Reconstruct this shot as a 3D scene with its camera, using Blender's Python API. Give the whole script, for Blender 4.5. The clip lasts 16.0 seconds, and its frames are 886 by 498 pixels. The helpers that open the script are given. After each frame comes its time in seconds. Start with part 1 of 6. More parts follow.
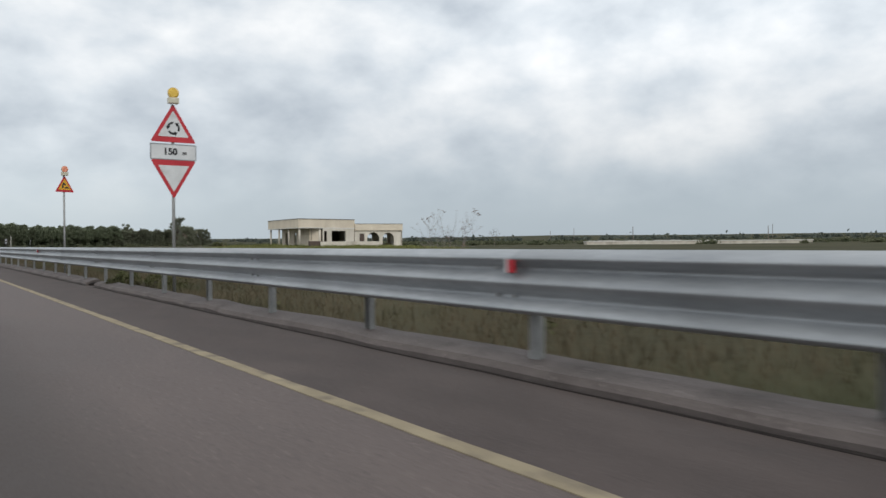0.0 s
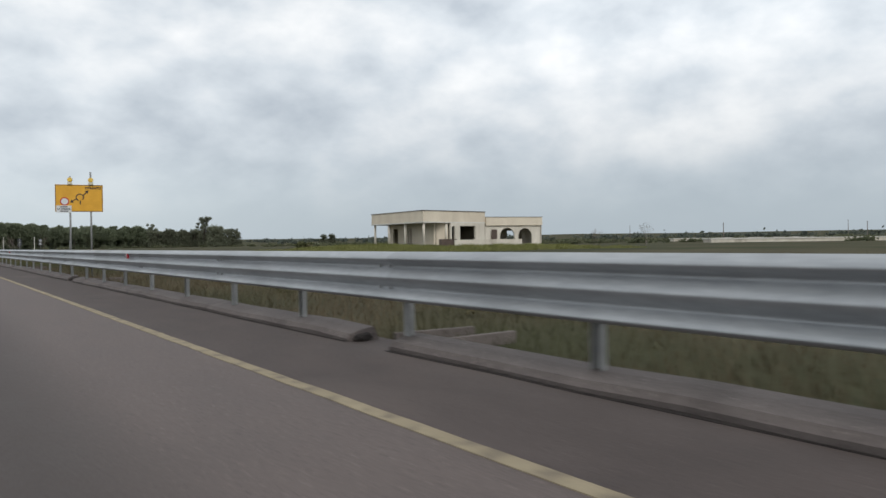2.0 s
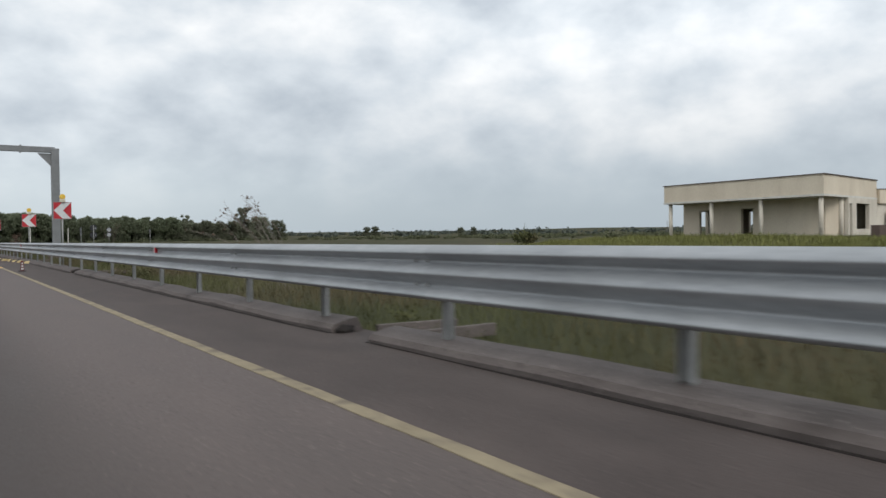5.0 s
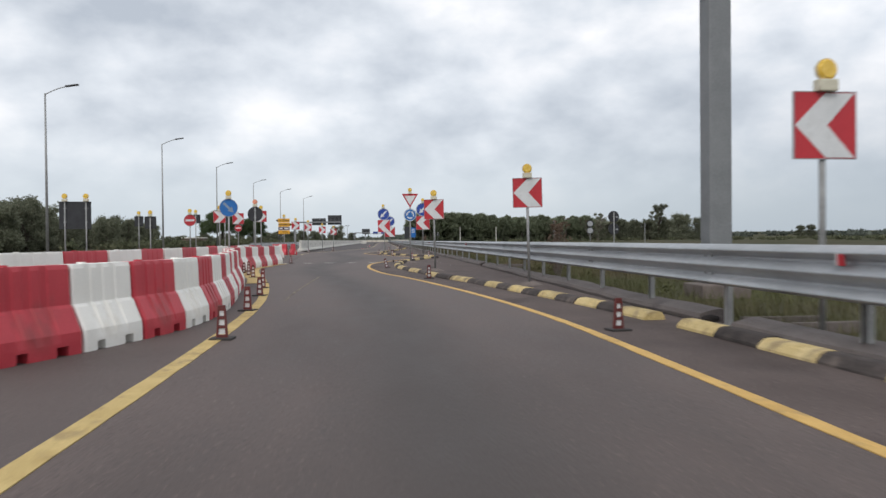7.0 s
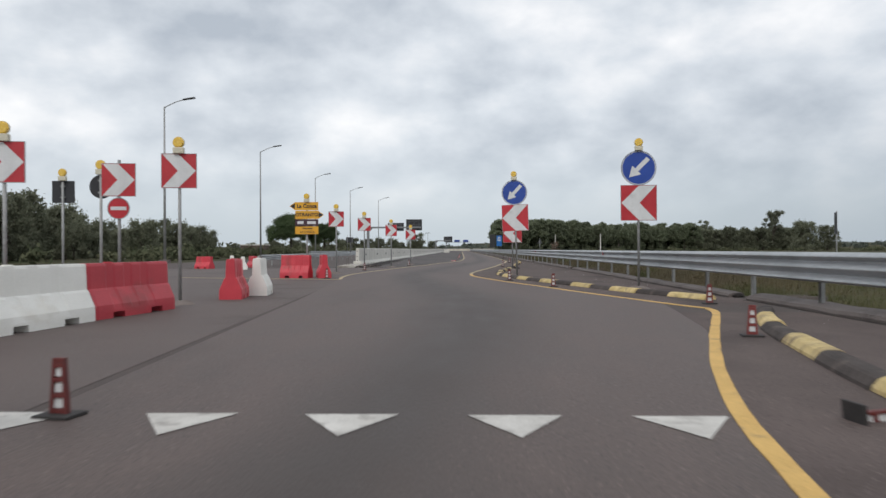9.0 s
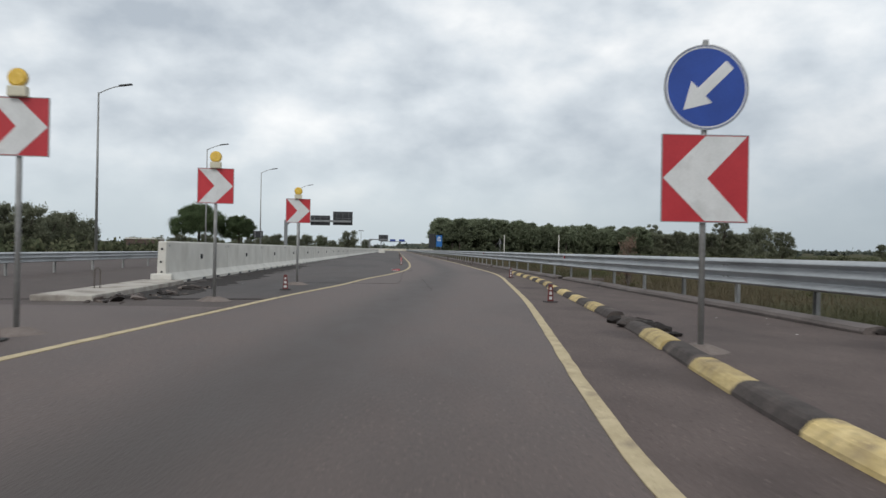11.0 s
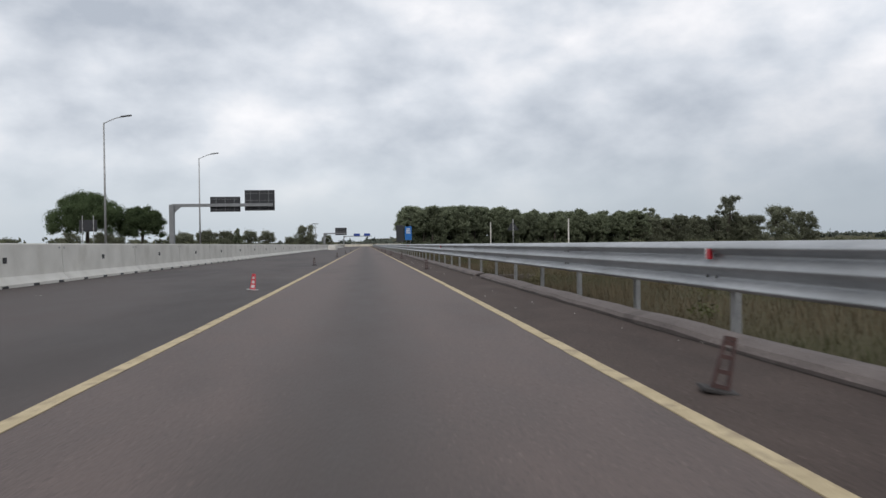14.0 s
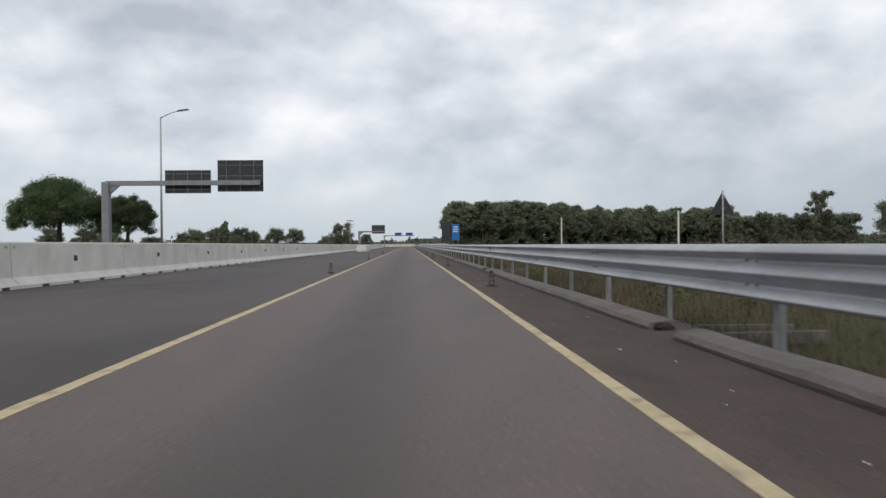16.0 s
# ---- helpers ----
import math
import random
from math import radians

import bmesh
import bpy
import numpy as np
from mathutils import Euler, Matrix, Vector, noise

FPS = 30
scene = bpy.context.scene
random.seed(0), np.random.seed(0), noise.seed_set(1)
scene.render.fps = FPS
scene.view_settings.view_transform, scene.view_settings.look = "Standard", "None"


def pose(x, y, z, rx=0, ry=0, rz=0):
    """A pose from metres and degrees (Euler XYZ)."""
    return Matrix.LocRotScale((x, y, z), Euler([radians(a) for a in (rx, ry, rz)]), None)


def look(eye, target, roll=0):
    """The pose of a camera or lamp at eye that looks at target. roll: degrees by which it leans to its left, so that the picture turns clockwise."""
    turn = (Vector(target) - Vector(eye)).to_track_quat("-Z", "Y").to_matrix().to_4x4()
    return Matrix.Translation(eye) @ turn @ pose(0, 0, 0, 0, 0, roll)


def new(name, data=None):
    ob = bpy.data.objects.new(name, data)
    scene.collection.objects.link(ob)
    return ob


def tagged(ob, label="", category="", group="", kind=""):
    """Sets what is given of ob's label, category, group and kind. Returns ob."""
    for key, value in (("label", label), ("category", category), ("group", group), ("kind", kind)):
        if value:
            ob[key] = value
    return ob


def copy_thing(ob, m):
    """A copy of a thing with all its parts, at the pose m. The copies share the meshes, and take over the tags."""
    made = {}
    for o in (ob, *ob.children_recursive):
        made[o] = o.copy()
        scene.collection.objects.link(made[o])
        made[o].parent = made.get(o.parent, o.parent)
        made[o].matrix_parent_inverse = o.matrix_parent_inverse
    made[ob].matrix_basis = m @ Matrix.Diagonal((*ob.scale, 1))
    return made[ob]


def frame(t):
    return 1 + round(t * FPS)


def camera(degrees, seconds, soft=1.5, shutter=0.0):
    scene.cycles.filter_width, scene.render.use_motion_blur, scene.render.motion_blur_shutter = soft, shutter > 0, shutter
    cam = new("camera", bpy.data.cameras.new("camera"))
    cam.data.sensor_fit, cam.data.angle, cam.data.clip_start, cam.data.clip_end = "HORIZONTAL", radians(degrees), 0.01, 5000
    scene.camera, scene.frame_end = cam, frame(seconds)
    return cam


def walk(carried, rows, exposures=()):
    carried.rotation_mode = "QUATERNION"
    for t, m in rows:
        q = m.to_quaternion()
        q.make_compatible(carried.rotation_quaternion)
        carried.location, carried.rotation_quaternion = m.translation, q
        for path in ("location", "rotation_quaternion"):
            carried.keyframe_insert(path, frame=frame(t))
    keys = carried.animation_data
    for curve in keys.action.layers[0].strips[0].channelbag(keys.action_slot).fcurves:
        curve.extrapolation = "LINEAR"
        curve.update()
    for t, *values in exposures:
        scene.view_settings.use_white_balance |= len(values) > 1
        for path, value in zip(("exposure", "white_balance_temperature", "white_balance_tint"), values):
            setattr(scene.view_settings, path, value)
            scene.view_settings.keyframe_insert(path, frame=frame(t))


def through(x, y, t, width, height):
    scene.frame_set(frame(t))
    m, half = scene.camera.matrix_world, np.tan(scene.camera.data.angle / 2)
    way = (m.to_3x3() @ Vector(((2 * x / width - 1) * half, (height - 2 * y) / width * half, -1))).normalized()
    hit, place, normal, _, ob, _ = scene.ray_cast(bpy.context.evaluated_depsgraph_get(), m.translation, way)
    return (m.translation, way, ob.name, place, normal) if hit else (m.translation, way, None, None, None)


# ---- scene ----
cam = camera(60.51, 16.0, soft=1.5, shutter=0.12)
PATH = [
    (0, (-3.499, -4.020, 0.975), (-2.347, -2.385, 0.957), -0.50),
    (0.5, (-3.529, 4.790, 0.965), (-2.379, 6.426, 0.954), -0.90),
    (1, (-3.543, 13.800, 0.987), (-2.414, 15.451, 0.972), -0.79),
    (1.5, (-3.642, 23.066, 0.988), (-2.511, 24.715, 0.975), -0.67),
    (2, (-3.554, 32.697, 1.004), (-2.423, 34.346, 0.985), -0.82),
    (2.5, (-3.451, 41.669, 1.004), (-2.317, 43.317, 0.983), -0.82),
    (3, (-3.403, 50.925, 0.979), (-2.269, 52.572, 0.955), -0.72),
    (5.3, (-3.352, 92.329, 0.994), (-2.257, 94.002, 0.958), -0.84),
    (5.5, (-3.378, 96.057, 0.994), (-2.293, 97.737, 0.959), -0.95),
    (5.9, (-3.447, 103.563, 0.991), (-2.415, 105.276, 0.946), -0.34),
    (6, (-3.467, 105.375, 0.996), (-2.537, 107.146, 0.957), -0.78),
    (6.1, (-3.482, 107.169, 0.988), (-2.644, 108.985, 0.949), -0.51),
    (6.2, (-3.495, 108.949, 0.983), (-2.923, 110.865, 0.944), -0.64),
    (6.3, (-3.505, 110.716, 0.980), (-3.073, 112.668, 0.940), -0.49),
    (6.4, (-3.514, 112.469, 0.979), (-3.275, 114.454, 0.943), -0.54),
    (6.5, (-3.524, 114.213, 0.978), (-3.335, 116.204, 0.945), -0.61),
    (7, (-3.674, 122.649, 0.992), (-3.514, 124.643, 0.968), -0.55),
    (7.5, (-3.873, 130.615, 0.979), (-3.755, 132.612, 0.959), -0.60),
    (7.6, (-3.948, 132.187, 0.979), (-3.846, 134.184, 0.959), -0.58),
    (8, (-4.339, 138.341, 0.977), (-4.365, 140.341, 0.957), -0.86),
    (8.2, (-4.548, 141.366, 0.980), (-4.605, 143.366, 0.965), -0.41),
    (10.3, (-6.129, 170.539, 0.983), (-6.105, 172.539, 0.989), 0.80),
    (10.5, (-6.130, 173.487, 0.973), (-6.078, 175.486, 0.978), 0.78),
    (11, (-6.042, 180.904, 0.971), (-5.918, 182.900, 0.974), 1.01),
    (11.5, (-5.792, 188.163, 0.951), (-5.607, 190.155, 0.955), 1.11),
    (12, (-5.363, 195.942, 0.980), (-5.117, 197.927, 0.982), 0.65),
    (12.5, (-4.800, 203.317, 0.995), (-4.513, 205.297, 0.996), 0.35),
    (13, (-4.097, 210.790, 0.977), (-3.820, 212.771, 0.970), -0.21),
    (13.5, (-3.580, 218.275, 0.941), (-3.341, 220.262, 0.930), -0.69),
    (14, (-3.232, 225.992, 0.930), (-3.030, 227.982, 0.916), -0.75),
    (14.5, (-2.996, 233.780, 0.934), (-2.829, 235.773, 0.921), -0.68),
    (15, (-2.813, 241.961, 0.938), (-2.681, 243.956, 0.924), -0.65),
    (15.5, (-2.800, 250.034, 0.975), (-2.695, 252.031, 0.965), -0.48),
    (16, (-2.773, 258.280, 0.937), (-2.683, 260.278, 0.925), -0.49),
]
walk(cam, [(t, look(eye, target, roll)) for t, eye, target, roll in PATH], [(0, 0, 6500, 9), (5.3, 0.04, 6500, 9), (6.4, 0.13, 6500, 11), (7, 0.08, 6500, 11.5), (8.2, 0.02, 6500, 11.5), (10.3, -0.05, 6500, 8.5), (11.2, -0.03, 6500, 9), (13, -0.05, 6500, 12.5), (16, -0.03, 6500, 11.5)])

# ---- world and light ----
SUN_ELEVATION, SUN_TURN = radians(40), radians(200)
world = bpy.data.worlds.new("overcast")
scene.world = world
world.use_nodes = True
wt = world.node_tree
wt.nodes.clear()


def wnode(kind, **kw):
    n = wt.nodes.new(kind)
    for k, v in kw.items():
        n.inputs[k].default_value = v
    return n


w_out = wnode("ShaderNodeOutputWorld")
w_bg = wnode("ShaderNodeBackground")
w_bg.inputs["Strength"].default_value = 1.06
w_sky = wnode("ShaderNodeTexSky")
w_sky.sky_type = "NISHITA"
w_sky.sun_disc = False
w_sky.sun_elevation, w_sky.sun_rotation = SUN_ELEVATION, SUN_TURN
w_dim = wnode("ShaderNodeMix")
w_dim.data_type, w_dim.blend_type = "RGBA", "MULTIPLY"
w_dim.inputs["Factor"].default_value = 1.0
w_dim.inputs[7].default_value = (0.10, 0.10, 0.10, 1)
wt.links.new(w_sky.outputs[0], w_dim.inputs[6])
# cloud deck: soft heaps, drawn out along the horizon
w_geo = wnode("ShaderNodeTexCoord")
w_sep = wnode("ShaderNodeSeparateXYZ")
wt.links.new(w_geo.outputs["Generated"], w_sep.inputs[0])


def wmath(op, a, b=None, c=None):
    n = wt.nodes.new("ShaderNodeMath")
    n.operation = op
    for k, v in enumerate((a, b, c)):
        if v is None:
            continue
        if isinstance(v, (int, float)):
            n.inputs[k].default_value = v
        else:
            wt.links.new(v, n.inputs[k])
    return n.outputs[0]


w_vec = wnode("ShaderNodeCombineXYZ")
wt.links.new(w_sep.outputs[0], w_vec.inputs[0])
wt.links.new(w_sep.outputs[1], w_vec.inputs[1])
wt.links.new(wmath("MULTIPLY", w_sep.outputs[2], 1.7), w_vec.inputs[2])


def wnoise(scale, detail, rough, shift):
    m = wnode("ShaderNodeMapping")
    m.inputs["Location"].default_value = shift
    wt.links.new(w_vec.outputs[0], m.inputs[0])
    n = wnode("ShaderNodeTexNoise")
    n.inputs["Scale"].default_value, n.inputs["Detail"].default_value, n.inputs["Roughness"].default_value = scale, detail, rough
    n.inputs["Distortion"].default_value = 0.05
    wt.links.new(m.outputs[0], n.inputs["Vector"])
    return n.outputs["Fac"]


w_cloud = wmath("ADD", wmath("MULTIPLY", wnoise(3.6, 2.0, 0.45, (3.1, 0.4, 0)), 0.50), wmath("MULTIPLY", wnoise(9.5, 5.0, 0.50, (7.7, 2.1, 0)), 0.50))
w_ramp = wnode("ShaderNodeValToRGB")
w_ramp.color_ramp.elements[0].position, w_ramp.color_ramp.elements[0].color = 0.34, (0.47, 0.52, 0.58, 1)
w_ramp.color_ramp.elements[1].position, w_ramp.color_ramp.elements[1].color = 0.66, (1.02, 1.02, 1.02, 1)
w_mid = w_ramp.color_ramp.elements.new(0.5)
w_mid.color = (0.72, 0.765, 0.81, 1)
wt.links.new(w_cloud, w_ramp.inputs[0])
# the low sky is a flat blue-grey veil under the deck
w_low = wnode("ShaderNodeMapRange")
w_low.inputs["From Min"].default_value, w_low.inputs["From Max"].default_value = 0.0, 0.15
w_low.interpolation_type = "SMOOTHSTEP"
wt.links.new(w_sep.outputs[2], w_low.inputs[0])
w_veil = wnode("ShaderNodeMix")
w_veil.data_type = "RGBA"
w_veil.inputs[6].default_value = (0.545, 0.615, 0.67, 1)
wt.links.new(w_low.outputs[0], w_veil.inputs["Factor"])
wt.links.new(w_ramp.outputs[0], w_veil.inputs[7])
w_mix = wnode("ShaderNodeMix")
w_mix.data_type = "RGBA"
w_mix.inputs["Factor"].default_value = 0.93
wt.links.new(w_dim.outputs[2], w_mix.inputs[6])
wt.links.new(w_veil.outputs[2], w_mix.inputs[7])
# the cloud is thicker over the fields on the +x side
w_east = wnode("ShaderNodeMapRange")
w_east.interpolation_type = "SMOOTHSTEP"
w_east.inputs["From Min"].default_value, w_east.inputs["From Max"].default_value = 0.0, 0.6
wt.links.new(w_sep.outputs[0], w_east.inputs[0])
w_thick = wnode("ShaderNodeMix")
w_thick.data_type, w_thick.blend_type = "RGBA", "MULTIPLY"
w_thick.inputs[7].default_value = (0.77, 0.785, 0.805, 1)
w_high = wnode("ShaderNodeMapRange")
w_high.interpolation_type = "SMOOTHSTEP"
w_high.inputs["From Min"].default_value, w_high.inputs["From Max"].default_value = 0.06, 0.30
w_high.inputs["To Min"].default_value, w_high.inputs["To Max"].default_value = 1.0, 0.12
wt.links.new(w_sep.outputs[2], w_high.inputs[0])
wt.links.new(wmath("MULTIPLY", w_east.outputs[0], w_high.outputs[0]), w_thick.inputs["Factor"])
wt.links.new(w_mix.outputs[2], w_thick.inputs[6])
# and thinner, so brighter, high over them
w_thin = wnode("ShaderNodeMix")
w_thin.data_type, w_thin.blend_type = "RGBA", "MULTIPLY"
w_thin.inputs[7].default_value = (1.16, 1.155, 1.15, 1)
w_rise = wnode("ShaderNodeMapRange")
w_rise.interpolation_type = "SMOOTHSTEP"
w_rise.inputs["From Min"].default_value, w_rise.inputs["From Max"].default_value = 0.10, 0.30
wt.links.new(w_sep.outputs[2], w_rise.inputs[0])
w_side = wnode("ShaderNodeMapRange")
w_side.interpolation_type = "SMOOTHSTEP"
w_side.inputs["From Min"].default_value, w_side.inputs["From Max"].default_value = 0.36, 0.72
wt.links.new(w_sep.outputs[0], w_side.inputs[0])
wt.links.new(wmath("MULTIPLY", w_side.outputs[0], w_rise.outputs[0]), w_thin.inputs["Factor"])
wt.links.new(w_thick.outputs[2], w_thin.inputs[6])
wt.links.new(w_thin.outputs[2], w_bg.inputs["Color"])
wt.links.new(w_bg.outputs[0], w_out.inputs[0])

sun = new("sun", bpy.data.lights.new("sun", "SUN"))
sun.data.energy, sun.data.angle, sun.data.color = 1.25, radians(25), (1.0, 0.97, 0.93)
sun.rotation_euler = (radians(90) - SUN_ELEVATION, 0, radians(180) - SUN_TURN)


# ---- materials ----
def material(name, dark, light, scale=6.0, rough=0.7, metal=0.0, bump=0.1, fine=60.0, rand=0.0, coat=0.0, spread=(0.35, 0.65), stretch=(1, 1, 1), stain=None, stain_scale=0.8, stain_at=(0.55, 0.72), spec=0.5, speck=0.0):
    m = bpy.data.materials.new(name)
    m.use_nodes = True
    t = m.node_tree
    p = t.nodes["Principled BSDF"]
    co = t.nodes.new("ShaderNodeTexCoord")
    mp = t.nodes.new("ShaderNodeMapping")
    mp.inputs["Scale"].default_value = stretch
    t.links.new(co.outputs["Object"], mp.inputs[0])
    big, small = t.nodes.new("ShaderNodeTexNoise"), t.nodes.new("ShaderNodeTexNoise")
    big.inputs["Scale"].default_value, big.inputs["Detail"].default_value = scale, 5.0
    small.inputs["Scale"].default_value, small.inputs["Detail"].default_value = fine, 3.0
    for n in (big, small):
        t.links.new(mp.outputs[0], n.inputs["Vector"])
    ad = t.nodes.new("ShaderNodeMath")
    ad.operation = "MULTIPLY_ADD"
    ad.inputs[1].default_value = 0.35
    t.links.new(small.outputs["Fac"], ad.inputs[0])
    mu = t.nodes.new("ShaderNodeMath")
    mu.operation = "MULTIPLY"
    mu.inputs[1].default_value = 0.65
    t.links.new(big.outputs["Fac"], mu.inputs[0])
    t.links.new(mu.outputs[0], ad.inputs[2])
    mr = t.nodes.new("ShaderNodeMapRange")
    mr.inputs["From Min"].default_value, mr.inputs["From Max"].default_value = spread
    t.links.new(ad.outputs[0], mr.inputs[0])
    mix = t.nodes.new("ShaderNodeMix")
    mix.data_type = "RGBA"
    mix.inputs[6].default_value, mix.inputs[7].default_value = (*dark, 1), (*light, 1)
    t.links.new(mr.outputs[0], mix.inputs["Factor"])
    colour = mix.outputs[2]
    if stain:
        sn = t.nodes.new("ShaderNodeTexNoise")
        sn.inputs["Scale"].default_value, sn.inputs["Detail"].default_value = stain_scale, 6.0
        t.links.new(mp.outputs[0], sn.inputs["Vector"])
        sr = t.nodes.new("ShaderNodeMapRange")
        sr.inputs["From Min"].default_value, sr.inputs["From Max"].default_value = stain_at
        t.links.new(sn.outputs["Fac"], sr.inputs[0])
        sm = t.nodes.new("ShaderNodeMix")
        sm.data_type = "RGBA"
        sm.inputs[7].default_value = (*stain, 1)
        t.links.new(colour, sm.inputs[6])
        t.links.new(sr.outputs[0], sm.inputs["Factor"])
        colour = sm.outputs[2]
    if speck:
        # single dark pits and pale chips of the aggregate
        pn = t.nodes.new("ShaderNodeTexNoise")
        pn.inputs["Scale"].default_value, pn.inputs["Detail"].default_value = 34.0, 2.0
        t.links.new(co.outputs["Object"], pn.inputs["Vector"])
        for low, high, tone in ((0.62, 0.70, (*[c * 0.45 for c in dark], 1)), (0.36, 0.27, (*[c * 1.9 for c in light], 1))):
            pr, pm = t.nodes.new("ShaderNodeMapRange"), t.nodes.new("ShaderNodeMix")
            pr.inputs["From Min"].default_value, pr.inputs["From Max"].default_value, pr.inputs["To Max"].default_value = low, high, speck
            t.links.new(pn.outputs["Fac"], pr.inputs[0])
            pm.data_type = "RGBA"
            pm.inputs[7].default_value = tone
            t.links.new(colour, pm.inputs[6])
            t.links.new(pr.outputs[0], pm.inputs["Factor"])
            colour = pm.outputs[2]
    if rand:
        oi = t.nodes.new("ShaderNodeObjectInfo")
        hs = t.nodes.new("ShaderNodeHueSaturation")
        rr = t.nodes.new("ShaderNodeMapRange")
        rr.inputs["To Min"].default_value, rr.inputs["To Max"].default_value = 1 - rand, 1 + rand
        t.links.new(oi.outputs["Random"], rr.inputs[0])
        t.links.new(rr.outputs[0], hs.inputs["Value"])
        t.links.new(colour, hs.inputs["Color"])
        colour = hs.outputs[0]
    t.links.new(colour, p.inputs["Base Color"])
    rg = t.nodes.new("ShaderNodeMapRange")
    rg.inputs["To Min"].default_value, rg.inputs["To Max"].default_value = max(rough - 0.1, 0.02), min(rough + 0.1, 1)
    t.links.new(big.outputs["Fac"], rg.inputs[0])
    t.links.new(rg.outputs[0], p.inputs["Roughness"])
    p.inputs["Metallic"].default_value = metal
    p.inputs["Specular IOR Level"].default_value = spec
    p.inputs["Coat Weight"].default_value = coat
    if bump:
        b = t.nodes.new("ShaderNodeBump")
        b.inputs["Strength"].default_value, b.inputs["Distance"].default_value = bump, 0.01
        t.links.new(small.outputs["Fac"], b.inputs["Height"])
        t.links.new(b.outputs[0], p.inputs["Normal"])
    return m


def leaf_material(name, dark, light, through=0.35, scale=0.7):
    """Leaves that let part of the light through."""
    m = bpy.data.materials.new(name)
    m.use_nodes = True
    t = m.node_tree
    t.nodes.clear()
    out, mx = t.nodes.new("ShaderNodeOutputMaterial"), t.nodes.new("ShaderNodeMixShader")
    df, tr = t.nodes.new("ShaderNodeBsdfDiffuse"), t.nodes.new("ShaderNodeBsdfTranslucent")
    co, no = t.nodes.new("ShaderNodeTexCoord"), t.nodes.new("ShaderNodeTexNoise")
    no.inputs["Scale"].default_value, no.inputs["Detail"].default_value = scale, 4.0
    t.links.new(co.outputs["Object"], no.inputs["Vector"])
    geo, oi = t.nodes.new("ShaderNodeNewGeometry"), t.nodes.new("ShaderNodeObjectInfo")
    ad = t.nodes.new("ShaderNodeMath")
    ad.operation = "MULTIPLY_ADD"
    ad.inputs[1].default_value = 0.5
    t.links.new(geo.outputs["Random Per Island"], ad.inputs[0])
    t.links.new(no.outputs["Fac"], ad.inputs[2])
    mr = t.nodes.new("ShaderNodeMapRange")
    mr.inputs["From Min"].default_value, mr.inputs["From Max"].default_value = 0.45, 1.05
    t.links.new(ad.outputs[0], mr.inputs[0])
    mix = t.nodes.new("ShaderNodeMix")
    mix.data_type = "RGBA"
    mix.inputs[6].default_value, mix.inputs[7].default_value = (*dark, 1), (*light, 1)
    t.links.new(mr.outputs[0], mix.inputs["Factor"])
    hs, rr = t.nodes.new("ShaderNodeHueSaturation"), t.nodes.new("ShaderNodeMapRange")
    rr.inputs["To Min"].default_value, rr.inputs["To Max"].default_value = 0.82, 1.18
    t.links.new(oi.outputs["Random"], rr.inputs[0])
    t.links.new(rr.outputs[0], hs.inputs["Value"])
    t.links.new(mix.outputs[2], hs.inputs["Color"])
    for n in (df, tr):
        t.links.new(hs.outputs[0], n.inputs["Color"])
    mx.inputs[0].default_value = through
    t.links.new(df.outputs[0], mx.inputs[1])
    t.links.new(tr.outputs[0], mx.inputs[2])
    t.links.new(mx.outputs[0], out.inputs[0])
    return m


ASPHALT = material("worn_asphalt", (0.084, 0.064, 0.058), (0.124, 0.097, 0.088), 0.9, 0.72, bump=0.5, fine=80, spread=(0.34, 0.66), stretch=(0.5, 1, 1), stain=(0.060, 0.046, 0.042), stain_scale=0.45, stain_at=(0.53, 0.76), spec=0.42, speck=0.7)
ASPHALT_OLD = material("old_asphalt", (0.058, 0.045, 0.041), (0.094, 0.074, 0.068), 2.2, 0.80, bump=0.6, fine=60, spread=(0.34, 0.66), stretch=(1, 0.5, 1), stain=(0.112, 0.088, 0.079), stain_scale=0.5, stain_at=(0.56, 0.8), spec=0.30, speck=0.6)
ASPHALT_NEW = material("smooth_dark_asphalt", (0.040, 0.029, 0.025), (0.058, 0.043, 0.038), 1.2, 0.66, bump=0.4, fine=70, spread=(0.36, 0.64), stretch=(1, 0.35, 1), stain=(0.030, 0.021, 0.018), stain_scale=0.22, stain_at=(0.48, 0.62), spec=0.42, speck=0.7)
ISLAND = material("island_asphalt", (0.080, 0.061, 0.056), (0.128, 0.100, 0.092), 1.6, 0.85, bump=0.6, fine=60, spread=(0.34, 0.66), stretch=(1, 0.6, 1), stain=(0.060, 0.046, 0.043), stain_scale=0.7, stain_at=(0.54, 0.72), spec=0.22, speck=0.7)
CRACK = material("crack_tar", (0.040, 0.032, 0.029), (0.066, 0.053, 0.048), 4, 0.85, bump=0.6, fine=30, spec=0.2)
SHOULDER = material("shoulder_asphalt", (0.052, 0.039, 0.034), (0.086, 0.066, 0.058), 2.0, 0.88, bump=0.6, fine=60, spread=(0.34, 0.66), stretch=(1, 0.5, 1), stain=(0.110, 0.085, 0.073), stain_scale=0.7, stain_at=(0.57, 0.8), spec=0.2, speck=0.8)
# bitumen, also the painted shade in the ribbon at the kerb foot
SEAM_AND_SHADE = material("bitumen_seam", (0.020, 0.017, 0.016), (0.042, 0.036, 0.033), 4, 0.85, bump=0.6, fine=30, spec=0.15)
BERM = material("asphalt_berm", (0.098, 0.081, 0.075), (0.152, 0.129, 0.120), 1.5, 0.8, bump=0.6, fine=45, stain=(0.068, 0.056, 0.051), stain_scale=1.2, spec=0.35, speck=0.6)
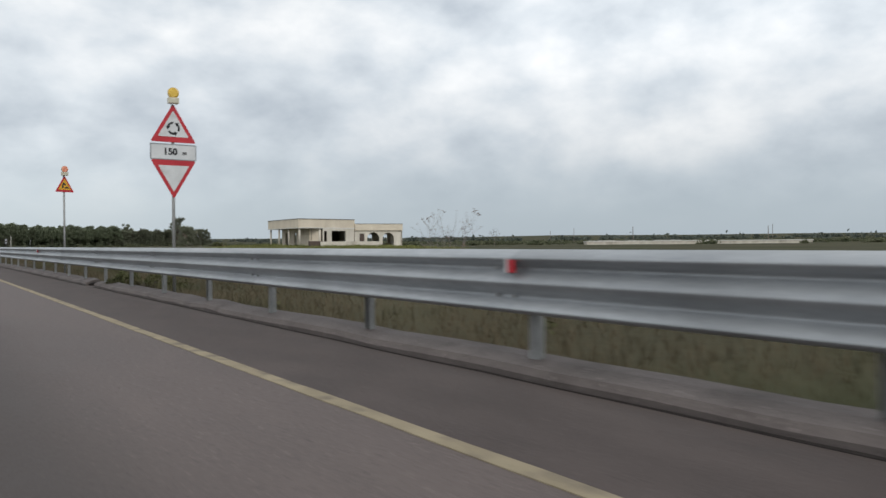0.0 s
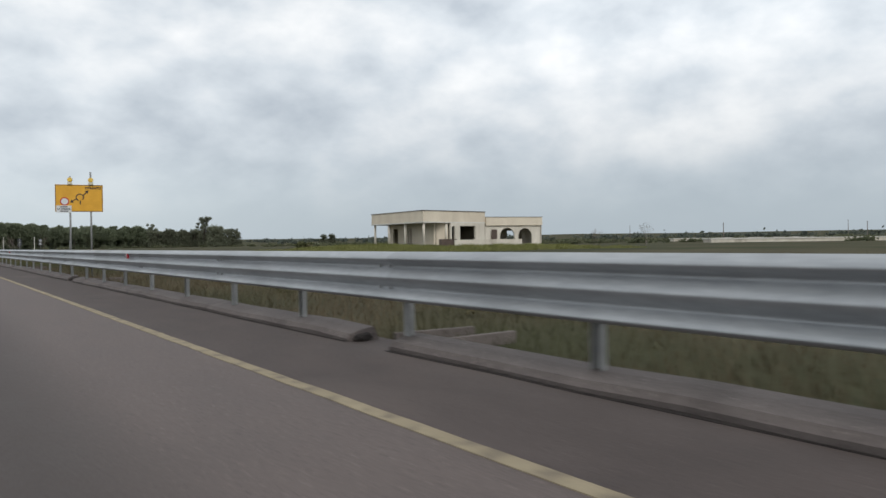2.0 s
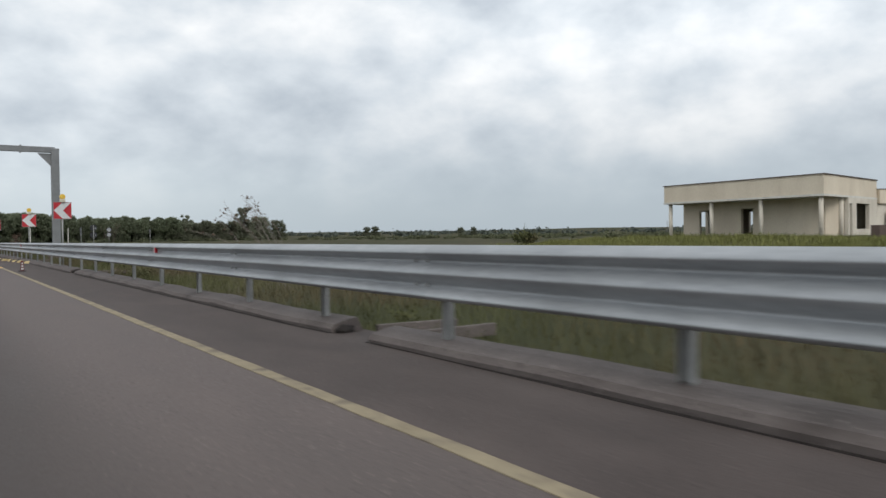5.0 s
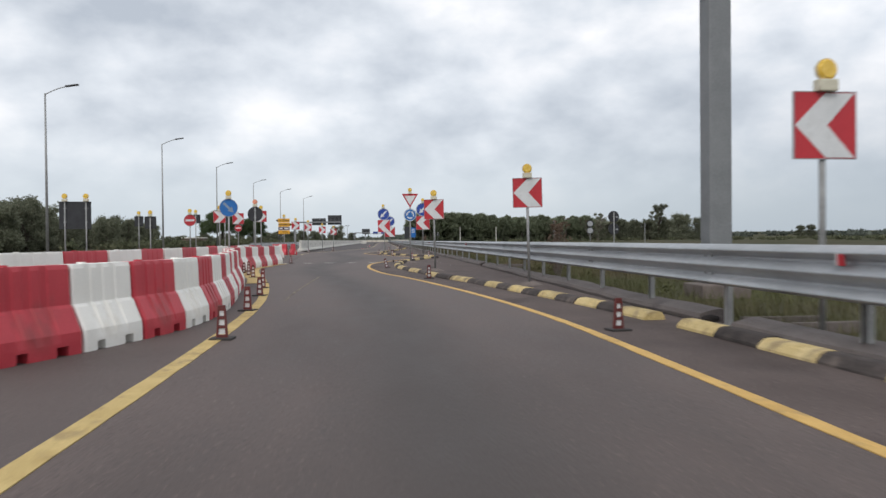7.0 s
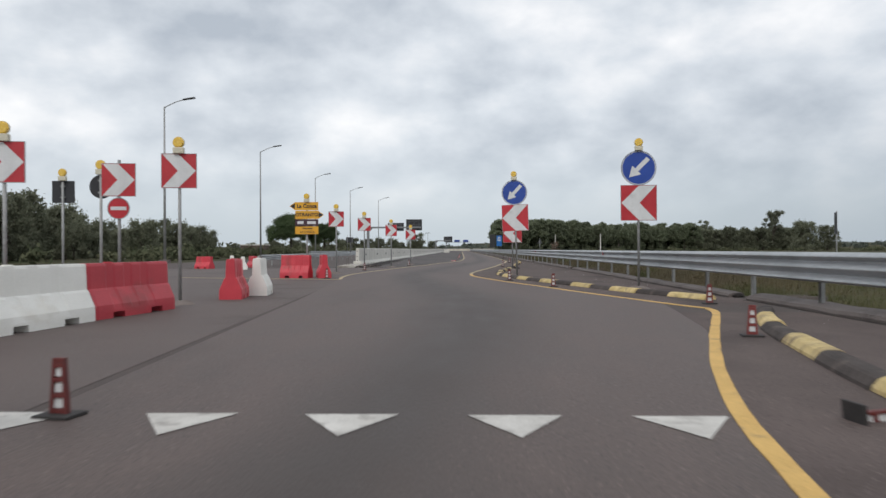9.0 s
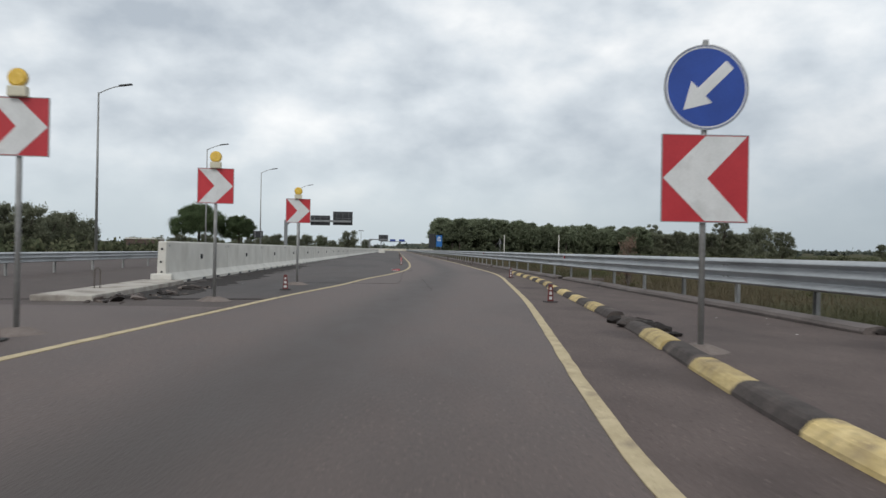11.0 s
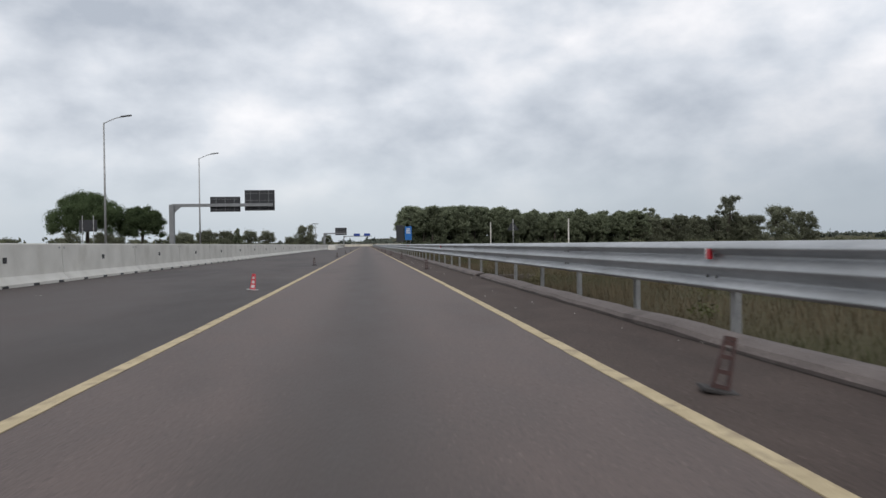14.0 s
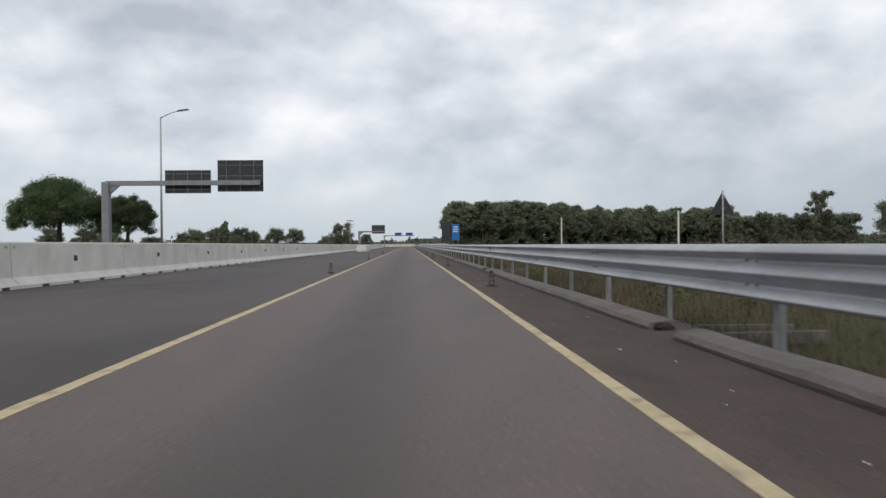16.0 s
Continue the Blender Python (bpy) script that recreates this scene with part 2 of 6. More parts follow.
CONCRETE = material("concrete", (0.53, 0.51, 0.465), (0.66, 0.64, 0.59), 1.4, 0.85, bump=0.2, fine=40, rand=0.06, stain=(0.43, 0.405, 0.355), stain_scale=0.9, stain_at=(0.58, 0.85))
FOOT = material("footing_concrete", (0.125, 0.102, 0.091), (0.200, 0.168, 0.152), 4, 0.9, bump=0.5, fine=30, spec=0.25)
SLAB = material("dirty_slab", (0.30, 0.27, 0.24), (0.46, 0.43, 0.385), 2.0, 0.9, bump=0.4, fine=30, stain=(0.17, 0.145, 0.125), stain_scale=1.6, stain_at=(0.5, 0.7), spec=0.25)
YELLOW = material("worn_yellow_paint", (0.215, 0.178, 0.118), (0.32, 0.268, 0.182), 3.0, 0.85, bump=0.3, fine=50, spread=(0.3, 0.6), stain=(0.15, 0.124, 0.098), stain_scale=5.0, stain_at=(0.50, 0.72), spec=0.2)
YELLOW_PALE = material("pale_yellow_paint", (0.42, 0.30, 0.115), (0.57, 0.43, 0.19), 3.0, 0.8, bump=0.3, fine=50, spread=(0.3, 0.6), stain=(0.25, 0.185, 0.11), stain_scale=5.0, stain_at=(0.55, 0.76), spec=0.2, speck=0.3)
YELLOW_BEIGE = material("beige_yellow_paint", (0.36, 0.292, 0.180), (0.50, 0.415, 0.270), 3.0, 0.85, bump=0.3, fine=50, spread=(0.3, 0.6), stain=(0.19, 0.155, 0.12), stain_scale=5.0, stain_at=(0.54, 0.76), spec=0.2, speck=0.3)
YELLOW_FRESH = material("fresh_yellow_paint", (0.49, 0.295, 0.075), (0.64, 0.405, 0.125), 3.0, 0.75, bump=0.3, fine=50, spread=(0.3, 0.6), stain=(0.26, 0.185, 0.10), stain_scale=5.0, stain_at=(0.58, 0.78), speck=0.3)
WHITE_LINE = material("white_line_paint", (0.42, 0.40, 0.37), (0.62, 0.60, 0.56), 3.0, 0.75, bump=0.3, fine=50, stain=(0.25, 0.23, 0.21), stain_scale=5.0)
WHITE_FAINT = material("worn_white_line", (0.20, 0.172, 0.125), (0.30, 0.265, 0.195), 3.0, 0.85, bump=0.3, fine=40, stain=(0.125, 0.105, 0.09), stain_scale=2.2, stain_at=(0.42, 0.60), spec=0.2)
KERB_YELLOW = material("kerb_yellow", (0.45, 0.335, 0.135), (0.60, 0.475, 0.245), 5.0, 0.8, bump=0.4, fine=40, rand=0.15, stain=(0.23, 0.175, 0.11), stain_scale=4.0, stain_at=(0.50, 0.72), spec=0.25, speck=0.4)
KERB_BLACK = material("kerb_black", (0.042, 0.036, 0.034), (0.090, 0.076, 0.070), 5.0, 0.88, bump=0.4, fine=40, rand=0.2, stain=(0.14, 0.115, 0.10), stain_scale=3.0, spec=0.2)
GALV = material("galvanised_steel", (0.30, 0.315, 0.328), (0.43, 0.445, 0.458), 3.0, 0.48, metal=0.40, bump=0.03, fine=25, rand=0.06, stretch=(1, 0.25, 1), stain=(0.24, 0.25, 0.258), stain_scale=2.0, stain_at=(0.5, 0.75))
GALV_POST = material("galvanised_post", (0.24, 0.242, 0.238), (0.36, 0.362, 0.355), 6.0, 0.6, metal=0.35, bump=0.06, fine=30, rand=0.15)
GREY_PAINT = material("grey_steel", (0.17, 0.178, 0.183), (0.235, 0.243, 0.248), 2.0, 0.6, metal=0.3, bump=0.05, fine=30)
SIGN_BACK = material("dull_sign_back", (0.020, 0.021, 0.024), (0.038, 0.040, 0.044), 4.0, 0.7, metal=0.1, bump=0.05)
SIGN_GREY = material("sign_rim_grey", (0.25, 0.26, 0.27), (0.36, 0.37, 0.38), 5.0, 0.5, metal=0.3, bump=0.03)
RED = material("sign_red", (0.40, 0.018, 0.028), (0.50, 0.030, 0.040), 3.0, 0.4, bump=0.02, rand=0.08)
WHITE = material("sign_white", (0.56, 0.57, 0.57), (0.68, 0.69, 0.69), 3.0, 0.45, bump=0.02, stain=(0.44, 0.44, 0.43), stain_scale=2.5)
PLATE_GREY = material("weathered_white_plate", (0.36, 0.365, 0.365), (0.46, 0.465, 0.465), 2.0, 0.5, bump=0.02, stain=(0.27, 0.27, 0.265), stain_scale=1.4, stretch=(1, 1, 0.4))
BLUE = material("sign_blue", (0.012, 0.048, 0.26), (0.018, 0.065, 0.34), 3.0, 0.4, bump=0.02)
BLUE_ROAD = material("sign_blue_light", (0.010, 0.11, 0.36), (0.015, 0.15, 0.44), 2.0, 0.4, bump=0.02)
ORANGE = material("sign_amber", (0.62, 0.31, 0.018), (0.75, 0.39, 0.03), 3.0, 0.45, bump=0.02)
BROWN = material("sign_brown", (0.045, 0.020, 0.030), (0.070, 0.032, 0.045), 3.0, 0.45, bump=0.02)
BLACK = material("black_film", (0.012, 0.012, 0.013), (0.022, 0.022, 0.024), 3.0, 0.5, bump=0.02)
TAPE = material("black_plastic_wrap", (0.010, 0.010, 0.011), (0.032, 0.032, 0.034), 5.0, 0.5, bump=0.9, fine=7)
LAMP_BOX = material("beacon_box", (0.50, 0.47, 0.36), (0.62, 0.59, 0.47), 8.0, 0.6, bump=0.03)
LENS = material("amber_lens", (0.66, 0.40, 0.035), (0.80, 0.55, 0.09), 20.0, 0.25, bump=0.2, fine=90, coat=0.4)
LENS_RED = material("faded_red_lens", (0.70, 0.22, 0.12), (0.80, 0.34, 0.22), 20.0, 0.3, bump=0.2, fine=90, coat=0.4)
PLASTIC_RED = material("red_plastic", (0.46, 0.032, 0.048), (0.58, 0.055, 0.072), 2.5, 0.5, bump=0.05, rand=0.10, stain=(0.34, 0.05, 0.055), stain_scale=2.0)
PLASTIC_WHITE = material("white_plastic", (0.80, 0.785, 0.73), (0.90, 0.885, 0.83), 2.5, 0.5, bump=0.05, rand=0.03, stain=(0.64, 0.59, 0.49), stain_scale=2.2, stain_at=(0.60, 0.88))
RUBBER = material("black_rubber", (0.020, 0.018, 0.018), (0.040, 0.036, 0.034), 8.0, 0.8, bump=0.2)
CONE_RED = material("cone_brick_red", (0.105, 0.020, 0.018), (0.175, 0.032, 0.028), 8.0, 0.65, bump=0.1, rand=0.25)
CONE_DARK = material("cone_dark_frame", (0.040, 0.022, 0.020), (0.075, 0.036, 0.032), 8.0, 0.7, bump=0.1)
REFLECTOR = material("red_reflector", (0.36, 0.012, 0.022), (0.46, 0.022, 0.032), 8.0, 0.35, bump=0.1)
STUCCO = material("beige_render", (0.60, 0.52, 0.41), (0.74, 0.66, 0.53), 0.5, 0.9, bump=0.3, fine=14, stain=(0.47, 0.40, 0.31), stain_scale=0.35, stain_at=(0.6, 0.85), stretch=(1, 1, 0.35))
STUCCO_PALE = material("pale_render", (0.54, 0.49, 0.41), (0.70, 0.65, 0.56), 0.7, 0.9, bump=0.3, fine=14, stain=(0.33, 0.28, 0.22), stain_scale=0.4, stretch=(1, 1, 0.35))
RUST_WALL = material("brown_panel", (0.07, 0.05, 0.04), (0.12, 0.085, 0.07), 1.5, 0.85, bump=0.2)
FIELD = material("dry_field", (0.054, 0.050, 0.031), (0.094, 0.084, 0.051), 0.12, 0.95, bump=0.6, fine=5, stain=(0.046, 0.052, 0.027), stain_scale=0.05, stain_at=(0.45, 0.62), spec=0.04)
GRASS = material("green_grass_blades", (0.062, 0.070, 0.028), (0.114, 0.116, 0.052), 0.15, 0.85, bump=0.0, stain=(0.115, 0.092, 0.053), stain_scale=0.14, stain_at=(0.48, 0.62), spec=0.2)
GRASS_DRY = material("dry_grass_blades", (0.076, 0.062, 0.037), (0.134, 0.107, 0.068), 0.15, 0.85, bump=0.0, stain=(0.066, 0.070, 0.036), stain_scale=0.2, stain_at=(0.5, 0.64), spec=0.2)
GRASS_MOUND = material("yellow_green_grass", (0.115, 0.125, 0.036), (0.205, 0.205, 0.075), 0.6, 0.85, bump=0.0, spec=0.2)
LEAF_PINE = leaf_material("pine_needles", (0.165, 0.192, 0.125), (0.260, 0.285, 0.190), 0.55)
LEAF_STONE = leaf_material("stone_pine_needles", (0.082, 0.112, 0.058), (0.140, 0.182, 0.094), 0.5)
LEAF_OLIVE = leaf_material("olive_leaves", (0.130, 0.142, 0.098), (0.240, 0.248, 0.176), 0.5)
LEAF_EUC = leaf_material("eucalyptus_leaves", (0.175, 0.190, 0.140), (0.300, 0.310, 0.235), 0.5)
SCRUB = leaf_material("far_scrub", (0.075, 0.088, 0.052), (0.150, 0.152, 0.095), 0.3, 0.1)
RUST_LEAF = leaf_material("rusty_leaves", (0.17, 0.120, 0.090), (0.27, 0.200, 0.150), 0.45)
BARK = material("bark", (0.050, 0.040, 0.032), (0.105, 0.088, 0.072), 3.0, 0.9, bump=0.5, fine=12)
TWIG = material("dry_twig", (0.14, 0.115, 0.10), (0.22, 0.19, 0.165), 6.0, 0.9, bump=0.1)
# grey-green with the distance haze mixed into the leaf colour
HILL = leaf_material("far_wood_leaves", (0.100, 0.118, 0.100), (0.165, 0.180, 0.150), 0.3, 0.01)
LUMINAIRE = material("dark_luminaire", (0.05, 0.052, 0.055), (0.09, 0.092, 0.095), 5, 0.5, metal=0.4, bump=0.02)


# ---- helpers for meshes ----
def thing(name, label, category, group="", at=(0, 0, 0), turn=0.0, kind=""):
    ob = new(name)
    ob.empty_display_size = 0.2
    ob.matrix_basis = pose(*at, 0, 0, turn)
    return tagged(ob, label, category, group, kind)


def part(name, bm, mat, parent=None, label="", smooth=False):
    me = bpy.data.meshes.new(name)
    if isinstance(bm, tuple):
        me.from_pydata(*bm)
    else:
        bmesh.ops.recalc_face_normals(bm, faces=bm.faces)
        bm.to_mesh(me)
        bm.free()
    me.materials.append(mat)
    if smooth:
        for p in me.polygons:
            p.use_smooth = len(p.vertices) < 5
    ob = new(name, me)
    if parent:
        ob.parent = parent
    return tagged(ob, label)


def again(ob, m, parent=None, name=None):
    """Another object on the same mesh, for alike pieces."""
    c = new(name or ob.name.split(".")[0], ob.data)
    c.parent = parent or ob.parent
    c.matrix_basis = m
    return c


def box(bm, c, s, turn=None, bevel=0.0):
    r = bmesh.ops.create_cube(bm, size=1.0, matrix=Matrix.LocRotScale(Vector(c), turn or Euler((0, 0, 0)), Vector(s)))
    if bevel:
        es = list({e for v in r["verts"] for e in v.link_edges})
        bmesh.ops.bevel(bm, geom=es, offset=bevel, segments=2, affect="EDGES", profile=0.6)
    return bm


def rod(bm, a, b, r, r2=None, n=10):
    a, b = Vector(a), Vector(b)
    d = b - a
    m = Matrix.Translation((a + b) / 2) @ d.to_track_quat("Z", "Y").to_matrix().to_4x4()
    bmesh.ops.create_cone(bm, cap_ends=True, segments=n, radius1=r, radius2=r if r2 is None else r2, depth=d.length, matrix=m)
    return bm


def tube(points, r, n=8):
    """A bent tube through points that lie in one plane of constant y."""
    vs, fs, m = [], [], len(points)
    for i, p in enumerate(points):
        a, b = Vector(points[max(i - 1, 0)]), Vector(points[min(i + 1, m - 1)])
        d = (b - a).normalized()
        up = Vector((-d.z, 0, d.x))
        for k in range(n):
            q = Vector(p) + (up * math.cos(6.2832 * k / n) + Vector((0, 1, 0)) * math.sin(6.2832 * k / n)) * r
            vs.append(tuple(q))
    for i in range(m - 1):
        fs += [(i * n + k, i * n + (k + 1) % n, (i + 1) * n + (k + 1) % n, (i + 1) * n + k) for k in range(n)]
    fs += [tuple(range(n))[::-1], tuple(range((m - 1) * n, m * n))]
    return vs, [], fs


def plate(bm, pts, y0, y1, at=(0, 0)):
    """A flat shape in x and z, from y0 (front) to y1."""
    f = [bm.verts.new((x + at[0], y0, z + at[1])) for x, z in pts]
    b = [bm.verts.new((x + at[0], y1, z + at[1])) for x, z in pts]
    bm.faces.new(f)
    bm.faces.new(b[::-1])
    n = len(pts)
    for i in range(n):
        bm.faces.new((f[i], b[i], b[(i + 1) % n], f[(i + 1) % n]))
    return bm


def disc(r, n=40, c=(0, 0)):
    return [(c[0] + r * math.cos(2 * math.pi * i / n), c[1] + r * math.sin(2 * math.pi * i / n)) for i in range(n)]


def ring(bm, r0, r1, y0, y1, at=(0, 0), n=40, a0=0.0, a1=2 * math.pi):
    full = a1 - a0 > 6.28
    k = n if full else n + 1
    loops = []
    for i in range(k):
        a = a0 + (a1 - a0) * i / n
        c, s = math.cos(a), math.sin(a)
        loops.append([bm.verts.new((at[0] + r * c, y, at[1] + r * s)) for r, y in ((r0, y0), (r1, y0), (r1, y1), (r0, y1))])
    for i in range(n):
        p, q = loops[i], loops[(i + 1) % k]
        for j in range(4):
            bm.faces.new((p[j], p[(j + 1) % 4], q[(j + 1) % 4], q[j]))
    if not full:
        bm.faces.new(loops[0])
        bm.faces.new(loops[-1][::-1])
    return bm


def lettering(text, size, centre, y, parent, mat, name="lettering", align="CENTER", bold=0.022):
    """Raised letters on a sign face that looks to -y."""
    cu = bpy.data.curves.new(name, "FONT")
    cu.body, cu.size, cu.align_x, cu.align_y, cu.extrude, cu.offset = text, size, align, "CENTER", 0.002, size * bold
    tmp = new(name, cu)
    me = bpy.data.meshes.new_from_object(tmp.evaluated_get(bpy.context.evaluated_depsgraph_get()))
    bpy.data.objects.remove(tmp)
    me.transform(Matrix.Translation((centre[0], y, centre[1])) @ Matrix.Rotation(radians(90), 4, "X"))
    me.materials.clear()
    me.materials.append(mat)
    ob = new(name, me)
    ob.parent = parent
    return ob


def spline(pts, step):
    """A smooth line through the points, with even steps."""
    P = [Vector((x, y, 0)) for x, y in pts]
    P = [2 * P[0] - P[1]] + P + [2 * P[-1] - P[-2]]
    out = []
    for i in range(1, len(P) - 2):
        p0, p1, p2, p3 = P[i - 1:i + 3]
        n = max(2, int((p2 - p1).length / 0.1))
        for k in range(n):
            t = k / n
            out.append(0.5 * (2 * p1 + (p2 - p0) * t + (2 * p0 - 5 * p1 + 4 * p2 - p3) * t * t + (3 * p1 - p0 - 3 * p2 + p3) * t ** 3))
    out.append(P[-2])
    keep, run = [out[0]], 0.0
    for a, b in zip(out, out[1:]):
        run += (b - a).length
        if run >= step:
            keep.append(b)
            run = 0.0
    if (keep[-1] - out[-1]).length > step * 0.3:
        keep.append(out[-1])
    return keep


def along(line):
    """The point at a distance along a line, and the line's length."""
    run = [0.0]
    for p, q in zip(line, line[1:]):
        run.append(run[-1] + (q - p).length)

    def at(s):
        i = max(1, next((j for j, r in enumerate(run) if r >= s), len(run) - 1))
        return line[i - 1].lerp(line[i], (s - run[i - 1]) / max(run[i] - run[i - 1], 1e-6))

    return at, run[-1]


def normals(line):
    out = []
    for i in range(len(line)):
        d = line[min(i + 1, len(line) - 1)] - line[max(i - 1, 0)]
        out.append(Vector((d.y, -d.x, 0)).normalized())
    return out


def ribbon(line, width, z, ragged=0.0, seed=1):
    """A painted line with a small thickness."""
    rng = random.Random(seed)
    vs, fs = [], []
    for p, n in zip(line, normals(line)):
        a, b = width / 2 + rng.uniform(-ragged, ragged), width / 2 + rng.uniform(-ragged, ragged)
        vs += [(p.x - n.x * a, p.y - n.y * a, z), (p.x + n.x * b, p.y + n.y * b, z), (p.x + n.x * b, p.y + n.y * b, 0.0), (p.x - n.x * a, p.y - n.y * a, 0.0)]
    for i in range(len(line) - 1):
        k = 4 * i
        fs += [(k, k + 1, k + 5, k + 4), (k + 1, k + 2, k + 6, k + 5), (k + 3, k, k + 4, k + 7)]
    return vs, [], fs


def extrude_along(line, profile, closed=True, caps=True):
    """A profile of (side, height) swept along a line on the ground."""
    vs, fs, m = [], [], len(profile)
    for p, n in zip(line, normals(line)):
        vs += [(p.x + n.x * s, p.y + n.y * s, p.z + h) for s, h in profile]
    for i in range(len(line) - 1):
        for j in range(m if closed else m - 1):
            a, b = i * m + j, i * m + (j + 1) % m
            fs.append((a, b, b + m, a + m))
    if closed and caps:
        fs += [tuple(range(m))[::-1], tuple(range((len(line) - 1) * m, len(line) * m))]
    return vs, [], fs


# ---- ground and road ----
def land(x, y):
    """Height of the country round the road."""
    z = -0.10
    d = math.hypot((x - 60) / 22, (y - 127) / 24)
    z += 0.75 * max(0.0, 1 - d * d) ** 0.7 if d < 1 else 0.0
    if x > 4:
        z += 0.12 * noise.noise((x * 0.05, y * 0.05, 1.0)) * min(1, (x - 4) / 20)
    far = math.hypot(x, y - 150)
    if far > 700:
        z += (far - 700) * 0.012 * (0.75 + 0.5 * noise.noise((x * 0.0012, y * 0.0012, 4.0))) * (1.0 if x > 0 else 0.6)
    return z


def make_ground():
    xs = [-3200, -2200, -1500, -1000, -700, -500, -350, -250, -180, -130, -95, -70, -52, -40, -30, -20, -8, 0.3, 1.2, 3] + [5 + 4 * i for i in range(26)] + [118, 140, 170, 210, 260, 330, 420, 540, 700, 900, 1200, 1600, 2200, 3000]
    ys = [-3000, -2000, -1200, -700, -400, -220, -120, -70, -40] + [-20 + 6 * i for i in range(56)] + [330, 360, 400, 450, 520, 600, 700, 850, 1050, 1300, 1700, 2300, 3200]
    vs = [(x, y, land(x, y)) for y in ys for x in xs]
    w = len(xs)
    fs = [(j * w + i, j * w + i + 1, (j + 1) * w + i + 1, (j + 1) * w + i) for j in range(len(ys) - 1) for i in range(w - 1)]
    g = part("ground", (vs, [], fs), FIELD, smooth=True)
    tagged(g, "dry grassy field with green patches and low rises", "ground", kind="structure")


make_ground()

RIGHT_LINE = [(-1.37, -45), (-1.37, 0), (-1.37, 60), (-1.37, 110), (-1.38, 122), (-1.43, 128), (-1.55, 132), (-1.95, 136), (-2.55, 140), (-3.1, 143), (-3.6, 145.3), (-3.95, 148), (-4.18, 151), (-4.14, 154.3), (-3.85, 156.6), (-3.35, 158.7), (-2.5, 161.4), (-1.55, 164.2), (-1.36, 165.2)]
RIGHT_LINE_B = [(-1.36, 165.2), (-1.75, 166.4), (-2.6, 169.6), (-3.4, 173.0), (-4.0, 175.4), (-4.5, 177.8), (-4.86, 179.8), (-5.0, 181.6), (-4.94, 183.8), (-4.75, 185.7), (-4.2, 189.9), (-3.6, 194.6), (-3.18, 198.4), (-2.58, 204.2), (-2.12, 208.8), (-1.79, 214), (-1.65, 222), (-1.52, 232), (-1.45, 250), (-1.44, 300), (-1.44, 400), (-1.44, 640)]
LEFT_LINE = [(-5.0, -45), (-5.05, 60), (-5.1, 110), (-5.15, 120), (-5.25, 125), (-5.33, 129), (-5.45, 132.2), (-5.65, 135), (-6.0, 138), (-6.5, 141.2), (-7.2, 144.8), (-7.85, 148.3), (-8.2, 151.2), (-8.15, 154), (-7.9, 156.6)]
LEFT_LINE_B = [(-15.5, 179.6), (-12.4, 178.5), (-10.2, 177.75), (-9.40, 177.5), (-9.56, 179), (-9.68, 181), (-9.66, 183.2), (-9.32, 187), (-8.74, 191.8), (-8.15, 196.6), (-7.5, 200.9), (-6.96, 205.6), (-6.31, 209.8), (-5.61, 216), (-5.27, 223), (-5.11, 232), (-5.05, 245), (-5.05, 300), (-5.05, 400), (-5.05, 640)]


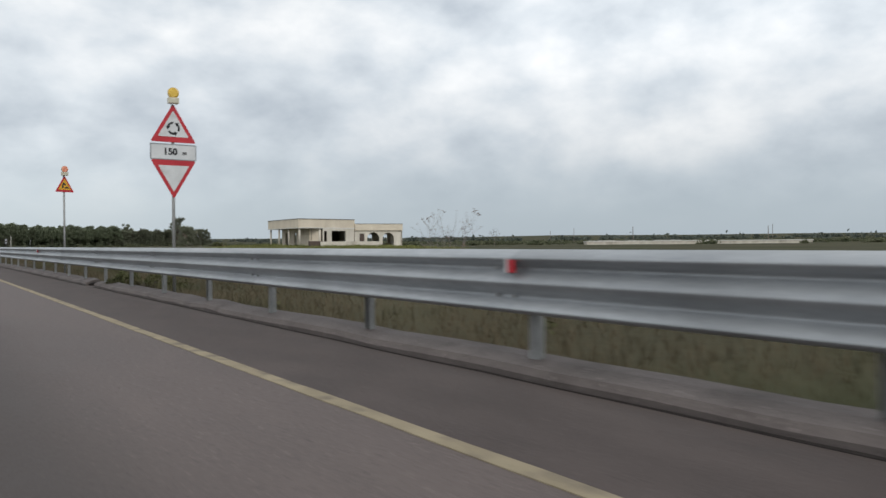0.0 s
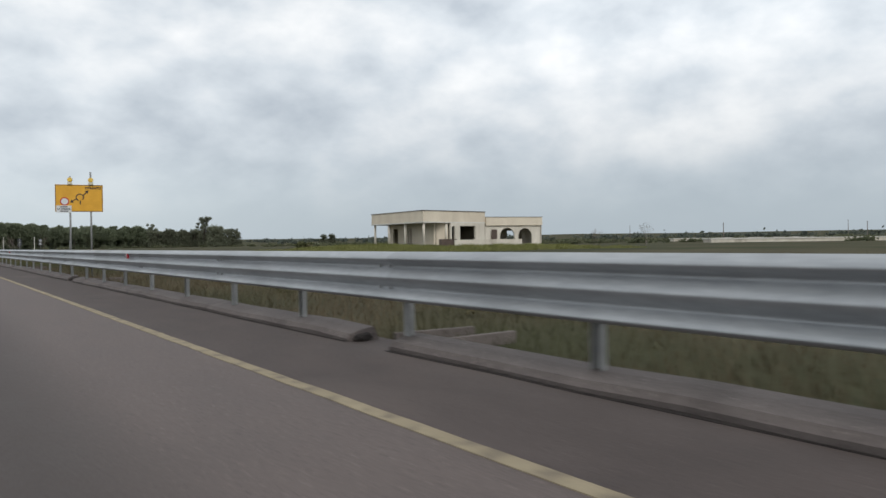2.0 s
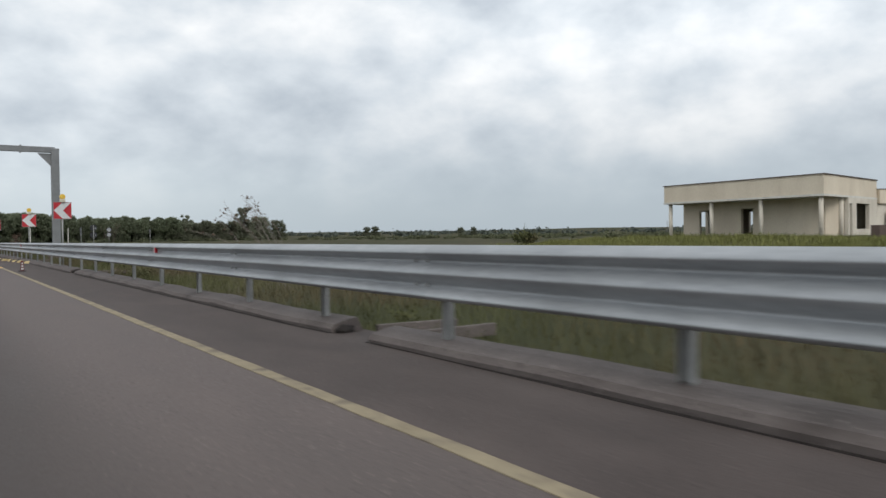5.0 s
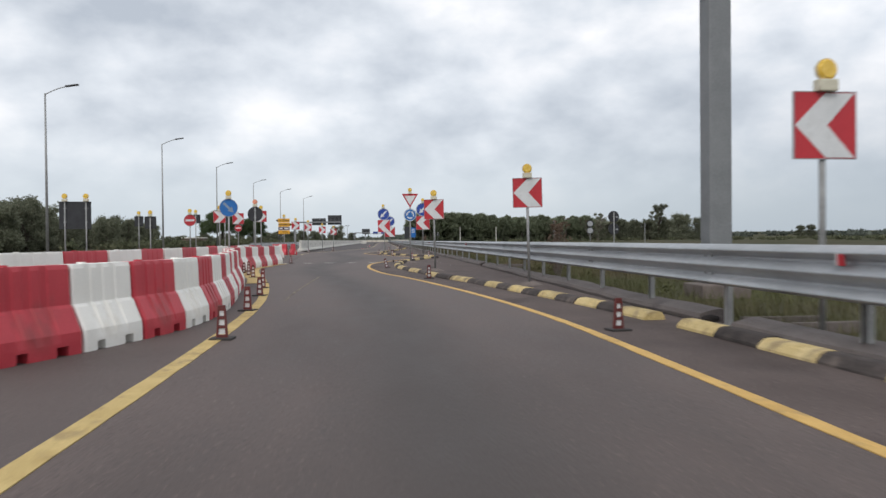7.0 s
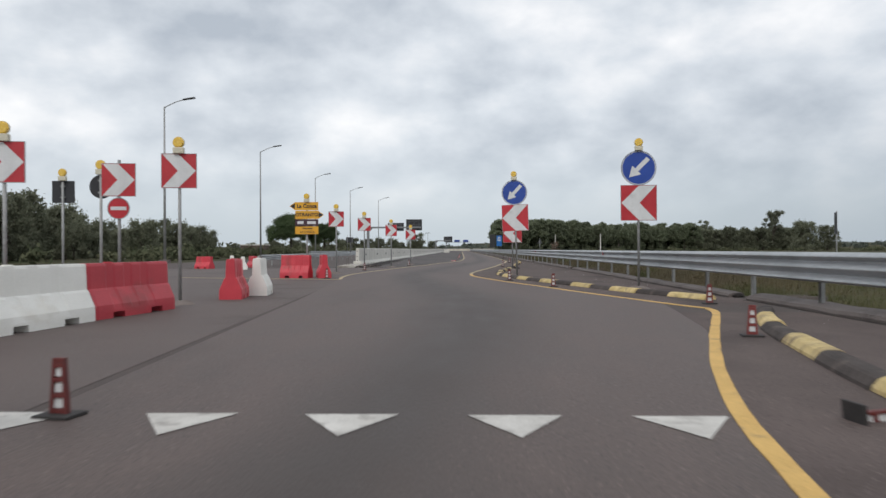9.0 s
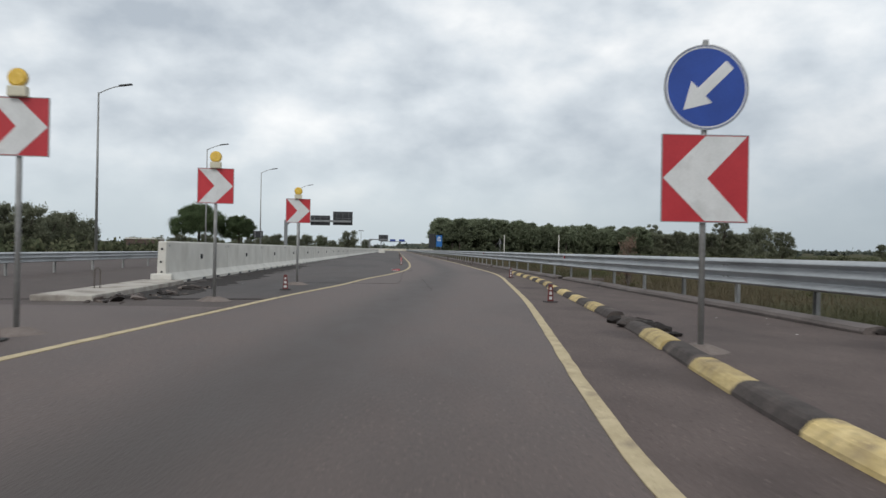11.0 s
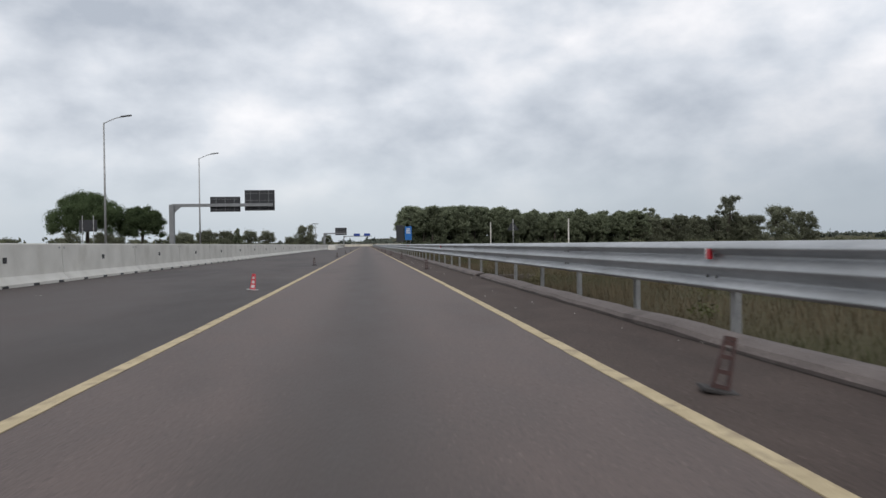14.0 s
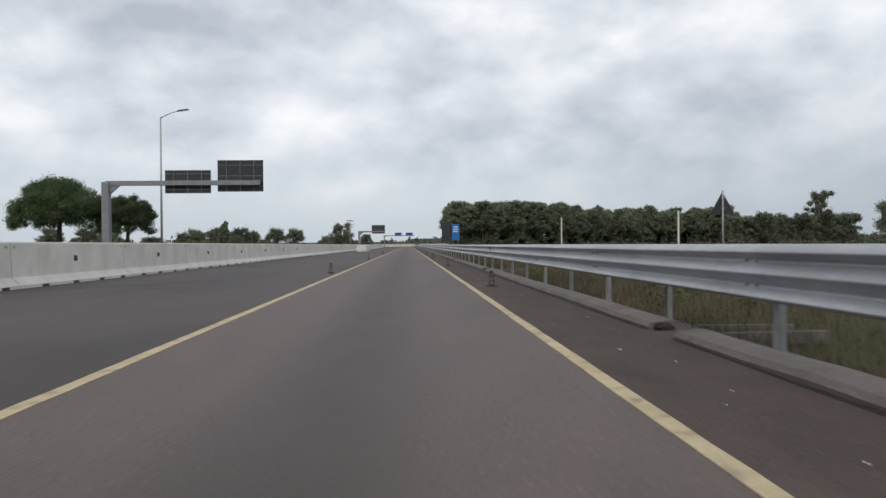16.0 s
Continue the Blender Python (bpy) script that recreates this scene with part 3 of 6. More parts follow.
def make_road():
    sheet = thing("road", "worn grey-brown asphalt dual carriageway with repaired strips", "road", kind="structure")
    bm = bmesh.new()
    xs, ys = [-27.5, -20, -12, -6, -3, 0.45], [-60, 0, 60, 120, 180, 240, 300, 400, 520, 660]
    grid = [[bm.verts.new((x, y, 0.0)) for x in xs] for y in ys]
    for j in range(len(ys) - 1):
        for i in range(len(xs) - 1):
            bm.faces.new((grid[j][i], grid[j][i + 1], grid[j + 1][i + 1], grid[j + 1][i]))
    part("carriageway", bm, ASPHALT_OLD, sheet)
    # the diverted lane, with wheel-worn texture across it
    def line_x(pts, y):
        for (xa, ya), (xb, yb) in zip(pts, pts[1:]):
            if ya <= y <= yb:
                return xa + (xb - xa) * (y - ya) / (yb - ya)
        return pts[0][0] if y < pts[0][1] else pts[-1][0]

    right = [(x, y) for x, y in RIGHT_LINE if y < 164] + [(x, y) for x, y in RIGHT_LINE_B if y > 166]
    left = LEFT_LINE + [(-8.6, 168)] + [(x, y) for x, y in LEFT_LINE_B[3:]]
    vs, fs, us = [], [], []
    cols = [-1.0, -0.75, -0.5, -0.25, 0.0, 0.25, 0.5, 0.75, 1.0]
    rows = [-45 + 1.5 * i for i in range(457)]
    for y in rows:
        xl, xr = line_x(left, y), line_x(right, y)
        for c in cols:
            vs.append(((xl + xr) / 2 + c * (xr - xl) / 2, y, 0.004))
            us.append(c)
    k = len(cols)
    for i in range(len(rows) - 1):
        for j in range(k - 1):
            fs.append((i * k + j, i * k + j + 1, (i + 1) * k + j + 1, (i + 1) * k + j))
    # the crossing, and the dark new strip before the median wall
    bm = bmesh.new()
    edge = [(-27.4, 157.2), (-8.05, 157.2), (-8.5, 165), (-9.25, 177.5), (-9.5, 181), (-9.45, 184), (-9.0, 190), (-8.75, 193.2), (-27.4, 193.2)]
    bm.faces.new([bm.verts.new((x, y, 0.003)) for x, y in edge])
    part("crossing_surface", bm, ASPHALT, sheet, "worn brownish asphalt of the crossing")
    bm = bmesh.new()
    edge = [(-11.7, 195.0), (-8.35, 195.4), (-7.5, 200.9), (-6.96, 205.6), (-6.31, 209.8), (-5.69, 216), (-5.31, 223), (-5.14, 232), (-5.10, 245), (-5.10, 640), (-11.7, 640)]
    bm.faces.new([bm.verts.new((x, y, 0.003)) for x, y in edge])
    part("new_strip", bm, ASPHALT_NEW, sheet, "smooth dark asphalt before the median wall")
    for y0, y1, name, words in ((-45, 157.2, "old_lane", "worn brownish asphalt of the closed lane"),):
        ys = [y0 + (y1 - y0) * i / 70 for i in range(71)]
        vq = [(x, y, 0.003) for y in ys for x in (-27.4, line_x(left, y))]
        part(name, (vq, [], [(2 * i, 2 * i + 1, 2 * i + 3, 2 * i + 2) for i in range(70)]), ASPHALT, sheet, words)
    for y0, y1 in ((126, 164.4), (166.4, 214)):
        ys = [y0 + (y1 - y0) * i / 40 for i in range(41)]
        vq = [(x, y, 0.003) for y in ys for x in (line_x(right, y) + 0.02, 0.05)]
        part("island_surface", (vq, [], [(2 * i, 2 * i + 1, 2 * i + 3, 2 * i + 2) for i in range(40)]), ISLAND, sheet, "grey-brown asphalt of the traffic island")
    ys = [214 + 2.0 * i for i in range(214)]
    vq = [(x, y, 0.003) for y in ys for x in (line_x(right, y) + 0.02, 0.05)]
    part("shoulder_surface", (vq, [], [(2 * i, 2 * i + 1, 2 * i + 3, 2 * i + 2) for i in range(213)]), SHOULDER, sheet, "dark brown asphalt of the shoulder")
    part("tar_seam", ribbon(spline([(-22, 192.9), (-16, 193.5), (-12.5, 194.4), (-8.5, 195.2)], 0.4), 0.14, 0.007, 0.05, 23), SEAM_AND_SHADE, sheet)
    cut = int((112 + 45) / 1.5)
    for lo, hi, paving in ((0, cut, LANE_GREY), (cut, len(rows) - 1, LANE)):
        lane = part("lane_surface", (vs[lo * k:(hi + 1) * k], [], fs[:(hi - lo) * (k - 1)]), paving, sheet, "lane asphalt darkened between the wheel tracks")
        at = lane.data.attributes.new("across", "FLOAT", "POINT")
        at.data.foreach_set("value", us[lo * k:(hi + 1) * k])
    # long tar seam beside the lane
    part("tar_seam", ribbon(spline([(-8.6, 202.1), (-7.2, 202.15), (-5.95, 202.35)], 0.3), 0.022, 0.0075, 0.008, 3), CRACK, sheet)
    part("tar_seam", ribbon(spline([(-5.95, 202.35), (-5.94, 203.2), (-5.88, 204.2), (-5.90, 205.0), (-5.83, 206.0), (-5.85, 207.0), (-5.80, 208.2), (-5.82, 209.0), (-5.75, 210.3), (-5.77, 211.4), (-5.71, 212.6), (-5.69, 214.0), (-5.66, 215.0), (-5.58, 216.2)], 0.1), 0.008, 0.0075, 0.006, 4), CRACK, sheet)
    part("tar_seam", ribbon(spline([(-5.52, 214.0), (-5.42, 214.6), (-5.40, 215.0), (-5.34, 215.4), (-5.31, 216.1), (-5.27, 217), (-5.29, 218.1), (-5.23, 219.2), (-5.25, 220.4)], 0.1), 0.006, 0.0075, 0.005, 15), CRACK, sheet)
    part("tar_seam", ribbon(spline([(-5.20, 198.6), (-5.14, 199.9), (-5.19, 200.8), (-5.13, 201.9), (-5.17, 203.1), (-5.14, 204.6), (-5.20, 206.0)], 0.1), 0.005, 0.0075, 0.008, 33), CRACK, sheet)
    for line, w, seed in ((RIGHT_LINE, 0.112, 11), (RIGHT_LINE_B, 0.112, 12), (LEFT_LINE, 0.155, 13), (LEFT_LINE_B, 0.12, 14)):
        dots = spline(line, 0.35)
        split = 182.4 if line is RIGHT_LINE_B else 170.0
        start = 108.4 if line is LEFT_LINE else 119.6
        runs = [[p for p in dots if p.y < start], [p for p in dots if start - 0.4 < p.y < split], [p for p in dots if p.y > split - 0.4]]
        for k, run in enumerate(runs):
            if len(run) > 2:
                part("yellow_line", ribbon(run, w, 0.0095 + 0.0005 * k, 0.006, seed), YELLOW_BEIGE if k == 2 else YELLOW if k == 0 else YELLOW_PALE if line is LEFT_LINE else YELLOW_FRESH, sheet, "fresh yellow edge line" if k == 1 else "worn yellow edge line")
    part("yellow_patch", ribbon(spline([(-8.25, 150.6), (-8.45, 151.4), (-8.1, 153.2)], 0.3), 0.22, 0.0145, 0.03, 7), YELLOW_PALE, sheet, "doubled yellow paint stroke")
    part("yellow_patch", ribbon(spline([(-6.62, 140.8), (-7.08, 143.5), (-7.66, 146.0), (-7.96, 148.3)], 0.3), 0.46, 0.0125, 0.02, 27), YELLOW_PALE, sheet, "second broad yellow paint stroke")
    part("white_dash", ribbon(spline([(-5.30, 135.4), (-5.38, 138.5), (-5.41, 144.2)], 0.4), 0.042, 0.0085, 0.012, 8), WHITE_FAINT, sheet, "faded white centre line")
    for i in range(5):
        bm = bmesh.new()
        x = -7.95 + 0.96 * i
        t = [bm.verts.new((x + a, 156.95 - 0.02 * i + b, 0.009)) for a, b in ((-0.28, 0.25), (0.28, 0.25), (0.0, -0.28))]
        bm.faces.new(t)
        part("give_way_triangle", bm, WHITE_LINE, sheet, "white give-way triangle")
    return sheet


LANE_GREY = material("lane_asphalt_grey", (0.098, 0.076, 0.069), (0.131, 0.104, 0.095), 2.6, 0.72, bump=0.6, fine=55, spread=(0.34, 0.66), stain=(0.094, 0.076, 0.070), stain_scale=0.35, stretch=(1, 0.3, 1), spec=0.36, speck=0.7)
LANE = material("lane_asphalt", (0.080, 0.0590, 0.0522), (0.113, 0.0845, 0.0757), 2.6, 0.68, bump=0.6, fine=55, spread=(0.36, 0.64), stain=(0.062, 0.046, 0.041), stain_scale=0.35, stretch=(1, 0.3, 1), spec=0.46, speck=0.8)


def lane_wear(paving):
    t = paving.node_tree
    p = t.nodes["Principled BSDF"]
    src = p.inputs["Base Color"].links[0].from_socket
    at = t.nodes.new("ShaderNodeAttribute")
    at.attribute_name = "across"
    ab = t.nodes.new("ShaderNodeMath")
    ab.operation = "ABSOLUTE"
    t.links.new(at.outputs["Fac"], ab.inputs[0])
    mr = t.nodes.new("ShaderNodeMapRange")
    mr.interpolation_type = "SMOOTHSTEP"
    mr.inputs["From Min"].default_value, mr.inputs["From Max"].default_value = 0.0, 0.50
    mr.inputs["To Min"].default_value, mr.inputs["To Max"].default_value = 0.86, 0.0
    t.links.new(ab.outputs[0], mr.inputs[0])
    mx = t.nodes.new("ShaderNodeMix")
    mx.data_type = "RGBA"
    mx.inputs[7].default_value = (0.052, 0.041, 0.037, 1)
    t.links.new(src, mx.inputs[6])
    t.links.new(mr.outputs[0], mx.inputs["Factor"])
    t.links.new(mx.outputs[2], p.inputs["Base Color"])


lane_wear(LANE_GREY)
lane_wear(LANE)
make_road()


# ---- guardrail on the verge side ----
def wave_profile(z0, z1, depth):
    """A rolled beam, bottom to top: three ridges with smooth hollows between them."""
    front = [(0.0, 0.25), (0.03, 0.72), (0.06, 0.95), (0.075, 1.0), (0.10, 0.96), (0.15, 0.72), (0.20, 0.42), (0.245, 0.18), (0.27, 0.12), (0.30, 0.17)]
    front += [(0.36, 0.50), (0.42, 0.84), (0.465, 0.98), (0.485, 1.0), (0.51, 0.96), (0.57, 0.70), (0.63, 0.42), (0.68, 0.20), (0.71, 0.13), (0.735, 0.20)]
    front += [(0.78, 0.55), (0.83, 0.93), (0.855, 1.0), (0.88, 0.95), (0.92, 0.66), (0.96, 0.30), (1.0, -0.10)]
    return [(-depth * (s - 0.5), z0 + (z1 - z0) * u) for u, s in front]


def beam_mesh(length, z0, z1, depth, side=1):
    fr = wave_profile(z0, z1, depth)
    prof = [(s * side, h) for s, h in fr] + [(s * side + 0.005 * side, h) for s, h in reversed(fr)]
    return extrude_along([Vector((0, 0, 0)), Vector((0, length, 0))], [(s, h) for s, h in prof], caps=False)


def guardrail(name, label, x, stations, z0, z1, depth, reflectors=(), side=1):
    """Posts at the stations and one beam length for every second post."""
    rail = thing(name, label, "guardrail", kind="structure")
    bm = bmesh.new()
    # C-section post with its open side along the road
    w, d, h = 0.10, 0.055, z1 - 0.06
    box(bm, (0, 0, h / 2 - 0.1), (0.006, w, h + 0.2))
    box(bm, (d / 2, w / 2 - 0.003, h / 2 - 0.1), (d, 0.006, h + 0.2))
    box(bm, (d / 2, -w / 2 + 0.003, h / 2 - 0.1), (d, 0.006, h + 0.2))
    post = part("post", bm, GALV_POST, rail)
    post.matrix_basis = pose(x + side * 0.17, stations[0], 0, 0, 0, 0 if side > 0 else 180)
    bm = bmesh.new()
    box(bm, (0.13, 0, (z0 + z1) / 2), (0.09, 0.07, (z1 - z0) * 0.8), bevel=0.006)
    block = part("spacer", bm, GALV_POST, rail)
    block.matrix_basis = pose(x, stations[0], 0, 0, 0, 0 if side > 0 else 180)
    for k, y in enumerate(stations[1:]):
        # every other post turns its open side to the road
        about = k % 2 == 0
        again(post, pose(x + side * (0.225 if about else 0.17), y, 0, 0, 0, 180 * ((side < 0) != about)), rail)
        again(block, pose(x, y, 0, 0, 0, 0 if side > 0 else 180), rail)
    beams = {}
    bm = bmesh.new()
    for wv in range(2):
        for u in (0.27, 0.71):
            rod(bm, (depth * 0.35 - 0.02, 0.05 + wv * 0.18, z0 + (z1 - z0) * u), (depth * 0.35 + 0.01, 0.05 + wv * 0.18, z0 + (z1 - z0) * u), 0.014, n=8)
    bolt = part("bolt_set", bm, GALV_POST, rail)
    bolt.matrix_basis = pose(x, stations[0], 0)
    first = True
    for a, b in zip(stations[::2], stations[2::2] + [stations[-1]]):
        if b <= a:
            continue
        L = round(b - a - 0.004, 2)
        if L not in beams:
            beams[L] = part("beam", beam_mesh(L, z0, z1, depth, side), GALV, rail, smooth=True)
            beams[L].matrix_basis = pose(x, a, 0, 0, 0.12, 0)
        else:
            again(beams[L], pose(x, a, 0, 0, 0.12, 0), rail)
        if not first:
            again(bolt, pose(x, a, 0), rail)
        first = False
    for y in reflectors:
        bm = bmesh.new()
        box(bm, (x - 0.05, y, (z0 + z1) / 2 + 0.11), (0.012, 0.07, 0.09), bevel=0.003)
        box(bm, (x - 0.025, y + 0.02, (z0 + z1) / 2 + 0.11), (0.05, 0.012, 0.10))
        part("reflector", bm, REFLECTOR, rail, "small red plastic reflector")
        bm = bmesh.new()
        box(bm, (x - 0.052, y + 0.050, (z0 + z1) / 2 + 0.11), (0.012, 0.018, 0.10), bevel=0.003)
        part("reflector_edge", bm, WHITE, rail, "white edge of the reflector")
    return rail


STATIONS = ((-16, -38.7), (0, 0.06), (7, 17.05), (22, 53.2), (41, 99.4), (44, 106.8), (50, 121.1), (61, 148.0), (65, 159.1), (76, 189.2), (80, 199.6), (83, 207.6), (85, 213.2), (86, 216.4), (87, 219.7), (95, 240.6), (101, 256.4), (250, 646.0))
POSTS = [float(y) for y in np.interp(range(-16, 240), *zip(*STATIONS))]
guardrail("guardrail", "galvanised three-wave steel guardrail along the verge", 0.0, POSTS, 0.465, 0.92, 0.10, (0.05, 23.9, 49.4, 75.2, 101.3, 128.4, 155.5, 181.5, 207.7, 232.8, 258.5, 284.0))


# ---- asphalt berm at the foot of the guardrail ----
def make_berm():
    berm = thing("verge_kerb", "low asphalt kerb with gaps at the drains", "kerb", kind="structure")
    cuts = [-32.0, 15.9, 39.6, 57.8, 75.8, 94.0, 112.5, 131.3, 151.3, 168.0, 190.1, 208.4, 227.6, 247.0, 266.3, 285, 303, 322, 341, 360, 400, 440, 480]
    rng = random.Random(5)
    for a, b in zip(cuts, cuts[1:]):
        if b - a < 9:
            continue
        n = int((b - a - 0.85) / 0.8)
        lines = []
        x0 = 0.20 if a < 150 else 0.20 - 0.22 * min(1, (a - 150) / 60)
        prof0 = [(-0.178, -0.02), (-0.188, 0.040), (-0.155, 0.088), (0.0, 0.130), (0.12, 0.145), (0.19, -0.02)] if a < 160 else [(-0.178, -0.02), (-0.19, 0.036), (-0.155, 0.080), (0.0, 0.104), (0.10, 0.105), (0.17, -0.02)]
        vs, fs, m = [], [], 6
        for i in range(n + 1):
            y = a + 0.03 + (b - a - 0.85) * i / n
            dx, dz = rng.uniform(-0.02, 0.02), rng.uniform(-0.012, 0.012)
            vs += [(x0 + s + dx, y, h + (dz if h > 0 else 0)) for s, h in prof0]
        for i in range(n):
            for j in range(m):
                p, q = i * m + j, i * m + (j + 1) % m
                fs.append((p, p + m, q + m, q))
        fs += [tuple(range(m)), tuple(range(n * m, n * m + m))[::-1]]
        part("kerb_length", (vs, [], fs), BERM, berm)
        # dark ribbon: dirt, and the shadow line at the kerb foot painted in
        part("foot_dirt", ribbon([Vector((x0 - 0.185 + rng.uniform(-0.012, 0.012), a + 0.03 + (b - a - 0.85) * i / n, 0)) for i in range(n + 1)], 0.07, 0.006, 0.018, int(a) + 70), SEAM_AND_SHADE, berm, "dark dirt and painted shade along the kerb foot")
        if 0 < b < 330:
            bm = bmesh.new()
            box(bm, (x0 + 0.80, b - 0.8, 0.0), (1.1, 0.06, 0.13), Euler((0, 0, radians(4))), 0.01)
            box(bm, (x0 + 0.85, b - 0.02, -0.01), (1.0, 0.06, 0.12), Euler((0, 0, radians(-3))), 0.01)
            part("drain_channel", bm, BERM, berm, "small concrete drain channel")
            bm = bmesh.new()
            bmesh.ops.create_icosphere(bm, subdivisions=2, radius=0.13, matrix=Matrix.LocRotScale((x0 - 0.03, b + 0.0, 0.03), Euler((0, 0, 0.3)), Vector((1.0, 0.55, 0.42))))
            for v in bm.verts:
                v.co += Vector((rng.uniform(-1, 1), rng.uniform(-1, 1), rng.uniform(-1, 1))) * 0.012
            part("broken_end", bm, SEAM_AND_SHADE, berm, "broken dark kerb end")


make_berm()


# ---- striped kerbs round the diverted lane ----
def striped_kerb(points, label, lengths, skip, missing=()):
    """Painted blocks end to end; lengths gives (up to y, block length)."""
    kerb = thing("striped_kerb", label, "kerb")
    at, total = along(spline(points, 0.1))
    prof = [(-0.14, 0.0), (-0.135, 0.028), (-0.09, 0.08), (-0.06, 0.096), (-0.025, 0.102), (0.055, 0.102), (0.09, 0.092), (0.125, 0.045), (0.13, 0.0)]
    s, k = skip, 1
    rng = random.Random(3)
    while s < total - 0.9:
        L = next(n for y, n in lengths if at(s).y < y)
        seg = [at(s + (L - 0.008) * j / 4) for j in range(5)]
        if not any(abs(seg[2].y - y) < 0.6 for y in missing):
            dz, dx = rng.uniform(-0.008, 0.008), rng.uniform(-0.02, 0.02)
            for p in seg:
                p.z, p.x = dz, p.x + dx
            part("kerb_block", extrude_along(seg, prof), KERB_YELLOW if k % 2 else KERB_BLACK, kerb)
        k += 1
        s += L
    return kerb


striped_kerb([(0.14, 124.9), (-0.06, 126.3), (-0.18, 128.2), (-0.29, 130.2), (-0.42, 131.9), (-0.56, 133.2), (-0.76, 134.8), (-0.98, 136.2), (-1.22, 137.7), (-1.62, 140.2), (-2.1, 142.6), (-2.45, 145.4), (-2.75, 147.3), (-2.95, 149.0), (-3.05, 150.4), (-3.08, 152.6), (-2.85, 155.3), (-2.25, 159), (-1.45, 162.5), (-0.35, 165.4)], "yellow and black striped kerb round the first traffic island", ((138.4, 0.81), (999, 1.38)), 0.2, (131.3,))
striped_kerb([(-0.4, 166.6), (-0.8, 167.7), (-1.55, 169.9), (-2.3, 172.8), (-3.08, 175.9), (-3.52, 178), (-3.78, 180.2), (-3.85, 182), (-3.78, 184.4), (-3.4, 187.3), (-3.0, 189.9), (-2.50, 194.5), (-1.98, 199.9), (-1.57, 203.1), (-1.36, 205.6), (-1.10, 209.2), (-0.98, 212.0), (-0.86, 214.8)], "yellow and black striped kerb round the second traffic island", ((192.6, 1.2), (203.5, 1.10), (999, 1.06)), 0.70, (191.0,))


# ---- signs ----
FADED = material("faded_arrow", (0.16, 0.22, 0.30), (0.22, 0.28, 0.36), 6.0, 0.5, bump=0.02)


def beacon(parent, z, x=0.0, y=-0.02, lens=None, scale=1.0):
    bm = bmesh.new()
    box(bm, (x, y, z + 0.055 * scale), (0.19 * scale, 0.11 * scale, 0.11 * scale), bevel=0.012)
    b = part("beacon_box", bm, LAMP_BOX, parent, "cream plastic battery box")
    bm = bmesh.new()
    r, c = 0.098 * scale, z + 0.20 * scale
    rod(bm, (x, y - 0.045, c), (x, y + 0.045, c), r, n=24)
    bmesh.ops.bevel(bm, geom=[e for e in bm.edges if len(e.link_faces) == 2 and min(len(f.verts) for f in e.link_faces) == 4 and max(len(f.verts) for f in e.link_faces) > 4], offset=0.02, segments=3, affect="EDGES")
    part("lens", bm, lens or LENS, b, "round warning lens", smooth=False)
    bm = bmesh.new()
    ring(bm, r * 1.0, r * 1.08, y - 0.012, y + 0.012, (x, c), 24)
    part("lens_rim", bm, LAMP_BOX, b)


def pole(parent, top, x=0.0, y=0.04, r=0.03, foot=True, low=-0.05):
    bm = bmesh.new()
    rod(bm, (x, y, low), (x, y, top), r, n=12)
    part("pole", bm, GALV_POST, parent, smooth=True)
    if foot:
        bm = bmesh.new()
        rng = random.Random(int(top * 1000))
        bmesh.ops.create_cone(bm, cap_ends=True, segments=14, radius1=0.30, radius2=0.11, depth=0.075, matrix=Matrix.Translation((x, y, 0.037)))
        for v in bm.verts:
            v.co.x += rng.uniform(-0.03, 0.03)
            v.co.y += rng.uniform(-0.03, 0.03)
        part("footing", bm, FOOT, parent, "rough concrete footing")


def square_rim(bm, w, h, t, y0, y1, zc):
    for s in (-1, 1):
        box(bm, (s * (w / 2 - t / 2), (y0 + y1) / 2, zc), (t, y1 - y0, h))
        box(bm, (0, (y0 + y1) / 2, zc + s * (h / 2 - t / 2)), (w - 2 * t, y1 - y0, t))


def chevron_board(parent, zc, size, to_left):
    """Red board with one white chevron."""
    s = size / 2
    bm = bmesh.new()
    box(bm, (0, 0.0, zc), (size, 0.012, size), bevel=0.004)
    b = part("board", bm, RED, parent, "red board with a white chevron")
    q = -1 if to_left else 1
    pts = [(q * (s - 0.012), 0), (q * 0.00, -s + 0.012), (-q * (s - 0.02), -s + 0.012), (-q * 0.02, 0), (-q * (s - 0.02), s - 0.012), (q * 0.0, s - 0.012)]
    bm = bmesh.new()
    plate(bm, pts, -0.010, -0.0061, (0, zc))
    part("chevron", bm, WHITE, b, "white reflective chevron")
    bm = bmesh.new()
    square_rim(bm, size + 0.008, size + 0.008, 0.008, -0.009, 0.014, zc)
    part("rim", bm, SIGN_GREY, b)
    bm = bmesh.new()
    box(bm, (0, 0.009, zc), (size - 0.02, 0.005, size - 0.02))
    part("back_plate", bm, SIGN_BACK, b)


def chevron_sign(x, y, zc, size, to_left, turn=0.0, light=True, lens=None, lean=0.0, label="red and white chevron sign on a steel post", group="chevron signs"):
    s = thing("chevron_sign", label, "road sign", group, (x, y, 0), turn)
    s.matrix_basis = s.matrix_basis @ pose(0, 0, 0, 0, lean, 0)
    chevron_board(s, zc, size, to_left)
    pole(s, zc + size / 2 + (0.0 if light else 0.08))
    if light:
        beacon(s, zc + size / 2, lens=lens)
    return s


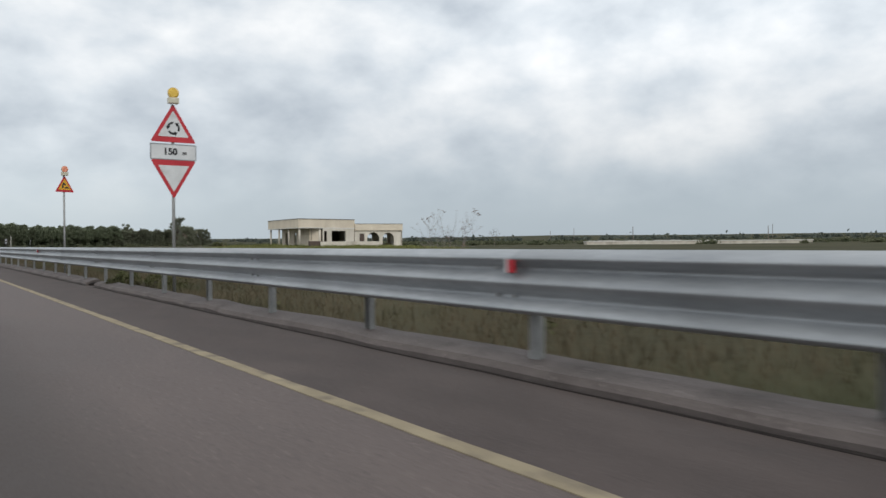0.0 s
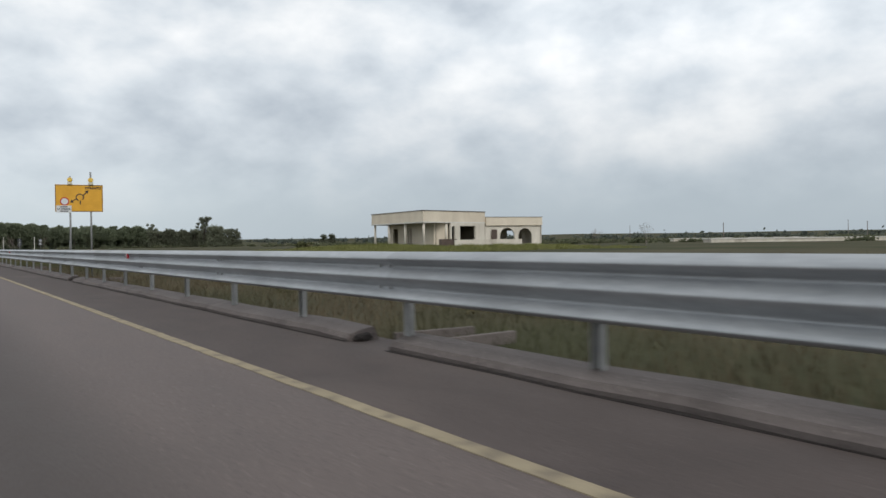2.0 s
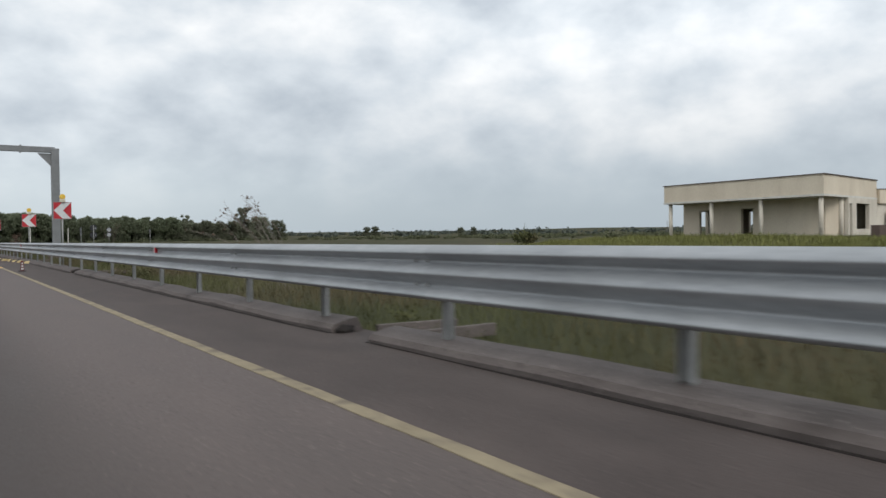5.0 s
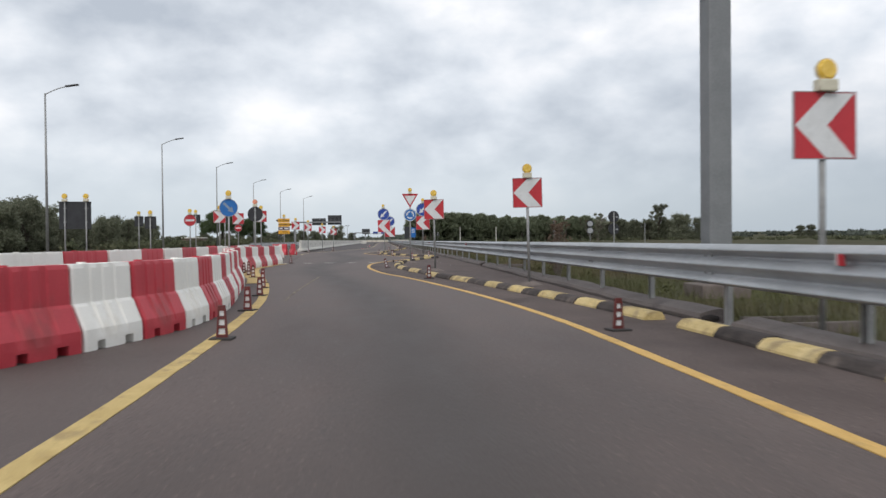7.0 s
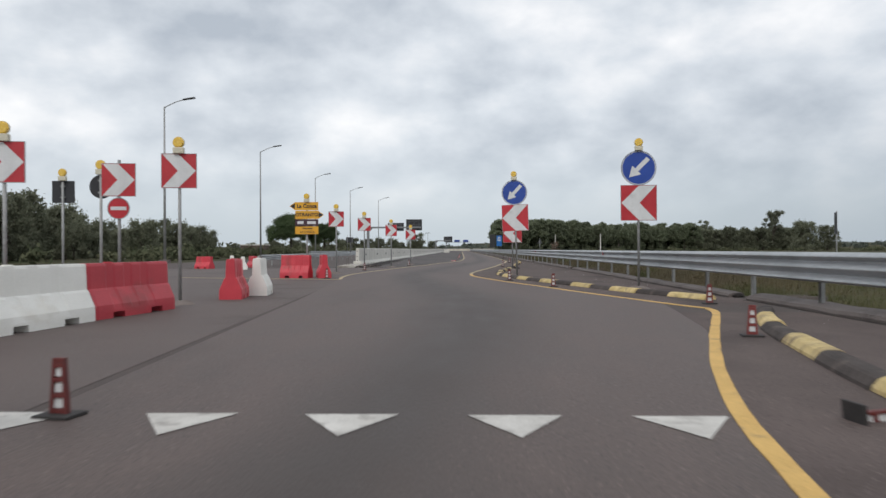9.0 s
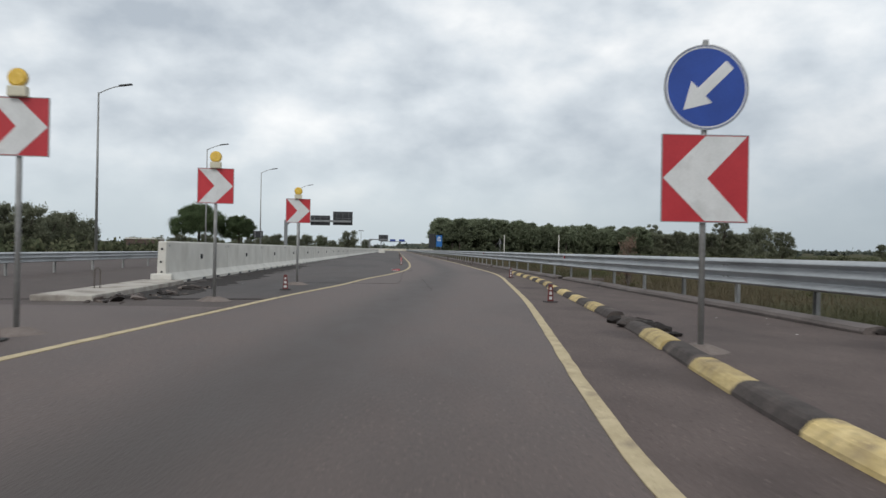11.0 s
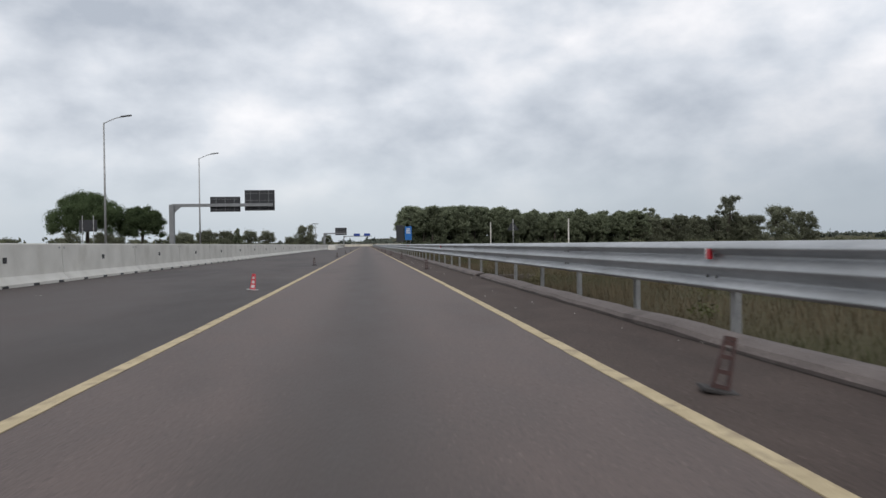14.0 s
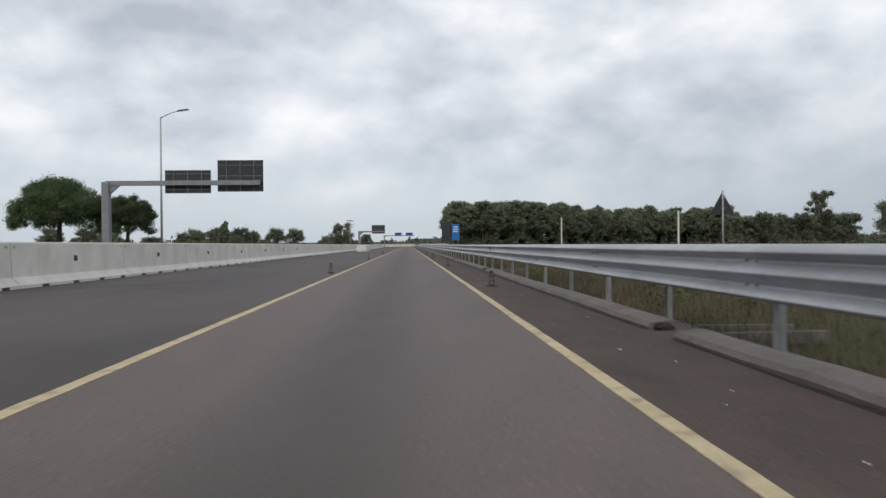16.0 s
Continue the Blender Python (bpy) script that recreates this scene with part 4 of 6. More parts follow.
def round_face(parent, zc, r, mat, label, rim=True):
    bm = bmesh.new()
    plate(bm, disc(r), -0.006, 0.006, (0, zc))
    b = part("disc", bm, mat, parent, label)
    bm = bmesh.new()
    ring(bm, r - 0.008, r + 0.006, -0.010, 0.012, (0, zc))
    part("rim", bm, SIGN_GREY, b)
    bm = bmesh.new()
    plate(bm, disc(r - 0.02), 0.0065, 0.010, (0, zc))
    part("back_plate", bm, SIGN_BACK, b)
    if rim:
        bm = bmesh.new()
        ring(bm, r - 0.028, r - 0.014, -0.0085, -0.0061, (0, zc))
        part("white_ring", bm, WHITE, b)
    return b


def arrow_on(face, zc, r, angle, mat=None):
    """A straight arrow; angle 0 points right, 90 up."""
    L, w, hw, hl = r * 0.78, r * 0.13, r * 0.36, r * 0.62
    pts = [(-L, -w), (L - hl, -w), (L - hl, -hw), (L, 0), (L - hl, hw), (L - hl, w), (-L, w)]
    a = radians(angle)
    pts = [(x * math.cos(a) - z * math.sin(a), x * math.sin(a) + z * math.cos(a)) for x, z in pts]
    bm = bmesh.new()
    plate(bm, pts, -0.0095, -0.0061, (0, zc))
    part("arrow", bm, mat or WHITE, face, "white arrow")


def keep_sign(x, y, zc, r, angle, turn=0.0, chev=None, light=True, lens=None, label="round blue arrow sign on a steel post", stub=0.0, mats=None, lean=0.0):
    s = thing("keep_side_sign", label, "road sign", "blue arrow signs", (x, y, 0), turn)
    s.matrix_basis = s.matrix_basis @ pose(0, 0, 0, 0, lean, 0)
    f = round_face(s, zc, r, mats[0] if mats else BLUE, "blue disc", rim=not mats)
    arrow_on(f, zc, r, angle, mats[1] if mats else None)
    if chev:
        chevron_board(s, chev[0], chev[1], True)
    pole(s, zc + r + stub)
    if light:
        beacon(s, zc + r, lens=lens)
    return s


def tri_shape(w, up=True, cut=0.07):
    """A triangle with clipped corners, centred on its middle."""
    h = w * 0.866
    p = [(-w / 2, -h / 2), (w / 2, -h / 2), (0, h / 2)]
    out = []
    for i in range(3):
        a, b, c = Vector(p[i - 1]), Vector(p[i]), Vector(p[(i + 1) % 3])
        out += [tuple(b + (a - b).normalized() * cut * w * 0.5), tuple(b + (c - b).normalized() * cut * w * 0.5)]
    return out if up else [(x, -z) for x, z in out]


def triangle(parent, zc, w, up, fill, label):
    bm = bmesh.new()
    plate(bm, tri_shape(w, up), -0.006, 0.006, (0, zc))
    b = part("triangle_board", bm, RED, parent, label)
    bm = bmesh.new()
    off = -0.025 * w if up else 0.025 * w
    plate(bm, tri_shape(w * 0.68, up, 0.05), -0.0095, -0.0061, (0, zc + off * 0.6))
    part("triangle_field", bm, fill, b)
    bm = bmesh.new()
    plate(bm, tri_shape(w * 0.95, up), 0.0065, 0.010, (0, zc))
    part("back_plate", bm, SIGN_BACK, b)
    return b


def roundabout_mark(face, zc, r, mat, y=-0.012):
    for k in range(3):
        a0 = radians(90 + 120 * k)
        bm = bmesh.new()
        ring(bm, r * 0.70, r, y, y + 0.003, (0, zc), 10, a0, a0 + radians(72))
        part("curved_bar", bm, mat, face)
        a = a0 + radians(84)
        c = Vector((r * 0.85 * math.cos(a), r * 0.85 * math.sin(a)))
        t = Vector((-math.sin(a), math.cos(a)))
        n = Vector((math.cos(a), math.sin(a)))
        bm = bmesh.new()
        plate(bm, [tuple(c + t * r * 0.34), tuple(c + n * r * 0.36 - t * r * 0.22), tuple(c - n * r * 0.36 - t * r * 0.22)], y, y + 0.003, (0, zc))
        part("arrow_head", bm, mat, face)


def bars(parent, x, z, w, h, n, mat, y=-0.012, seed=1):
    """Writing too small to read, as bars."""
    rng = random.Random(seed)
    for i in range(n):
        bm = bmesh.new()
        ww = w * rng.uniform(0.7, 1.0)
        box(bm, (x, y, z + h * (0.5 - (i + 0.5) / n)), (ww, 0.003, h / n * 0.5))
        part("text_bar", bm, mat, parent)


# verge signs of the approach
def warning_stack():
    s = thing("warning_sign_stack", "roundabout warning triangle, distance plate and give-way triangle on one post", "road sign", at=(0.61, 10.59, 0.06), turn=0)
    t = triangle(s, 3.20, 0.84, True, WHITE, "red-edged triangle with a roundabout symbol")
    roundabout_mark(t, 3.10, 0.12, BLACK)
    bm = bmesh.new()
    box(bm, (0, 0, 2.655), (0.84, 0.012, 0.29), bevel=0.004)
    p = part("distance_plate", bm, WHITE, s, "white plate that says 150 m")
    bm = bmesh.new()
    square_rim(bm, 0.85, 0.30, 0.018, -0.010, 0.010, 2.655)
    part("plate_border", bm, SIGN_GREY, p)
    lettering("150", 0.17, (-0.06, 2.655), -0.009, p, BLACK, bold=0.04)
    lettering("m", 0.11, (0.20, 2.64), -0.009, p, BLACK)
    triangle(s, 2.14, 0.84, False, WHITE, "inverted red-edged give-way triangle")
    pole(s, 3.55, foot=False)
    beacon(s, 3.56)


def works_sign():
    s = thing("roadworks_sign", "amber roadworks warning triangle with a beacon on a tall post", "road sign", at=(0.57, 22.48, 0), turn=18)
    t = triangle(s, 2.92, 0.60, True, ORANGE, "red-edged amber triangle")
    bm = bmesh.new()
    plate(bm, [(-0.02, -0.10), (0.15, -0.10), (0.11, -0.06), (0.06, -0.04)], -0.013, -0.0096, (0, 2.88))
    part("heap_mark", bm, BLACK, t)
    bm = bmesh.new()
    plate(bm, [(-0.09, -0.10), (-0.05, -0.10), (-0.02, 0.02), (0.03, -0.02), (0.05, 0.0), (0.0, 0.07), (-0.05, 0.08), (-0.08, 0.0)], -0.013, -0.0096, (0, 2.88))
    part("tool_mark", bm, BLACK, t)
    pole(s, 3.18, foot=False)
    beacon(s, 3.18, lens=LENS_RED)


def detour_board():
    s = thing("detour_board", "amber detour board with a roundabout diagram on two posts", "road sign", at=(0.885, 61.0, 0), turn=-8)
    W, H, zc = 1.47, 0.92, 2.66
    bm = bmesh.new()
    box(bm, (0, 0, zc), (W, 0.014, H), bevel=0.004)
    b = part("board", bm, ORANGE, s, "amber board")
    bm = bmesh.new()
    square_rim(bm, W - 0.02, H - 0.02, 0.016, -0.0105, -0.0072, zc)
    part("black_border", bm, BLACK, b)
    lettering("OTRANTO", 0.105, (0.43, zc + 0.345), -0.010, b, BLACK, bold=0.05)
    bm = bmesh.new()
    ring(bm, 0.095, 0.130, -0.012, -0.0072, (0.02, zc + 0.03), 26, radians(-40), radians(250))
    part("diagram_ring", bm, BLACK, b)
    for a, x, z, L in ((-90, 0.03, zc - 0.14, 0.13), (45, 0.17, zc + 0.15, 0.16), (215, -0.15, zc - 0.06, 0.14)):
        bm = bmesh.new()
        box(bm, (x, -0.0095, z), (L, 0.004, 0.034), Euler((0, -radians(a), 0)))
        if a != -90:
            d = Vector((math.cos(radians(a)), math.sin(radians(a))))
            n = Vector((-d.y, d.x))
            c = Vector((x, z)) + d * L * 0.45
            plate(bm, [tuple(c + d * 0.10), tuple(c + n * 0.062), tuple(c - n * 0.062)], -0.0118, -0.0072)
        part("diagram_arrow", bm, BLACK, b)
    bm = bmesh.new()
    plate(bm, disc(0.14, 30), -0.0105, -0.0072, (-0.45, zc - 0.11))
    r = part("ban_disc", bm, RED, b, "round red-edged ban symbol")
    bm = bmesh.new()
    plate(bm, disc(0.105, 30), -0.014, -0.0106, (-0.45, zc - 0.11))
    part("ban_field", bm, WHITE, r)
    bm = bmesh.new()
    box(bm, (-0.47, -0.010, zc - 0.37), (0.46, 0.006, 0.24))
    w = part("small_plate", bm, WHITE, b, "small white plate with unreadable print")
    bars(w, -0.47, zc - 0.295, 0.30, 0.06, 1, BLACK, -0.0145)
    lettering("LA CONCA", 0.078, (-0.47, zc - 0.37), -0.0145, w, BLACK, bold=0.045)
    bars(w, -0.47, zc - 0.44, 0.34, 0.06, 1, BLACK, -0.0145)
    for x in (-0.28, 0.36):
        pole(s, zc + H / 2 + (0.28 if x < 0 else 0.44), x, foot=False)
        beacon(s, zc + H / 2, x, -0.03, scale=0.8)


warning_stack()
works_sign()
detour_board()

# chevrons round the first island, then the second
chevron_sign(0.54, 118.22, 2.12, 0.62, True, 8)
chevron_sign(0.43, 129.4, 2.02, 0.62, True, 3)
chevron_sign(-0.51, 138.8, 1.99, 0.63, True, -2, lean=-1.0)
chevron_sign(-1.97, 147.05, 1.98, 0.63, True, -3, lean=-0.8)
keep_sign(-1.05, 171.3, 2.95, 0.42, 225, -3, (2.1, 0.86), lens=LENS, label="round blue arrow sign over a chevron board")
keep_sign(-3.46, 178.85, 2.93, 0.43, 225, -9, (2.06, 0.90), lean=-1.7, label="round blue arrow sign over a chevron board")
keep_sign(-2.98, 188.3, 2.64, 0.42, 225, -2, (1.73, 0.87), light=False, stub=0.06, label="round blue arrow sign over a chevron board")


def give_way_stack():
    s = thing("give_way_sign", "give-way triangle above a blue roundabout disc on one post", "road sign", at=(-2.43, 156.0, 0), turn=-3)
    triangle(s, 2.72, 0.72, False, WHITE, "inverted red-edged give-way triangle")
    f = round_face(s, 2.10, 0.27, BLUE_ROAD, "light blue disc with three chasing arrows")
    roundabout_mark(f, 2.10, 0.17, WHITE)
    pole(s, 3.02)
    beacon(s, 3.03, scale=0.85)


give_way_stack()

for x, y, z, t in ((-10.5, 183.7, 2.24, 4), (-10.05, 189.2, 2.20, 3), (-9.25, 194.6, 2.04, 4), (-8.6, 200.9, 1.93, 6)):
    chevron_sign(x, y, z, 0.62, False, t)
for x, y, z, t in ((-12.3, 164.0, 2.33, 8), (-10.48, 166.3, 2.42, 6)):
    chevron_sign(x, y, z, 0.62, False, t)
keep_sign(-9.06, 150.0, 2.2, 0.31, -45, 6, mats=(BLUE_ROAD, FADED), label="faded blue arrow disc behind the plastic barriers")


def no_entry(x, y, z, r=0.30, chev=False):
    s = thing("no_entry_sign", "round red no-entry sign on a steel post", "road sign", "no-entry signs", (x, y, 0), 6)
    f = round_face(s, z, r, RED, "red disc with a white bar", rim=False)
    bm = bmesh.new()
    box(bm, (0, -0.008, z), (r * 1.45, 0.004, r * 0.34))
    part("white_bar", bm, WHITE, f)
    if chev:
        chevron_board(s, z + r + 0.34, 0.62, False)
        pole(s, z + r + 0.72)
    else:
        pole(s, z + r)
        beacon(s, z + r)


no_entry(-13.67, 163.3, 2.14)
no_entry(-11.86, 166.9, 1.78, 0.2, True)


def back_sign(x, y, z, shape, w, h, label, light=True, turn=5, posts=(0.0,), lens=None):
    """A sign seen from behind, or blanked out."""
    s = thing("reversed_sign", label, "road sign", "signs turned away", (x, y, 0), turn)
    bm = bmesh.new()
    if shape == "disc":
        plate(bm, disc(w / 2), -0.008, 0.008, (0, z))
    elif shape in ("triangle", "inverted"):
        plate(bm, tri_shape(w, shape == "triangle"), -0.008, 0.008, (0, z))
    else:
        box(bm, (0, 0, z), (w, 0.016, h), bevel=0.005)
    b = part("board", bm, SIGN_BACK, s)
    for p in posts:
        pole(s, z + h / 2 + (0.34 if w > 1.2 else 0.06 if not light else 0), p, -0.04)
        bm = bmesh.new()
        for dz in (-0.25, 0.25):
            box(bm, (p, -0.03, z + h * dz), (0.11, 0.05, 0.03))
        part("clamp", bm, GALV_POST, b)
        if light:
            beacon(s, z + h / 2, p, -0.05, lens)


back_sign(-8.93, 154.85, 2.14, "disc", 0.62, 0.62, "dark back of a round sign with a faded beacon", lens=LENS_RED)
back_sign(-12.9, 168.4, 2.32, "disc", 0.5, 0.5, "dark back of a round sign")
back_sign(-15.0, 161.0, 1.98, "square", 0.55, 0.60, "dark back of a square sign")
back_sign(-17.9, 168.6, 2.25, "square", 0.50, 0.60, "dark back of a square sign")
back_sign(-15.3, 171.4, 2.45, "square", 0.55, 0.55, "dark back of a square sign")
back_sign(-15.3, 152.6, 2.06, "square", 1.15, 1.05, "dark back of a wide board on two posts", posts=(-0.36, 0.40))
back_sign(8.2, 284.4, 2.3, "triangle", 0.92, 0.8, "dark back of a triangular sign beyond the guardrail", light=False)
back_sign(-25.59, 290.1, 2.76, "square", 1.36, 0.95, "dark back of a board on two tall posts", light=False, posts=(-0.42, 0.42))
back_sign(18.7, 186.0, 1.82, "inverted", 0.95, 0.8, "dark back of a give-way sign in the field", light=False, turn=66)
back_sign(10.85, 186.0, 2.05, "square", 0.9, 0.95, "dark back of a square sign in the field", light=False, turn=70)


def twin_backs():
    s = thing("reversed_sign", "two dark round sign backs one above the other in the field", "road sign", "signs turned away", (8.4, 161.5, 0), 5)
    for z in (2.12, 1.48):
        b = part("board", plate(bmesh.new(), disc(0.30), -0.008, 0.008, (0, z)), SIGN_BACK, s)
        bm = bmesh.new()
        box(bm, (0.0, -0.03, z), (0.11, 0.05, 0.03))
        part("clamp", bm, GALV_POST, b)
        bm = bmesh.new()
        box(bm, (0.17, -0.0105, z - 0.02), (0.11, 0.004, 0.08))
        part("sticker", bm, SIGN_GREY, b, "small pale maker's sticker")
    pole(s, 2.36, 0.0, -0.045, 0.03)


twin_backs()


def twin_discs():
    s = thing("twin_disc_sign", "two pale dark-rimmed round signs on one post in the field", "road sign", at=(13.97, 186.0, 0), turn=-14)
    for z in (2.25, 1.66):
        bm = bmesh.new()
        plate(bm, disc(0.30), -0.006, 0.006, (0, z))
        f = part("disc", bm, SIGN_BACK, s)
        bm = bmesh.new()
        plate(bm, disc(0.235), -0.010, -0.0061, (0, z))
        part("disc_field", bm, SIGN_GREY, f, "pale grey field")
    pole(s, 2.5)


twin_discs()


def direction_stack():
    s = thing("direction_sign_stack", "stack of amber and brown direction panels on a post", "road sign", at=(-10.89, 179.67, 0), turn=3)
    rows = ((2.54, 0.29, ORANGE, BLACK, "La Conca", -1, 0.185), (2.23, 0.29, ORANGE, BLACK, "OTRANTO", 1, 0.165), (1.955, 0.23, BROWN, WHITE, "", 0, 0.12), (1.68, 0.27, ORANGE, BLACK, "", 0, 0.1))
    w = 0.41
    for z, h, mat, ink, text, point, size in rows:
        pts = [(-w, -h / 2), (w, -h / 2), (w, h / 2), (-w, h / 2)]
        if point > 0:
            pts.insert(2, (w + 0.20, 0))
        elif point < 0:
            pts.append((-w - 0.20, 0))
        b = part("panel", plate(bmesh.new(), pts, -0.008, 0.006, (0, z)), mat, s, "amber panel" if mat is ORANGE else "dark brown panel")
        bm = bmesh.new()
        box(bm, (0, 0.01, z), (0.78, 0.006, h * 0.9))
        part("back_plate", bm, SIGN_BACK, b)
        if text:
            lettering(text, size, (0, z), -0.0105, b, ink, bold=0.035)
        elif mat is BROWN:
            bars(b, -0.22, z, 0.28, 0.20, 1, ink, -0.010, 4)
            bars(b, 0.17, z, 0.34, 0.20, 1, ink, -0.010, 5)
        else:
            lettering("ristorante", 0.09, (0.02, z + 0.07), -0.0105, b, ink)
            lettering("LA CONCA", 0.10, (0.02, z - 0.06), -0.0105, b, ink)
        if point:
            bm = bmesh.new()
            plate(bm, [(point * (w + 0.01), -0.10), (point * (w + 0.18), 0), (point * (w + 0.01), 0.10)], -0.0115, -0.0081, (0, z))
            part("point", bm, BLACK, b)
    pole(s, 2.69, 0.0, 0.06)
    beacon(s, 2.69)


direction_stack()


# ---- gantries ----
def gantry_near():
    g = thing("sign_gantry", "grey steel cantilever gantry with a blue direction panel", "gantry", at=(2.42, 136.1, 0))
    bm = bmesh.new()
    box(bm, (0, 0, 3.1), (0.42, 0.42, 6.5), bevel=0.03)
    part("column", bm, GREY_PAINT, g)
    bm = bmesh.new()
    box(bm, (-3.75, 0, 6.26), (7.5, 0.30, 0.32), bevel=0.02)
    part("arm", bm, GREY_PAINT, g)
    bm = bmesh.new()
    plate(bm, [(-0.21, 6.05), (-0.85, 6.05), (-0.21, 5.35)], -0.02, 0.02)
    box(bm, (-0.53, 0, 5.70), (0.98, 0.12, 0.05), Euler((0, radians(47), 0)))
    part("brace", bm, GREY_PAINT, g)
    for x in (-1.75, -2.9, -4.9):
        bm = bmesh.new()
        box(bm, (x, 0, 6.26), (0.10, 0.36, 0.42), bevel=0.01)
        part("joint_flange", bm, GREY_PAINT, g)
    zc, W, x0 = 7.46, 3.05, -6.2
    bm = bmesh.new()
    box(bm, (x0, -0.24, zc), (W, 0.05, 2.60), bevel=0.03)
    p = part("blue_panel", bm, BLUE_ROAD, g, "blue direction panel partly covered with black plastic")
    bm = bmesh.new()
    square_rim(bm, W - 0.06, 2.54, 0.03, -0.272, -0.268, zc)
    for v in bm.verts:
        v.co.x += x0
    part("white_border", bm, WHITE, p)
    lettering("OTRANTO", 0.34, (x0 + 0.22, zc + 0.78), -0.27, p, WHITE)
    lettering("ovest", 0.28, (x0 + 0.55, zc - 0.86), -0.27, p, WHITE)
    bm = bmesh.new()
    plate(bm, [(-0.05, -0.95), (0.05, -0.95), (0.05, 0.45), (0.17, 0.45), (0, 0.78), (-0.17, 0.45), (-0.05, 0.45)], -0.275, -0.268, (x0 - 1.05, zc))
    part("arrow", bm, WHITE, p)
    bars(p, x0 - 1.05, zc + 0.95, 0.32, 0.10, 1, WHITE, -0.27)
    bm = bmesh.new()
    n = 18
    rng = random.Random(9)
    top = [(-W / 2 - 0.02 + (W + 0.04) * i / n, 0.26 + rng.uniform(-0.05, 0.05)) for i in range(n + 1)]
    bot = [(-W / 2 - 0.02 + (W + 0.04) * i / n, -0.62 + rng.uniform(-0.06, 0.06)) for i in range(n + 1)]
    plate(bm, bot + top[::-1], -0.295, -0.276, (x0, zc))
    part("plastic_wrap", bm, TAPE, p, "crumpled black plastic wrapped round the panel")
    bm = bmesh.new()
    box(bm, (x0, -0.24, 5.885), (W, 0.05, 0.53), bevel=0.01)
    q = part("distance_plate", bm, PLATE_GREY, g, "white plate that says 500 m")
    lettering("500", 0.30, (x0 - 0.1, 5.885), -0.268, q, BLACK)
    lettering("m", 0.17, (x0 + 0.42, 5.845), -0.268, q, BLACK)
    bm = bmesh.new()
    box(bm, (0, 0, 0.0), (0.9, 0.9, 0.3), bevel=0.03)
    part("base_block", bm, FOOT, g)


def gantry_far(x, y, reach, panels, zarm, label, column=0.55, towards=1):
    g = thing("sign_gantry", label, "gantry", "far gantries", (x, y, 0))
    bm = bmesh.new()
    box(bm, (0, 0, zarm / 2), (column, column, zarm + 0.2), bevel=0.04)
    part("column", bm, GREY_PAINT, g)
    bm = bmesh.new()
    box(bm, (towards * reach / 2, 0, zarm), (reach, 0.32, 0.36), bevel=0.02)
    plate(bm, [(0, zarm - 1.1), (towards * 1.1, zarm - 0.1), (0, zarm - 0.1)], -0.1, 0.1)
    part("arm", bm, GREY_PAINT, g)
    for cx, zc, w, h, mat in panels:
        bm = bmesh.new()
        box(bm, (cx, 0.28, zc), (w, 0.06, h), bevel=0.03)
        p = part("panel", bm, mat, g, "dark back of a direction panel" if mat is SIGN_BACK else "blue direction panel")
        bm = bmesh.new()
        for dx in (-0.3, 0.0, 0.3):
            box(bm, (cx + dx * w, 0.20, zc), (0.035, 0.06, h * 0.96))
        for dz in (-0.34, 0.0, 0.34):
            box(bm, (cx, 0.235, zc + dz * h), (w * 0.94, 0.03, 0.035))
        part("stiffener", bm, GREY_PAINT if mat is SIGN_BACK else SIGN_BACK, p)


gantry_near()
gantry_far(-25.5, 316.6, 11.5, ((6.0, 5.87, 3.45, 1.75, SIGN_BACK), (9.95, 6.30, 3.45, 2.40, SIGN_BACK)), 5.75, "grey cantilever gantry with two panels seen from behind")
gantry_far(-15.5, 455, 6.5, ((4.9, 5.0, 3.4, 2.2, SIGN_BACK),), 4.4, "far grey gantry with one panel seen from behind")
gantry_far(-15, 640, 15, ((7.0, 6.2, 3.4, 1.7, BLUE), (12.5, 6.2, 3.4, 1.7, BLUE)), 5.6, "distant gantry across the road with blue panels")


# ---- lamps ----
def make_lamps():
    first = None
    for x, y in ((-28.6, 181.6), (-28.5, 211.4), (-28.2, 238.6), (-28.1, 270.6), (-26.5, 297.0), (-24.2, 325.3)):
        if first is None:
            s = thing("street_lamp", "tall galvanised street lamp with one short arm", "street lamp", "street lamps of the opposite carriageway", (x, y, 0))
            bm = bmesh.new()
            rod(bm, (0, 0, -0.1), (0, 0, 12.2), 0.115, 0.06, 12)
            part("pole", bm, GALV_POST, s, smooth=True)
            part("arm", tube([(1.55 * k / 8, 0, 12.12 + 0.62 * math.sin(k / 8 * 1.3)) for k in range(9)], 0.04), GALV_POST, s, smooth=True)
            bm = bmesh.new()
            box(bm, (1.95, 0, 12.80), (0.95, 0.30, 0.11), Euler((0, radians(-8), 0)), 0.03)
            part("lamp_head", bm, LUMINAIRE, s, "flat dark lamp head")
            bm = bmesh.new()
            box(bm, (0, 0, 0.1), (0.7, 0.7, 0.3), bevel=0.03)
            part("base_block", bm, FOOT, s)
            first = s
        else:
            copy_thing(first, pose(x, y, 0))


make_lamps()


def mast_lamp():
    s = thing("mast_lamp", "tall lamp mast with a flat double head", "street lamp", at=(-19.75, 480, 0))
    part("pole", rod(bmesh.new(), (0, 0, -0.1), (0, 0, 8.0), 0.13, 0.09, 10), GALV_POST, s, smooth=True)
    bm = bmesh.new()
    for q in (-1, 1):
        box(bm, (q * 0.55, 0, 8.05), (0.95, 0.45, 0.22), Euler((0, radians(10 * q), 0)), 0.05)
    part("lamp_head", bm, LUMINAIRE, s, "flat dark double lamp head")


mast_lamp()


